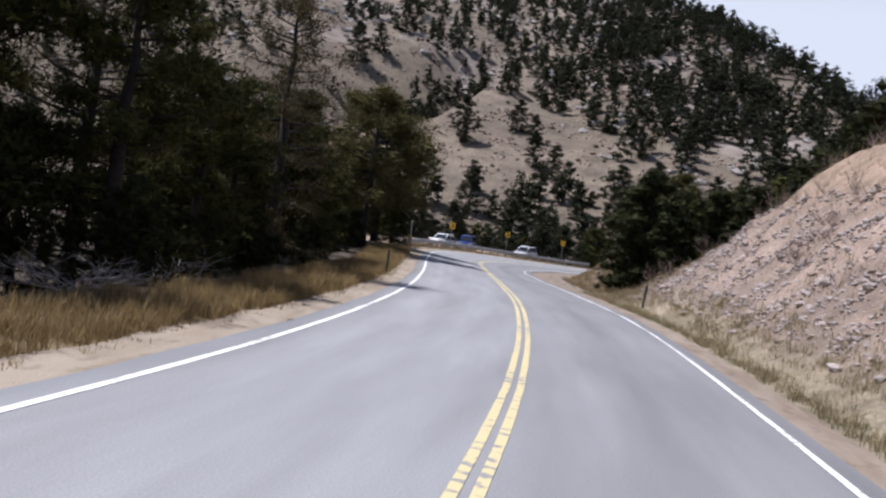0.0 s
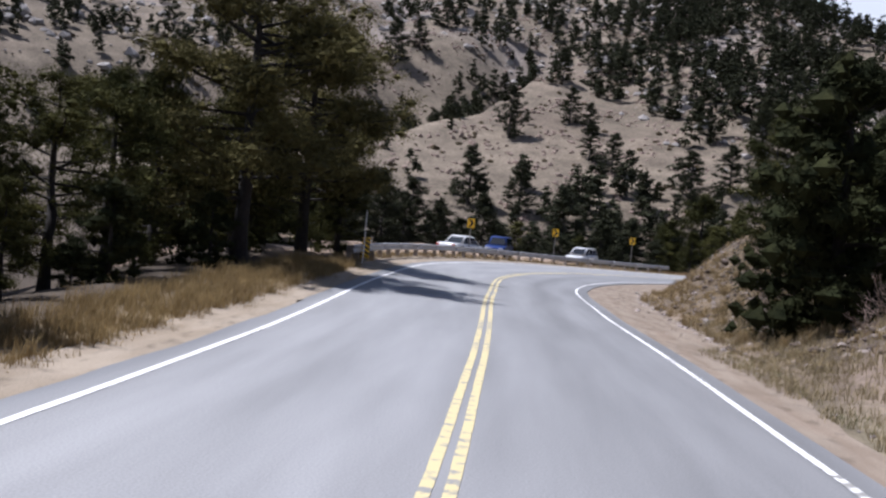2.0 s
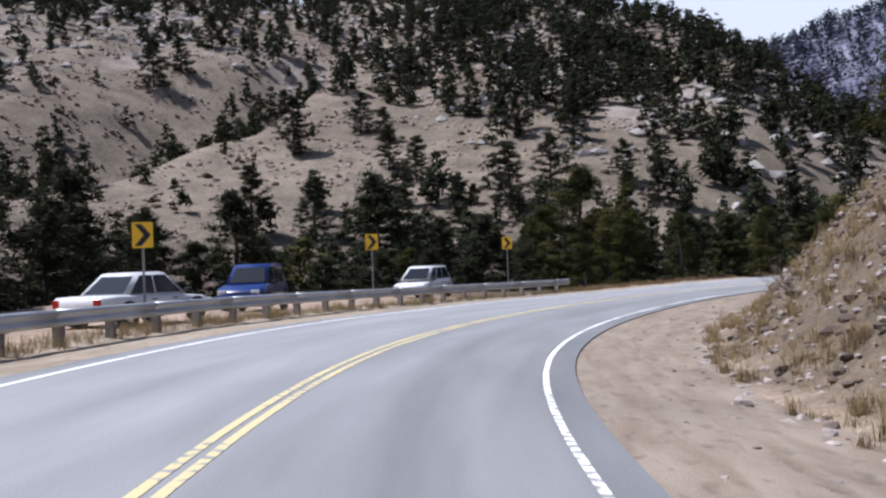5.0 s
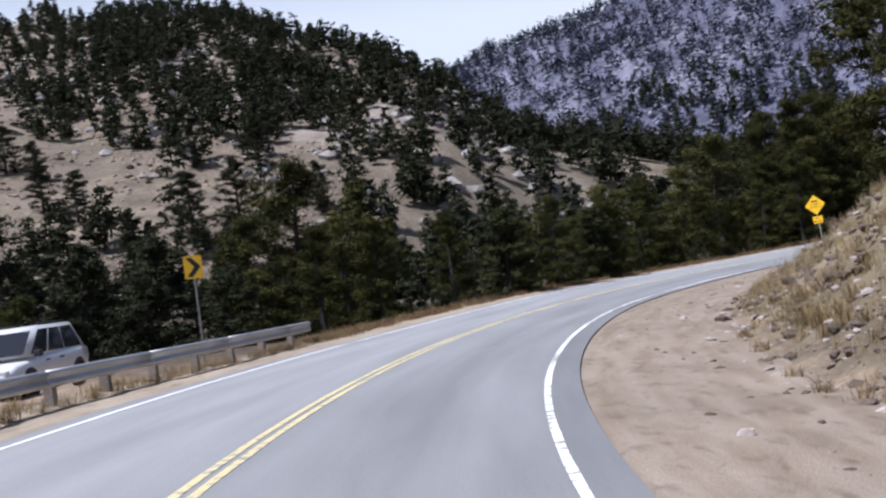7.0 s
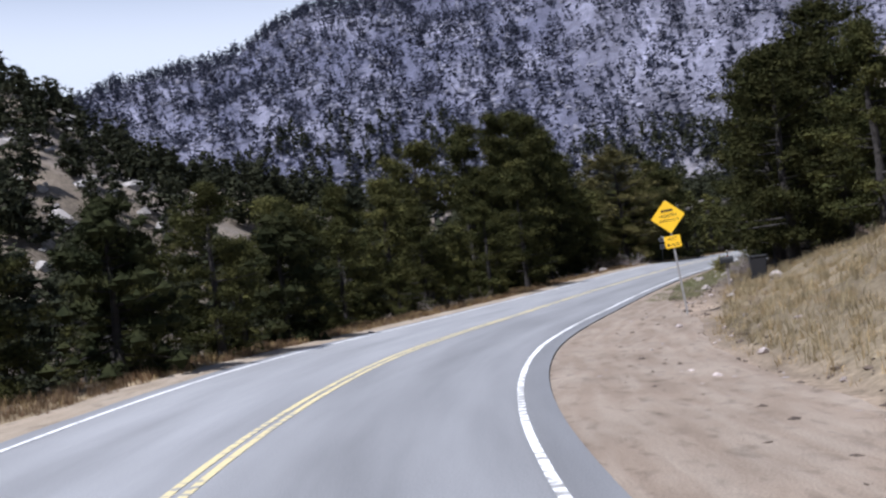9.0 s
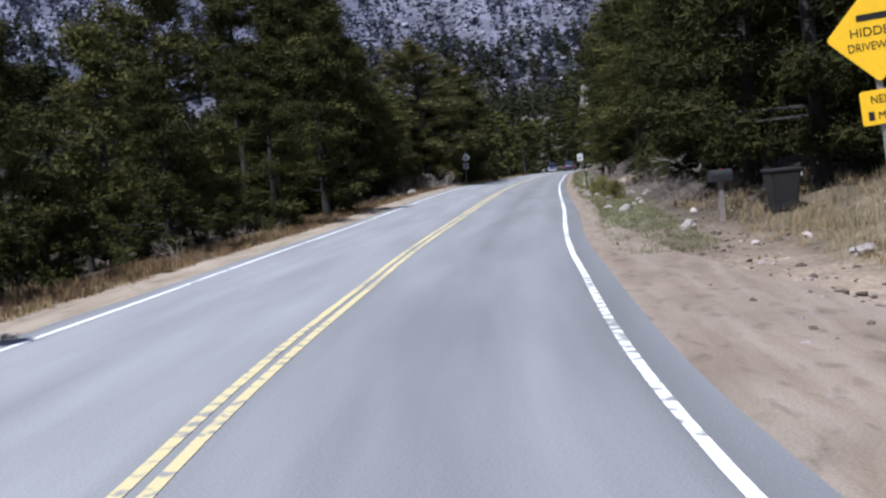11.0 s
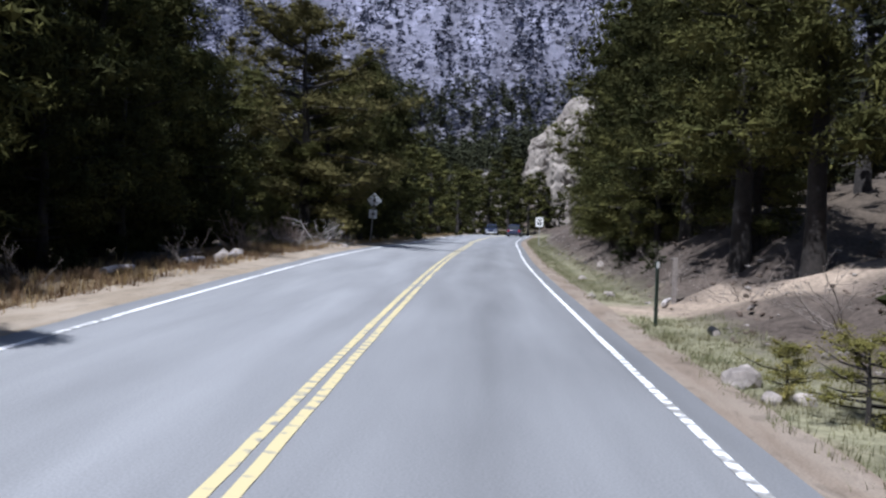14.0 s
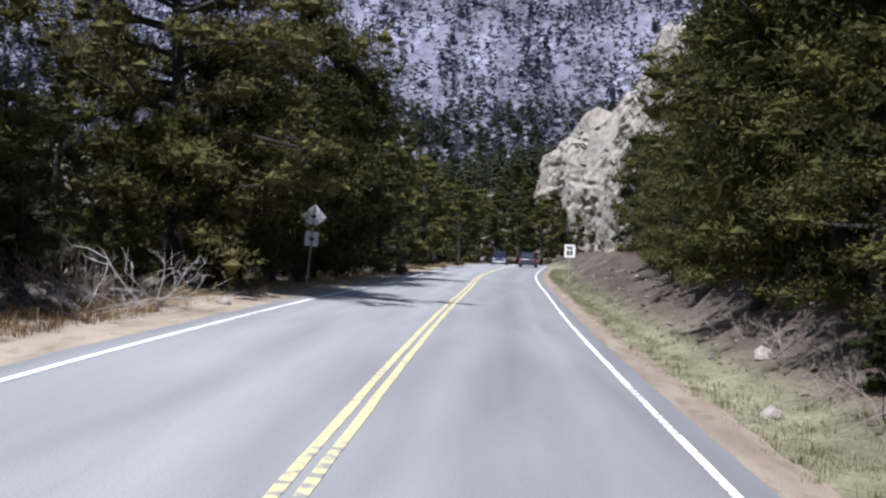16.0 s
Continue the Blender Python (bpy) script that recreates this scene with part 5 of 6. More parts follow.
loose_stones("shoulder_pebbles", 1000, 44, 168, 0.7, lambda s: r_strip(s) + 0.5, 1, (0.025, 0.12), M_ROCK, "pebbles strewn over the sandy shoulder", 73)
loose_stones("verge_litter", 2600, 162, 260, 1.7, 8.0, 1, (0.03, 0.17), M_CLOD, "dark clods, cones and bark under the pines", 80)
loose_stones("verge_stones", 900, 164, 290, 1.8, 7.0, 1, (0.04, 0.2), M_PALEROCK, "pale stones in the verge under pines", 74)
loose_stones("outer_verge_stones", 260, -6, 300, 0.7, 1.6, -1, (0.03, 0.12), M_ROCK, "small stones along the outer shoulder", 75)


def stone(x, y, size, mat, tall=1.0, sink=0.15):
    me = STONES[int(abs(x * 7 + y * 3)) % len(STONES)]
    ob = new("stone", me if mat is M_ROCK else PALE[int(abs(x * 7 + y * 3)) % len(STONES)])
    ob.matrix_world = Matrix.Translation((x, y, gz(x, y) + size * 0.22 * tall)) @ Euler((0.2, 0.1, x * 5 + y)).to_matrix().to_4x4() @ Matrix.Diagonal((size, size, size * tall, 1))
    ob.parent = ground
    return ob


PALE = []
for me in STONES:
    me.materials.append(M_ROCK)
    c = me.copy()
    c.materials[0] = M_PALEROCK
    PALE.append(c)
rs = np.random.RandomState(77)
for n in range(210):
    s = rs.uniform(4, 50)
    u = r_strip(s) + rs.uniform(0.4, 5.4)
    x, y, _ = on_road(s, EDGE + u)
    stone(x, y, rs.uniform(0.16, 0.36), M_ROCK if rs.uniform() < 0.7 else None, rs.uniform(0.7, 1.1))
for n in range(60):
    s = rs.uniform(55, 165)
    x, y, _ = on_road(s, EDGE + r_strip(s) + rs.uniform(-1.6, 2.2))
    stone(x, y, rs.uniform(0.08, 0.22), M_ROCK if rs.uniform() < 0.85 else None)


def boulder(x, y, size, mat):
    """A weathered rock with broken edges, half sunk in the ground."""
    bm = bmesh.new()
    bmesh.ops.create_icosphere(bm, subdivisions=2, radius=0.5)
    q = Vector((x * 1.7, y * 1.3, size * 9))
    for v in bm.verts:
        p = v.co.normalized()
        k = 1 + 0.38 * noise.noise(p * 1.4 + q) + 0.2 * noise.noise(p * 3.1 + q)
        v.co = Vector((p.x * 0.62, p.y * 0.5, max(-0.3, p.z * 0.42 - 0.1 * abs(p.x)))) * k
    me = bpy.data.meshes.new("stone")
    bm.to_mesh(me)
    bm.free()
    me.materials.append(mat)
    ob = new("stone", me)
    ob.matrix_world = Matrix.Translation((x, y, gz(x, y) + size * 0.16)) @ Euler((0.25 * math.sin(x * 3), 0.25 * math.sin(y * 5), x * 5 + y)).to_matrix().to_4x4() @ Matrix.Diagonal((size, size, size, 1))
    ob.parent = ground
    return ob


# single rocks that stand out: x, y, size, pale or not
for x, y, k, pale in ((3.5, 62.4, 0.45, 1), (4.8, 60.2, 0.5, 0), (1.9, 84.0, 0.34, 1), (2.5, 60.3, 0.25, 0), (5.4, 100.9, 0.2, 0), (22.2, 122.7, 0.18, 0), (51.2, 141.4, 0.32, 1),
                      (46.7, 131.9, 0.4, 1), (42.0, 131.9, 0.34, 1), (53.0, 141.0, 0.26, 1), (72.0, 163.4, 0.6, 1), (74.0, 164.6, 0.55, 1), (87.6, 169.8, 0.35, 1),
                      (44.2, 136.5, 0.4, 1), (49.9, 140.3, 0.45, 1), (52.4, 141.0, 0.22, 1), (48.0, 137.6, 0.24, 0), (54.4, 141.6, 0.28, 1), (58.4, 143.5, 0.42, 1), (57.2, 142.4, 0.3, 1), (58.0, 142.6, 0.36, 1), (62.8, 147.3, 0.5, 1), (63.6, 147.4, 0.3, 1), (61.8, 146.8, 0.26, 1), (75.4, 153.6, 0.26, 1), (76.4, 153.4, 0.28, 1), (77.2, 153.8, 0.2, 1), (40.6, 131.4, 0.5, 1), (38.2, 131.8, 0.34, 1), (57.5, 144.0, 0.35, 1), (62.0, 146.5, 0.3, 1), (89.0, 158.0, 0.4, 1), (84.0, 157.0, 0.3, 1), (30.0, 140.9, 0.3, 1)):
    boulder(x, y, 0.85 * k, M_PALEROCK if pale else M_ROCK)


def dead_brush(seed, x, y, size, label, mat=None, stems=9, flat=0.4, name="dead_shrub", forks=3):
    """A heap or shrub of bare forking branches."""
    r = np.random.RandomState(seed)
    verts, faces = [], []

    def grow(p, d, length, rad, depth):
        q = p + d * length * 0.5 + r.normal(0, 0.10 * length, 3)
        e = q + (d + r.normal(0, 0.25, 3)) * length * 0.5
        limb(verts, faces, [p, q, e], [rad, rad * 0.75, rad * 0.45], 4)
        if depth:
            for _ in range(r.randint(2, 4)):
                nd = d + r.normal(0, 0.55, 3)
                nd[2] = abs(nd[2]) * (0.4 + flat)
                nd /= np.linalg.norm(nd)
                grow(q + (e - q) * r.uniform(0, 1), nd, length * r.uniform(0.45, 0.7), rad * 0.55, depth - 1)

    for k in range(stems):
        a = r.uniform(0, 6.28)
        d = np.array([math.cos(a), math.sin(a), r.uniform(0.1, 1.2) * flat * 2])
        d /= np.linalg.norm(d)
        grow(np.array([r.normal(0, 0.3 * size * (1 - flat)), r.normal(0, 0.3 * size * (1 - flat)), 0.0]), d, size * r.uniform(0.5, 0.9), 0.008 * size + 0.005, forks)
    ob = new(name, fast_mesh(name, np.array(verts), np.array(faces), mat or M_DEADWOOD))
    ob.location = (x, y, gz(x, y) - 0.03)
    return tagged(ob, label, "dead shrub" if mat is None else "shrub")


for n, (x, y, k) in enumerate(((61.4, 142.0, 1.8), (62.4, 142.8, 1.5), (60.6, 141.4, 1.4), (84.5, 169.6, 1.5), (82.6, 168.8, 1.2))):
    dead_brush(640 + n, x, y, k, "tangle of bleached grey dead branches under pines", flat=0.35, stems=12)
L_DEAD = "bleached grey dead shrub with tangled branches behind the grass"
for n, (x, y, k) in enumerate(((-8.6, 20.6, 1.5), (-8.2, 16.2, 1.3), (-9.2, 18.4, 1.6), (-10.0, 22.8, 1.4), (-9.0, 13.4, 1.2), (-9.8, 26.0, 1.0), (-9.6, 33.0, 1.1))):
    dead_brush(400 + n, x, y, 0.8 * k, L_DEAD, flat=0.3, forks=4)
for n, (x, y, k) in enumerate(((84.6, 170.2, 1.2), (82.4, 170.0, 0.9), (70.0, 163.0, 0.8), (63.0, 160.2, 0.8), (45.0, 150.6, 0.7), (39.0, 147.6, 0.8))):
    dead_brush(420 + n, x, y, k, "grey-brown dead shrub fallen beside the road", M_GREYWOOD, flat=0.55)
for n, (x, y, k) in enumerate(((57.2, 142.6, 0.8), (59.6, 143.2, 1.0), (61.6, 144.4, 0.8), (55.0, 141.0, 0.7), (88.8, 157.6, 1.1), (91.0, 158.6, 1.0), (86.6, 156.6, 0.9), (68.2, 146.8, 1.2), (73.0, 149.2, 1.0), (81.2, 154.4, 0.7), (83.4, 155.6, 0.8), (85.0, 156.2, 0.7), (79.4, 153.0, 0.8), (76.8, 151.8, 0.9), (52.8, 139.6, 0.9), (54.0, 140.4, 0.8), (50.6, 138.2, 0.8), (56.0, 141.4, 0.9))):
    dead_brush(440 + n, x, y, k, "grey dead shrub with tangled twigs under pines", M_GREYWOOD, flat=0.45)
r2 = np.random.RandomState(9)
for n in range(54):
    s = r2.uniform(8, 56)
    x, y, _ = on_road(s, EDGE + r_strip(s) + r2.uniform(2.0, 9.5))
    dead_brush(460 + n, x, y, r2.uniform(0.45, 0.95), "leafless reddish brown shrub on the rocky bank", M_TWIG, 12, 0.9, "bare_shrub")
for n, (s, u) in enumerate(((46, 10.5), (48, 11.5), (50, 10.0), (52, 11.8), (44, 11.6), (53.5, 9.6), (47, 12.6), (51, 13.0), (55, 10.8))):
    x, y, _ = on_road(s, EDGE + u)
    dead_brush(540 + n, x, y, 1.15, "dense leafless tan-red thicket above the rocky bank", M_TWIG, 26, 0.95, "bare_shrub")
for n in range(16):
    s = r2.uniform(60, 160)
    x, y, _ = on_road(s, EDGE + r_strip(s) + r2.uniform(1.0, 6.0))
    dead_brush(500 + n, x, y, r2.uniform(0.35, 0.7), "leafless brown shrub in dry grass", M_TWIG, 12, 0.9, "bare_shrub")
for n in range(12):
    x, y, _ = on_road(r2.uniform(206, 240), -EDGE - r2.uniform(2.2, 4.5))
    dead_brush(520 + n, x, y, r2.uniform(0.6, 1.2), "leafless grey-brown shrub at the wood's edge", M_TWIG, 12, 0.9, "bare_shrub")

# ---- signs, posts, guardrail ----
M_STEEL = material("galvanised_steel", (0.50, 0.50, 0.51), 0.45, metal=0.85, grain_size=30, spread=0.12, patch=0.2, patch_size=1.0)
M_POST = material("weathered_wood", (0.24, 0.21, 0.19), 0.9, grain_size=20, spread=0.3, patch=0.3, bump=0.6)
M_SIGNPOST = material("sign_post_steel", (0.34, 0.33, 0.32), 0.6, metal=0.5, spread=0.15)
M_YSIGN = material("yellow_sheeting", (0.95, 0.56, 0.012), 0.45, spread=0.06, patch=0.08)
M_BLACK = material("black_sheeting", (0.012, 0.012, 0.013), 0.5, spread=0.1)
M_WSIGN = material("white_sheeting", (0.78, 0.78, 0.76), 0.45, spread=0.05, patch=0.06)
M_ALU = material("bare_aluminium", (0.74, 0.75, 0.77), 0.5, metal=0.1, spread=0.08, patch=0.15)
M_GREENPOST = material("dark_green_post", (0.02, 0.035, 0.025), 0.6, spread=0.2)
M_GREENPANEL = material("green_panel", (0.01, 0.06, 0.04), 0.5, spread=0.1)
M_RUBBER = material("tyre_rubber", (0.014, 0.014, 0.015), 0.85, spread=0.2)
M_GLASS = material("car_glass", (0.02, 0.025, 0.03), 0.03, spread=0.02, patch=0.02, spec=0.55)
M_SCREEN = material("car_windscreen", (0.012, 0.014, 0.017), 0.03, spread=0.02, patch=0.02, spec=0.8)
M_CHROME = material("chrome", (0.7, 0.7, 0.72), 0.15, metal=1.0, spread=0.03)
M_LAMP = material("lamp_lens", (0.65, 0.66, 0.66), 0.15, spread=0.05)
M_REDLAMP = material("tail_lamp", (0.35, 0.02, 0.015), 0.2, spread=0.05)
M_PLASTIC = material("dark_plastic", (0.02, 0.02, 0.022), 0.55, spread=0.15)


def paint(name, c):
    m = material(name, c, 0.28, spread=0.03, patch=0.05, patch_size=3)
    m.node_tree.nodes["Principled BSDF"].inputs["Coat Weight"].default_value = 0.6
    return m


M_WHITECAR, M_BLUECAR, M_NAVY = paint("white_car_paint", (0.72, 0.73, 0.74)), paint("blue_car_paint", (0.010, 0.030, 0.15)), paint("navy_car_paint", (0.015, 0.02, 0.05))
M_SILVER = paint("silver_car_paint", (0.42, 0.43, 0.46))


def plate(bm, pts, y0, y1):
    """A flat plate with the outline pts (x, z) between y0 and y1."""
    a = [bm.verts.new((x, y0, z)) for x, z in pts]
    b = [bm.verts.new((x, y1, z)) for x, z in pts]
    bm.faces.new(a)
    bm.faces.new(b[::-1])
    for k in range(len(pts)):
        bm.faces.new((a[k], b[k], b[(k + 1) % len(pts)], a[(k + 1) % len(pts)]))
    return bm


def rounded(w, h, r, n=4):
    pts = []
    for cx, cz, a0 in ((w / 2 - r, h / 2 - r, 0), (-w / 2 + r, h / 2 - r, 90), (-w / 2 + r, -h / 2 + r, 180), (w / 2 - r, -h / 2 + r, 270)):
        for k in range(n + 1):
            a = radians(a0 + 90 * k / n)
            pts.append((cx + r * math.cos(a), cz + r * math.sin(a)))
    return pts


def shifted(pts, dz, turn=0.0):
    c, s = math.cos(turn), math.sin(turn)
    return [(x * c - z * s, x * s + z * c + dz) for x, z in pts]


def u_post(bm, z0, z1, w=0.06, y=0.03):
    """A channel-section sign post behind its plate."""
    box(bm, (-w / 2, y, z0), (w / 2, y + 0.008, z1))
    box(bm, (-w / 2, y + 0.008, z0), (-w / 2 + 0.008, y + 0.035, z1))
    box(bm, (w / 2 - 0.008, y + 0.008, z0), (w / 2, y + 0.035, z1))
    return bm


def facing(x, y, tx, ty):
    """The turn that points a thing's front (-y) at a place."""
    return math.degrees(math.atan2(tx - x, -(ty - y)))


def words(text, size, parent, at, mat, width=None):
    cu = bpy.data.curves.new("lettering", 'FONT')
    cu.body, cu.size, cu.align_x, cu.align_y, cu.extrude = text, size, 'CENTER', 'CENTER', 0.001
    tmp = bpy.data.objects.new("lettering", cu)
    scene.collection.objects.link(tmp)
    me = bpy.data.meshes.new_from_object(tmp.evaluated_get(bpy.context.evaluated_depsgraph_get()))
    bpy.data.objects.remove(tmp)
    me.materials.clear()
    me.materials.append(mat)
    ob = new("lettering", me)
    ob.parent = parent
    ob.matrix_local = pose(*at, 90, 0, 0)
    if width:
        span = max(v.co.x for v in me.vertices) - min(v.co.x for v in me.vertices)
        ob.scale = (width / span, 1, 1)
    return ob


def chevron_sign(x, y, ztop, toward, tilt=0.0):
    z = gz(x, y)
    ob = thing("chevron_sign", (x, y, z), "yellow curve sign with a black arrowhead on a steel post", "road sign", "chevron signs", facing(x, y, *toward))
    h = ztop - z
    part("post", u_post(bmesh.new(), -0.3, h - 0.05), M_SIGNPOST, ob)
    p = part("plate", plate(bmesh.new(), shifted(rounded(0.50, 0.64, 0.04), h - 0.32), 0.0, 0.012), M_YSIGN, ob)
    c = h - 0.32
    arrow = [(-0.19, c + 0.27), (-0.02, c + 0.27), (0.20, c), (-0.02, c - 0.27), (-0.19, c - 0.27), (0.03, c)]
    part("arrowhead", plate(bmesh.new(), arrow, -0.004, -0.001), M_BLACK, p, "black arrowhead pointing along the bend")
    for k in (0.2, -0.2):
        part("bolt", rod(bmesh.new(), (0, -0.008, c + k), (0, 0.0, c + k), 0.012, 0.012, 8), M_STEEL, p)
    return ob


chevron_sign(-9.3, 94.3, 2.02, (-2.7, 70))
chevron_sign(-4.3, 108.8, 1.96, (-2.7, 74))
chevron_sign(2.25, 120.1, 1.90, (-2.3, 78))


def warning_sign():
    x, y = 33.8, 130.7
    z = gz(x, y)
    ob = thing("warning_sign", (x, y, z), "yellow diamond warning sign with a smaller plate on one post", "road sign", turn=facing(x, y, 12, 118))
    part("post", u_post(bmesh.new(), -0.3, 1.86 - z), M_SIGNPOST, ob)
    c = 1.36 - z
    d = part("diamond_plate", plate(bmesh.new(), shifted(rounded(0.71, 0.71, 0.05), c, radians(45)), 0.0, 0.012), M_YSIGN, ob, "yellow diamond plate with black lettering")
    part("lettering_bar", box(bmesh.new(), (-0.17, -0.004, c + 0.15), (0.17, -0.001, c + 0.215)), M_BLACK, d)
    words("HIDDEN", 0.13, d, (0, -0.003, c + 0.03), M_BLACK, 0.50)
    words("DRIVEWAYS", 0.12, d, (0, -0.003, c - 0.12), M_BLACK, 0.58)
    q = part("small_plate", plate(bmesh.new(), shifted(rounded(0.47, 0.36, 0.03), 0.61 - z), -0.002, 0.010), M_YSIGN, ob, "small yellow plate with black lettering")
    words("NEXT", 0.12, q, (0, -0.006, 0.69 - z), M_BLACK, 0.26)
    words("MILES", 0.11, q, (0.06, -0.006, 0.52 - z), M_BLACK, 0.26)
    part("lettering_bar", box(bmesh.new(), (-0.17, -0.006, 0.48 - z), (-0.11, -0.003, 0.57 - z)), M_BLACK, q)
    ob.rotation_euler = (0, radians(-4), ob.matrix_world.to_euler().z)
    ob.location = (x, y, z)


warning_sign()


def back_of_signs():
    x, y = 97.2, 174.6
    z = gz(x, y)
    ob = thing("sign_from_behind", (x, y, z), "bare aluminium backs of two signs on one post", "road sign", turn=facing(x, y, 74, 157))
    part("post", u_post(bmesh.new(), -0.3, 1.8 - z, y=-0.04), M_SIGNPOST, ob)
    c = 1.40 - z
    part("diamond_plate", plate(bmesh.new(), shifted(rounded(0.62, 0.62, 0.04), c, radians(45)), 0.0, 0.012), M_ALU, ob)
    part("square_plate", plate(bmesh.new(), shifted(rounded(0.46, 0.50, 0.03), 0.62 - z), 0.0, 0.012), M_ALU, ob)
    for k in (c, c - 0.33, 0.62 - z):
        part("bracket", box(bmesh.new(), (-0.09, -0.065, k - 0.05), (0.09, -0.042, k + 0.05)), M_PLASTIC, ob)
    ob.rotation_euler = (0, radians(4), ob.matrix_world.to_euler().z)


back_of_signs()


def limit_sign():
    x, y = 123.3, 175.0
    z = gz(x, y)
    ob = thing("white_sign", (x, y, z), "small white rectangular regulatory sign with dark lettering", "road sign", turn=facing(x, y, 74, 156))
    part("post", u_post(bmesh.new(), -0.3, 0.75 - z), M_SIGNPOST, ob)
    c = 0.42 - z
    p = part("plate", plate(bmesh.new(), shifted(rounded(0.61, 0.76, 0.04), c), 0.0, 0.012), M_WSIGN, ob)
    for (x0, x1, z0, z1) in ((-0.2, 0.2, 0.20, 0.27), (-0.16, 0.16, 0.09, 0.16), (-0.17, -0.02, -0.26, 0.02), (0.02, 0.17, -0.26, 0.02)):
        part("lettering_bar", box(bmesh.new(), (x0, -0.004, c + z0), (x1, -0.001, c + z1)), M_BLACK, p)


limit_sign()


def marker_post(x, y, h, label, lean=0.0, mat=None, cap=True, group="marker posts"):
    z = gz(x, y)
    ob = thing("marker_post", (x, y, z), label, "marker post", group, facing(x, y, x - 5, y - 12))
    bm = bmesh.new()
    box(bm, (-0.045, -0.012, -0.3), (0.045, 0.012, h), 0.004)
    part("post", bm, mat or M_PLASTIC, ob)
    if cap:
        part("reflector", box(bmesh.new(), (-0.04, -0.018, h - 0.14), (0.04, -0.0125, h - 0.02)), M_WSIGN, ob, "white reflective square")
    ob.rotation_euler = (0, radians(lean), ob.matrix_world.to_euler().z)


marker_post(4.35, 39.8, 1.05, "dark slim marker post at the foot of a bank", 4, M_PLASTIC, False)
marker_post(-5.9, 36.5, 0.95, "dark slim marker post in tall grass", 0, M_GREENPOST, False)
marker_post(69.1, 150.1, 1.25, "dark marker post with a white reflector beside a driveway", 0, M_GREENPOST)


def driveway_post(x, y):
    """A wooden post with a small green panel on its side."""
    ob = thing("driveway_post", (x, y, gz(x, y)), "weathered wooden post with a small dark green panel at a driveway", "post", turn=25)
    part("post", box(bmesh.new(), (-0.055, -0.055, -0.4), (0.055, 0.055, 1.08), 0.008), M_POST, ob)
    p = part("panel", box(bmesh.new(), (0.058, -0.02, 0.55), (0.22, 0.0, 1.0), 0.004), M_GREENPANEL, ob, "small dark green panel")
    for k in (0.66, 0.78, 0.90):
        part("number_bar", box(bmesh.new(), (0.10, -0.024, k), (0.18, -0.021, k + 0.06)), M_WSIGN, p)


driveway_post(73.9, 151.0)


def tall_pole():
    x, y = -9.35, 66.0
    ob = thing("slender_pole", (x, y, gz(x, y)), "slender white snow pole at the guardrail end", "pole")
    part("pole", rod(bmesh.new(), (0, 0, -0.3), (0, 0, 1.65 - gz(x, y)), 0.028, 0.024, 10), M_WSIGN, ob)
    part("cap", rod(bmesh.new(), (0, 0, 1.64 - gz(x, y)), (0, 0, 1.69 - gz(x, y)), 0.03, 0.016, 10), M_STEEL, ob)


tall_pole()

RAIL_END = 126.4
RAIL_S = np.array([68.0, 80, 95, 110, 120, RAIL_END])
RAIL_L = np.array([-5.55, -5.60, -5.65, -5.65, -5.75, -6.0])


def rail_place(s, l_off=0.0):
    p = on_road(s, np.interp(s, RAIL_S, RAIL_L) + l_off)
    return Vector((p[0], p[1], p[2] - 0.05))


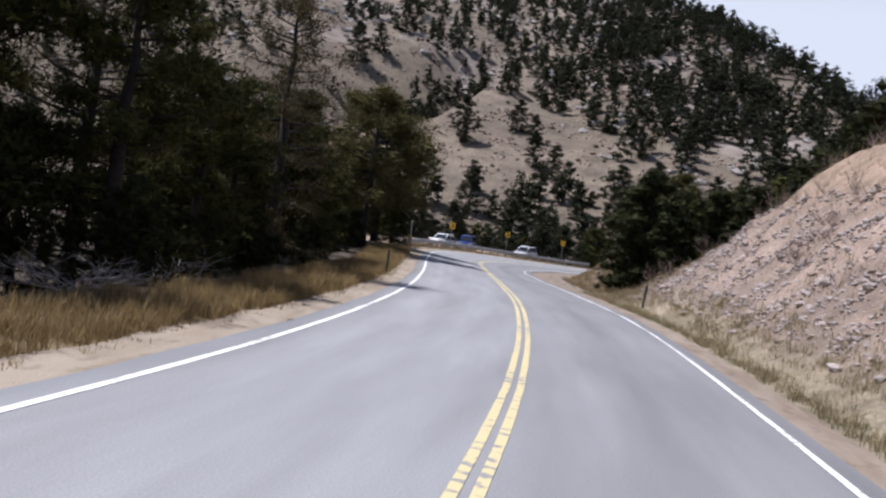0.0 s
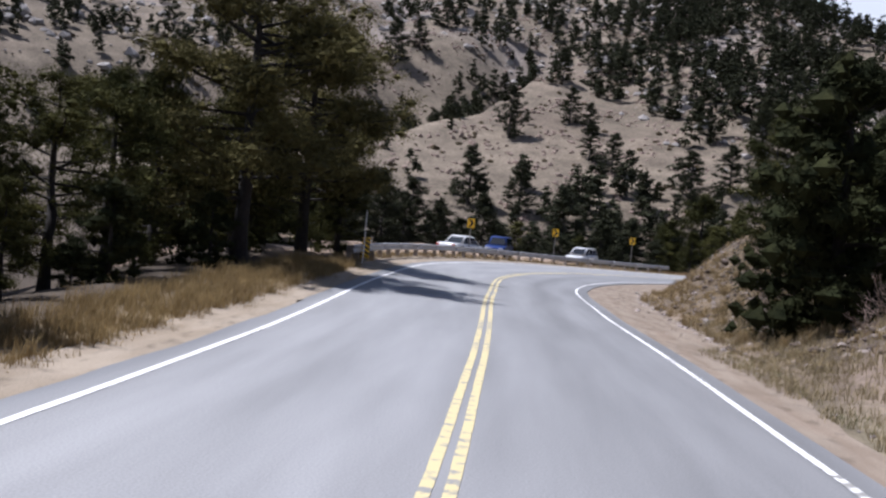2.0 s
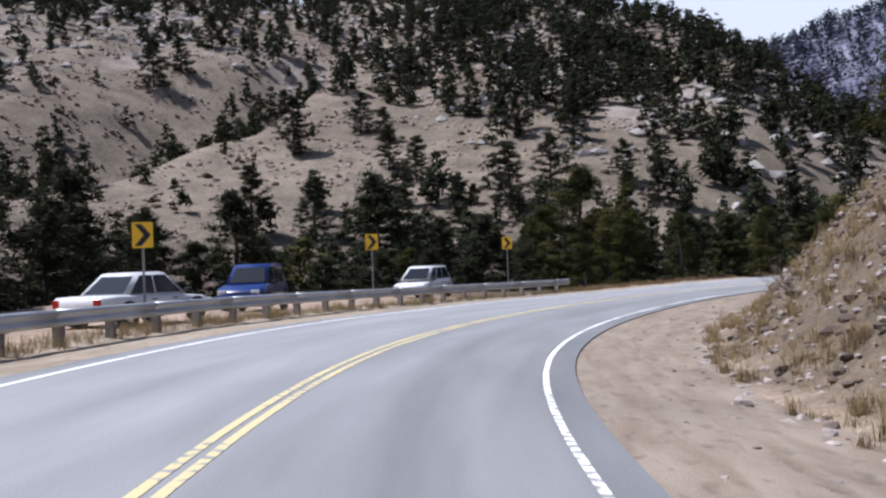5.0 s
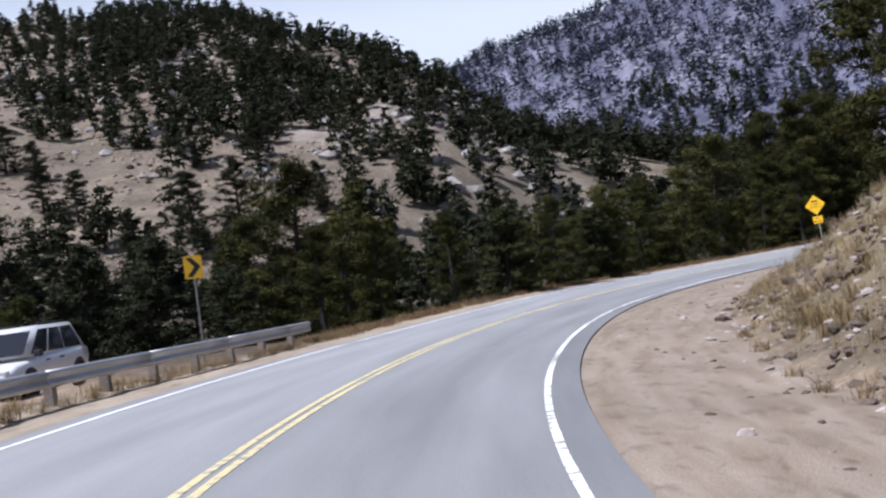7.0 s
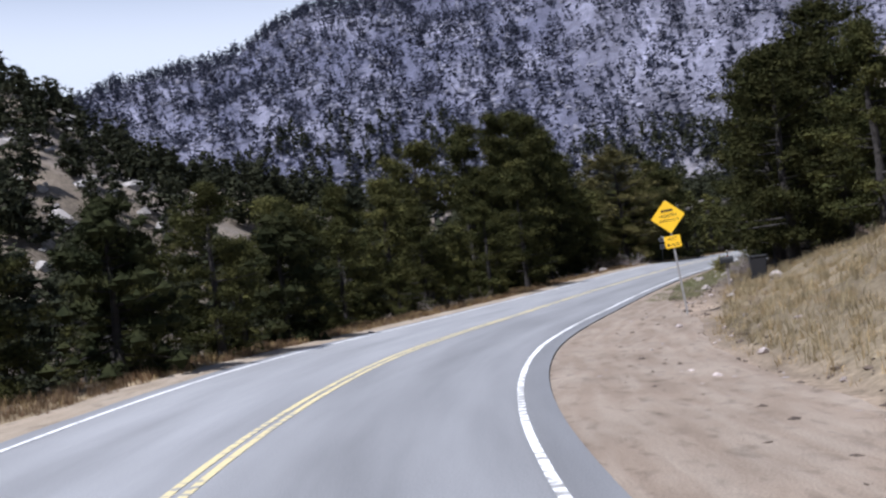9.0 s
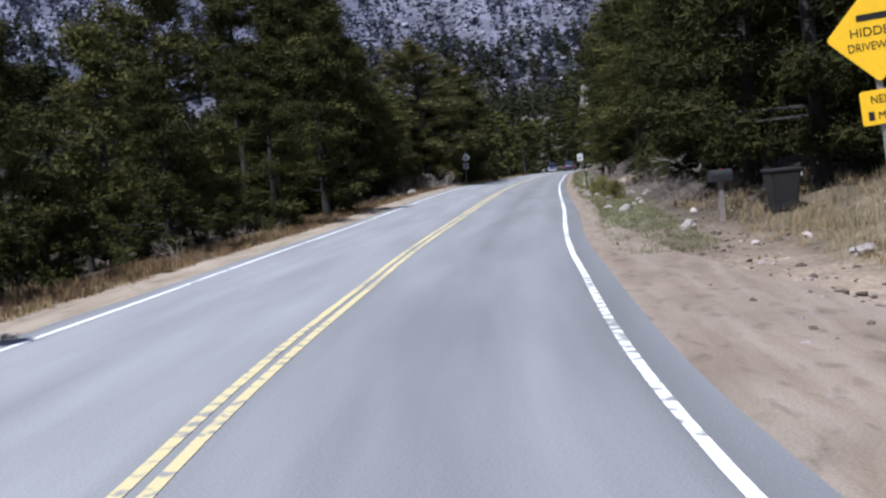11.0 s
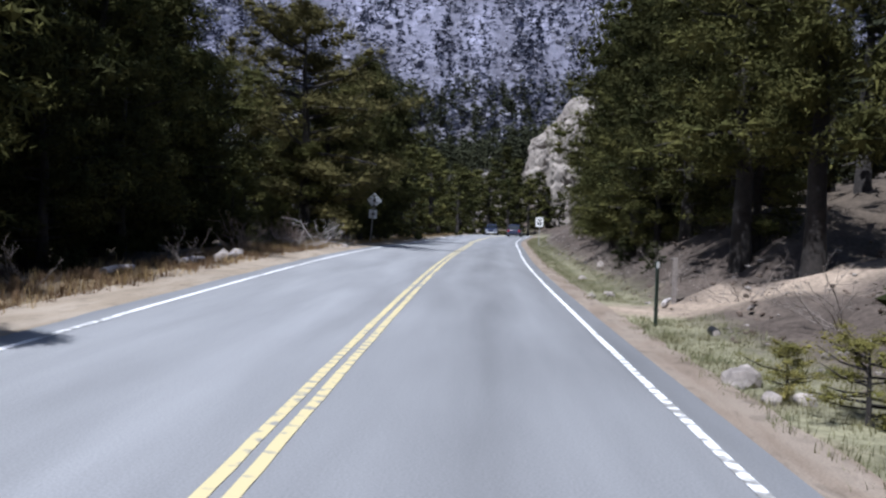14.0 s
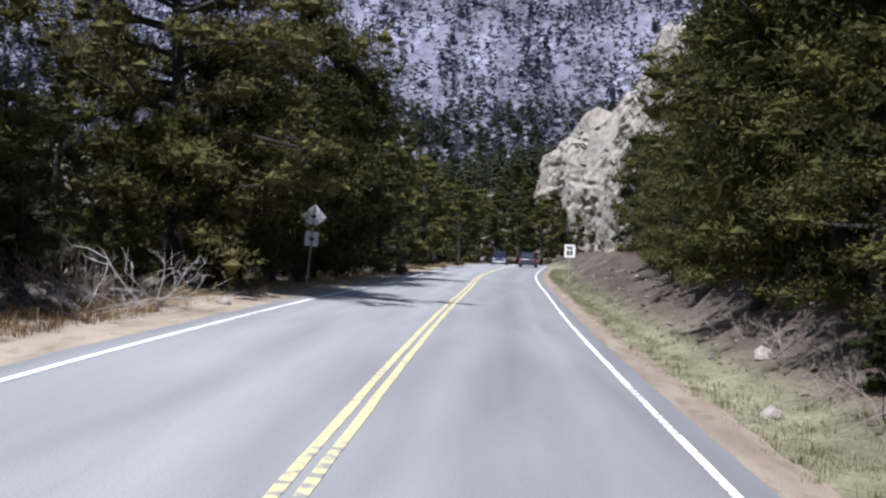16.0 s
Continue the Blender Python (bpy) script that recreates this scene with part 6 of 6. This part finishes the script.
def guardrail():
    ob = thing("guardrail", rail_place(68), "long galvanised W-beam guardrail on weathered posts", "guardrail")
    origin = ob.location.copy()
    prof = ((0.0, 0.42), (0.07, 0.465), (0.075, 0.50), (0.005, 0.555), (0.0, 0.58), (0.005, 0.605), (0.075, 0.66), (0.07, 0.695), (0.0, 0.74))
    for s0 in np.arange(68, RAIL_END - 0.5, 3.8):
        s1 = min(s0 + 3.82, RAIL_END)
        verts, faces = [], []
        for s in np.linspace(s0, s1, 5):
            base, out = rail_place(s), rail_place(s, 0.1) - rail_place(s)
            out.z = 0
            out.normalize()
            for o, h in prof:
                verts.append(base + out * (o + 0.192) + Vector((0, 0, h)) - origin)
        k = len(prof)
        for a in range(4):
            for b in range(k - 1):
                faces.append((a * k + b, a * k + b + 1, (a + 1) * k + b + 1, (a + 1) * k + b))
        me = mesh_of("beam", verts, faces, M_STEEL, True)
        be = new("beam", me)
        be.parent = ob
        m = be.modifiers.new("thickness", 'SOLIDIFY')
        m.thickness = 0.006
    for s in np.arange(68.4, RAIL_END, 1.9):
        p = rail_place(s) - origin
        t = rail_place(s + 0.2) - rail_place(s)
        a = math.atan2(t.y, t.x)
        bm = box(bmesh.new(), (-0.075, -0.1, -0.4), (0.075, 0.1, 0.70), 0.012)
        po = part("post", bm, M_POST, ob)
        po.matrix_local = Matrix.Translation(p) @ Matrix.Rotation(a, 4, 'Z')
        bl = part("block", box(bmesh.new(), (-0.07, -0.19, 0.40), (0.07, -0.102, 0.72), 0.008), M_POST, po)
    # rounded end wing
    for s, nm in ((RAIL_END, "end_wing"),):
        verts, faces = [], []
        base = rail_place(s) - origin
        t = (rail_place(s) - rail_place(s - 0.4)).normalized()
        n = Vector((t.y, -t.x, 0))
        for k in range(6):
            a = k / 5 * math.pi * 0.75
            c = base + t * (0.22 * math.sin(a)) + n * (0.21 - 0.20 * (1 - math.cos(a)))
            verts += [c + Vector((0, 0, 0.44)), c + Vector((0, 0, 0.72))]
        for k in range(5):
            faces.append((2 * k, 2 * k + 2, 2 * k + 3, 2 * k + 1))
        e = new(nm, mesh_of(nm, verts, faces, M_STEEL, True))
        e.parent = ob
        e.modifiers.new("thickness", 'SOLIDIFY').thickness = 0.006
    return ob


guardrail()


def object_marker():
    x, y = -9.5, 66.9
    z = gz(x, y)
    ob = thing("hazard_marker", (x, y, z), "hazard panel with black and yellow slanting stripes at the rail end", "road sign", turn=facing(x, y, -2, 40))
    part("post", u_post(bmesh.new(), -0.3, 0.9), M_SIGNPOST, ob)
    p = part("panel", plate(bmesh.new(), shifted(rounded(0.31, 0.82, 0.02), 0.62), 0.0, 0.01), M_YSIGN, ob)
    for k in range(5):
        z0 = 0.16 + 0.19 * k
        lo, hi = (0.22, 1.02)
        pts = [(-0.15, z0 + 0.14), (-0.15, z0 + 0.23), (0.15, z0 + 0.05), (0.15, z0 - 0.04)]
        pts = [(a, min(max(b, lo), hi)) for a, b in pts]
        part("stripe", plate(bmesh.new(), pts, -0.004, -0.001), M_BLACK, p)


object_marker()


def mailbox(x, y, turn):
    z = gz(x, y)
    ob = thing("mailbox", (x, y, z), "black roadside mailbox on a dark post", "mailbox", turn=turn)
    part("post", box(bmesh.new(), (-0.05, -0.05, -0.3), (0.05, 0.05, 0.95), 0.006), M_POST, ob)
    bm = bmesh.new()
    pts = [(-0.13, 0.95), (0.13, 0.95)] + [(0.13 * math.cos(a), 1.10 + 0.13 * math.sin(a)) for a in np.linspace(0, math.pi, 9)]
    plate(bm, pts, -0.26, 0.26)
    b = part("box", bm, M_PLASTIC, ob)
    part("door", plate(bmesh.new(), [(0.93 * u, 1.08 + 0.93 * (w - 1.08)) for u, w in pts], -0.272, -0.261), M_PLASTIC, b)
    part("flag", box(bmesh.new(), (0.131, -0.1, 1.02), (0.137, -0.06, 1.26)), M_REDLAMP, b, "small red flag")


mailbox(45.2, 136.0, 40)


def bin_with_lid(x, y):
    z = gz(x, y)
    ob = thing("wheelie_bin", (x, y, z), "black wheeled rubbish bin with a pale band standing in grass", "bin", turn=35)
    bm = bmesh.new()
    lo = [bm.verts.new((sx * 0.22, sy * 0.25, 0.06)) for sx, sy in ((-1, -1), (1, -1), (1, 1), (-1, 1))]
    hi = [bm.verts.new((sx * 0.30, sy * 0.34, 0.92)) for sx, sy in ((-1, -1), (1, -1), (1, 1), (-1, 1))]
    bm.faces.new(lo[::-1])
    bm.faces.new(hi)
    for k in range(4):
        bm.faces.new((lo[k], lo[(k + 1) % 4], hi[(k + 1) % 4], hi[k]))
    bmesh.ops.bevel(bm, geom=bm.edges[:], offset=0.03, segments=2, affect='EDGES')
    b = part("body", bm, M_PLASTIC, ob)
    part("band", box(bmesh.new(), (-0.305, -0.348, 0.80), (0.305, -0.335, 0.87)), M_ALU, b, "pale band")
    part("lid", box(bmesh.new(), (-0.33, -0.37, 0.925), (0.33, 0.37, 1.0), 0.03), M_PLASTIC, ob)
    for k in (-0.22, 0.22):
        part("wheel", rod(bmesh.new(), (k - 0.03, 0.27, 0.1), (k + 0.03, 0.27, 0.1), 0.1, 0.1, 14), M_RUBBER, ob)


bin_with_lid(45.2, 134.6)


def log(x, y, length, r, turn, label, mat):
    ob = thing("log", (x, y, gz(x, y)), label, "log", turn=turn)
    verts, faces = [], []
    limb(verts, faces, [(-length / 2, 0, r * 0.9), (0, 0.03, r), (length / 2, -0.02, r * 0.85)], [r, r * 1.05, r * 0.9], 10)
    faces += [tuple(range(9, -1, -1)), tuple(range(20, 30))]
    o = new("stem", mesh_of("stem", verts, faces, mat))
    o.parent = ob
    for sx, rr in ((-1, r * 0.8), (1, r * 0.72)):
        part("cut_end", rod(bmesh.new(), (sx * length / 2, 0, r * 0.9), (sx * (length / 2 + 0.012), 0, r * 0.9), rr, rr, 10), M_PALEROCK, ob, "pale cut wood end")


log(68.4, 148.85, 0.7, 0.08, 20, "short charred log lying in verge grass", M_BLACK)
log(73.0, 163.9, 2.2, 0.12, 30, "bleached fallen log beside the road", M_DEADWOOD)
log(70.6, 163.2, 1.6, 0.10, 25, "bleached fallen log beside the road", M_DEADWOOD)
log(74.0, 151.2, 1.7, 0.06, 10, "bleached fallen log under pines", M_DEADWOOD)
log(66.5, 161.6, 1.8, 0.09, 28, "bleached fallen log beside the road", M_DEADWOOD)


# ---- cars ----
def loft(rings):
    bm = bmesh.new()
    rows = [[bm.verts.new(p) for p in r] for r in rings]
    n = len(rows[0])
    for a, b in zip(rows, rows[1:]):
        for k in range(n):
            bm.faces.new((a[k], a[(k + 1) % n], b[(k + 1) % n], b[k]))
    bm.faces.new(rows[0][::-1])
    bm.faces.new(rows[-1])
    return bm


def car(x, y, turn, label, body_mat, length, width, height, shape, rails=False, z=None, group=""):
    """A parked car: lofted body, cabin, glass, wheels, lamps, bumpers, mirrors. Its front looks along +x before it is turned."""
    ob = thing("parked_car", (x, y, gz(x, y) if z is None else z), label, "car", group, turn)
    w, L, belt = width / 2, length / 2, height * (0.60 if shape == "suv" else 0.58)
    hood = height * (0.60 if shape == "suv" else 0.53)
    deck = {"sedan": height * 0.60, "hatch": height * 0.60, "suv": height * 0.60}[shape]
    st = [(-L, 0.55, 0.80, deck * 0.86), (-L + 0.08, 0.34, 0.93, deck * 0.97), (-L * 0.72, 0.24, 1.0, deck), (-L * 0.2, 0.22, 1.0, belt), (L * 0.28, 0.22, 1.0, belt * 0.985), (L * 0.5, 0.23, 0.99, hood),
          (L * 0.82, 0.26, 0.96, hood * 0.93), (L - 0.10, 0.32, 0.90, hood * 0.80), (L, 0.42, 0.80, hood * 0.70)]
    rings = []
    for px, zb, ws, zt in st:
        ww = w * ws
        mid = zb + (zt - zb) * 0.55
        rings.append([(px, -ww * 0.90, zb), (px, -ww, mid), (px, -ww * 0.97, zt - 0.05), (px, -ww * 0.86, zt), (px, ww * 0.86, zt), (px, ww * 0.97, zt - 0.05), (px, ww, mid), (px, ww * 0.90, zb)])
    shell = loft(rings)
    bmesh.ops.bevel(shell, geom=[e for e in shell.edges if e.calc_face_angle(0) > 0.2], offset=0.045, segments=3, affect='EDGES')
    body = part("body", shell, body_mat, ob, smooth=True)
    rear = {"sedan": (-L * 0.62, -L * 0.30), "hatch": (-L * 0.93, -L * 0.74), "suv": (-L * 0.96, -L * 0.86)}[shape]
    front = {"sedan": (L * 0.46, L * 0.14), "hatch": (L * 0.58, L * 0.13), "suv": (L * 0.50, L * 0.14)}[shape]
    bw, rw = w * 0.86, w * 0.70
    top = height - 0.03
    cab = [[(rear[0], -bw, belt - 0.02), (rear[0], bw, belt - 0.02), (front[0], bw, belt - 0.02), (front[0], -bw, belt - 0.02)],
           [(rear[1], -rw, top), (rear[1], rw, top), (front[1], rw, top), (front[1], -rw, top)],
           [(rear[1] + 0.12, -rw * 0.86, height), (rear[1] + 0.12, rw * 0.86, height), (front[1] - 0.14, rw * 0.86, height), (front[1] - 0.14, -rw * 0.86, height)]]
    house = loft(cab)
    bmesh.ops.bevel(house, geom=[e for e in house.edges if e.calc_face_angle(0) > 0.2], offset=0.06, segments=4, affect='EDGES')
    cabin = part("cabin", house, body_mat, ob, smooth=True)

    def pane(nm, quad, push, label=""):
        q = [Vector(p) for p in quad]
        n = (q[1] - q[0]).cross(q[3] - q[0]).normalized()
        if n.dot(Vector(push)) < 0:
            n = -n
        bm = bmesh.new()
        c = sum(q, Vector()) / 4
        a = [bm.verts.new(c + (p - c) + n * 0.004) for p in q]
        b = [bm.verts.new(c + (p - c) * 0.99 + n * 0.012) for p in q]
        bm.faces.new(b)
        for k in range(4):
            bm.faces.new((a[k], a[(k + 1) % 4], b[(k + 1) % 4], b[k]))
        part(nm, bm, M_SCREEN if nm == "windscreen" else M_GLASS, cabin, label)

    def lerp(p, q, f):
        return tuple(a + (b - a) * f for a, b in zip(p, q))

    b0, b1 = cab[0], cab[1]
    f0, f1 = 0.10, 0.86
    for nm, i, j, push in (("windscreen", 2, 3, (1, 0, 0.5)), ("rear_window", 1, 0, (-1, 0, 0.5))):
        lo = [lerp(b0[i], b1[i], f0), lerp(b0[j], b1[j], f0)]
        hi = [lerp(b0[j], b1[j], f1), lerp(b0[i], b1[i], f1)]
        quad = [lerp(lo[0], lo[1], 0.07), lerp(lo[0], lo[1], 0.93), lerp(hi[0], hi[1], 0.09), lerp(hi[0], hi[1], 0.91)]
        pane(nm, quad, push)
    cuts = [(0.05, 0.36), (0.39, 0.66), (0.69, 0.95)] if shape != "sedan" else [(0.07, 0.48), (0.51, 0.94)]
    for sgn, i, j in ((-1, 0, 3), (1, 1, 2)):
        for u0, u1 in cuts:
            lo0, lo1, hi0, hi1 = lerp(b0[i], b0[j], u0), lerp(b0[i], b0[j], u1), lerp(b1[i], b1[j], u0), lerp(b1[i], b1[j], u1)
            pane("side_window", [lerp(lo0, hi0, 0.08), lerp(lo1, hi1, 0.08), lerp(lo1, hi1, 0.90), lerp(lo0, hi0, 0.90)], (0, sgn, 0.3))
    rr = 0.31 if shape != "suv" else 0.37
    for px in (-L * 0.60, L * 0.62):
        for sgn in (-1, 1):
            bm = bmesh.new()
            rod(bm, (px, sgn * (w - 0.20), rr), (px, sgn * (w + 0.01), rr), rr, rr, 22)
            bmesh.ops.bevel(bm, geom=[e for e in bm.edges if len(e.link_faces) == 2 and abs(e.calc_face_angle(0)) > 1.0], offset=0.03, segments=2, affect='EDGES')
            ty = part("wheel", bm, M_RUBBER, ob)
            part("rim", rod(bmesh.new(), (px, sgn * (w + 0.006), rr), (px, sgn * (w + 0.022), rr), rr * 0.62, rr * 0.55, 18), M_CHROME, ty)
            bm = bmesh.new()
            rod(bm, (px, sgn * (w - 0.14), rr * 1.02), (px, sgn * (w * 1.0 + 0.004), rr * 1.02), rr * 1.16, rr * 1.16, 22)
            part("wheel_arch", bm, M_PLASTIC, ob)
    for sgn in (-1, 1):
        part("headlamp", box(bmesh.new(), (L - 0.16, sgn * w * 0.66 - 0.17, hood * 0.66), (L - 0.015, sgn * w * 0.66 + 0.13, hood * 0.82), 0.03), M_LAMP, ob)
        part("tail_lamp", box(bmesh.new(), (-L - 0.004, sgn * w * 0.74 - 0.10, deck * 0.66), (-L + 0.12, sgn * w * 0.74 + 0.12, deck * 0.90), 0.02), M_REDLAMP, ob)
        part("mirror", box(bmesh.new(), (front[0] - 0.22, sgn * (w + 0.09) - 0.09, belt - 0.03), (front[0] - 0.08, sgn * (w + 0.09) + 0.09, belt + 0.12), 0.03), M_PLASTIC, ob)
        if rails:
            part("roof_rail", box(bmesh.new(), (rear[1] + 0.15, sgn * rw * 0.82 - 0.02, height + 0.03), (front[1] - 0.2, sgn * rw * 0.82 + 0.02, height + 0.06), 0.01), M_PLASTIC, ob)
            for q in (rear[1] + 0.2, front[1] - 0.3):
                part("rail_foot", box(bmesh.new(), (q, sgn * rw * 0.82 - 0.018, height - 0.01), (q + 0.08, sgn * rw * 0.82 + 0.018, height + 0.03)), M_PLASTIC, ob)
        for px in (-L * 0.16, L * 0.2):
            part("door_handle", box(bmesh.new(), (px - 0.09, sgn * (w * 0.985) - 0.012, belt * 0.82), (px + 0.09, sgn * (w * 0.985) + 0.02, belt * 0.86), 0.006), M_PLASTIC, ob)
    part("grille", box(bmesh.new(), (L - 0.10, -w * 0.42, hood * 0.60), (L - 0.005, w * 0.42, hood * 0.76), 0.015), M_PLASTIC, ob)
    part("front_bumper", box(bmesh.new(), (L - 0.14, -w * 0.86, 0.30), (L + 0.05, w * 0.86, 0.48), 0.05), body_mat if shape != "suv" else M_SILVER, ob)
    part("rear_bumper", box(bmesh.new(), (-L - 0.05, -w * 0.86, 0.32), (-L + 0.14, w * 0.86, 0.50), 0.05), body_mat if shape != "suv" else M_SILVER, ob)
    part("number_plate", box(bmesh.new(), (L + 0.05, -0.16, 0.34), (L + 0.056, 0.16, 0.45)), M_WSIGN, ob)
    return ob


car(-2.2, 117.4, -112, "white compact hatchback parked behind the guardrail", M_WHITECAR, 4.2, 1.72, 1.58, "hatch", True, group="cars in the lay-by")
car(-8.5, 105.6, -94, "blue off-roader with roof rails parked behind the guardrail", M_BLUECAR, 4.5, 1.75, 1.74, "suv", True, group="cars in the lay-by")
car(-10.0, 96.2, 66, "white saloon car parked behind the guardrail", M_WHITECAR, 4.5, 1.72, 1.38, "sedan", group="cars in the lay-by")
for s, l, t, lab, m, shp in ((296.0, 1.9, 0, "dark blue car ahead in the lane", M_NAVY, "hatch"), (308.0, -1.7, 180, "dark blue car coming along the far lane", M_NAVY, "suv")):
    p = on_road(s, l)
    d = on_road(s + 2, l) - p
    car(p[0], p[1], math.degrees(math.atan2(d[1], d[0])) + t, lab, m, 4.4, 1.76, 1.52, shp, z=float(p[2]), group="cars on the road ahead")


# ---- crags ----
def crag(seed, x, y, wide, deep, high, label):
    """A weathered rock mass: a faceted, jointed block with ledges."""
    bm = bmesh.new()
    bmesh.ops.create_icosphere(bm, subdivisions=6, radius=1.0)
    for v in bm.verts:
        p = v.co.copy()
        low = noise.noise(p * 1.5 + Vector((seed, 0, 0)))
        n = 0.16 * low + 0.14 * noise.noise(p * 3.7 + Vector((0, seed, 0))) + 0.08 * noise.noise(p * 8.0) + 0.055 * noise.noise(p * 17.0) + 0.035 * noise.noise(p * 38.0)
        # sloping joints and upright cracks
        joint = abs(noise.noise(Vector((p.x * 1.2 + seed, p.y * 1.2, (p.z + 0.35 * p.x) * 6.5))))
        crack = abs(noise.noise(Vector((p.x * 5.5, p.y * 5.5 + seed, p.z * 0.9))))
        k = 1 + n - 0.10 * max(0.0, 1 - joint / 0.12) - 0.12 * max(0.0, 1 - crack / 0.10)
        z = p.z ** 0.85 if p.z > 0 else max(-0.15, p.z)
        v.co = Vector((p.x * wide * k, p.y * deep * k, z * high * (1 + 0.32 * low + 0.12 * noise.noise(p * 4.0))))
    ob = thing("crag", (x, y, gz(x, y) - 1.0), label, "rock outcrop", "crags above the road")
    part("rock_face", bm, M_CLIFF, ob)
    return ob


L_CRAG = "pale granite crag rising above the pines"
crag(3, 213.0, 201.0, 10, 9, 19, L_CRAG)
crag(33, 222.0, 199.0, 12, 9, 27, L_CRAG)
crag(9, 201.0, 192.0, 8, 7, 19, L_CRAG)
crag(14, 228.0, 193.0, 16, 12, 37, L_CRAG)
crag(21, 236.0, 213.0, 13, 10, 19, L_CRAG)
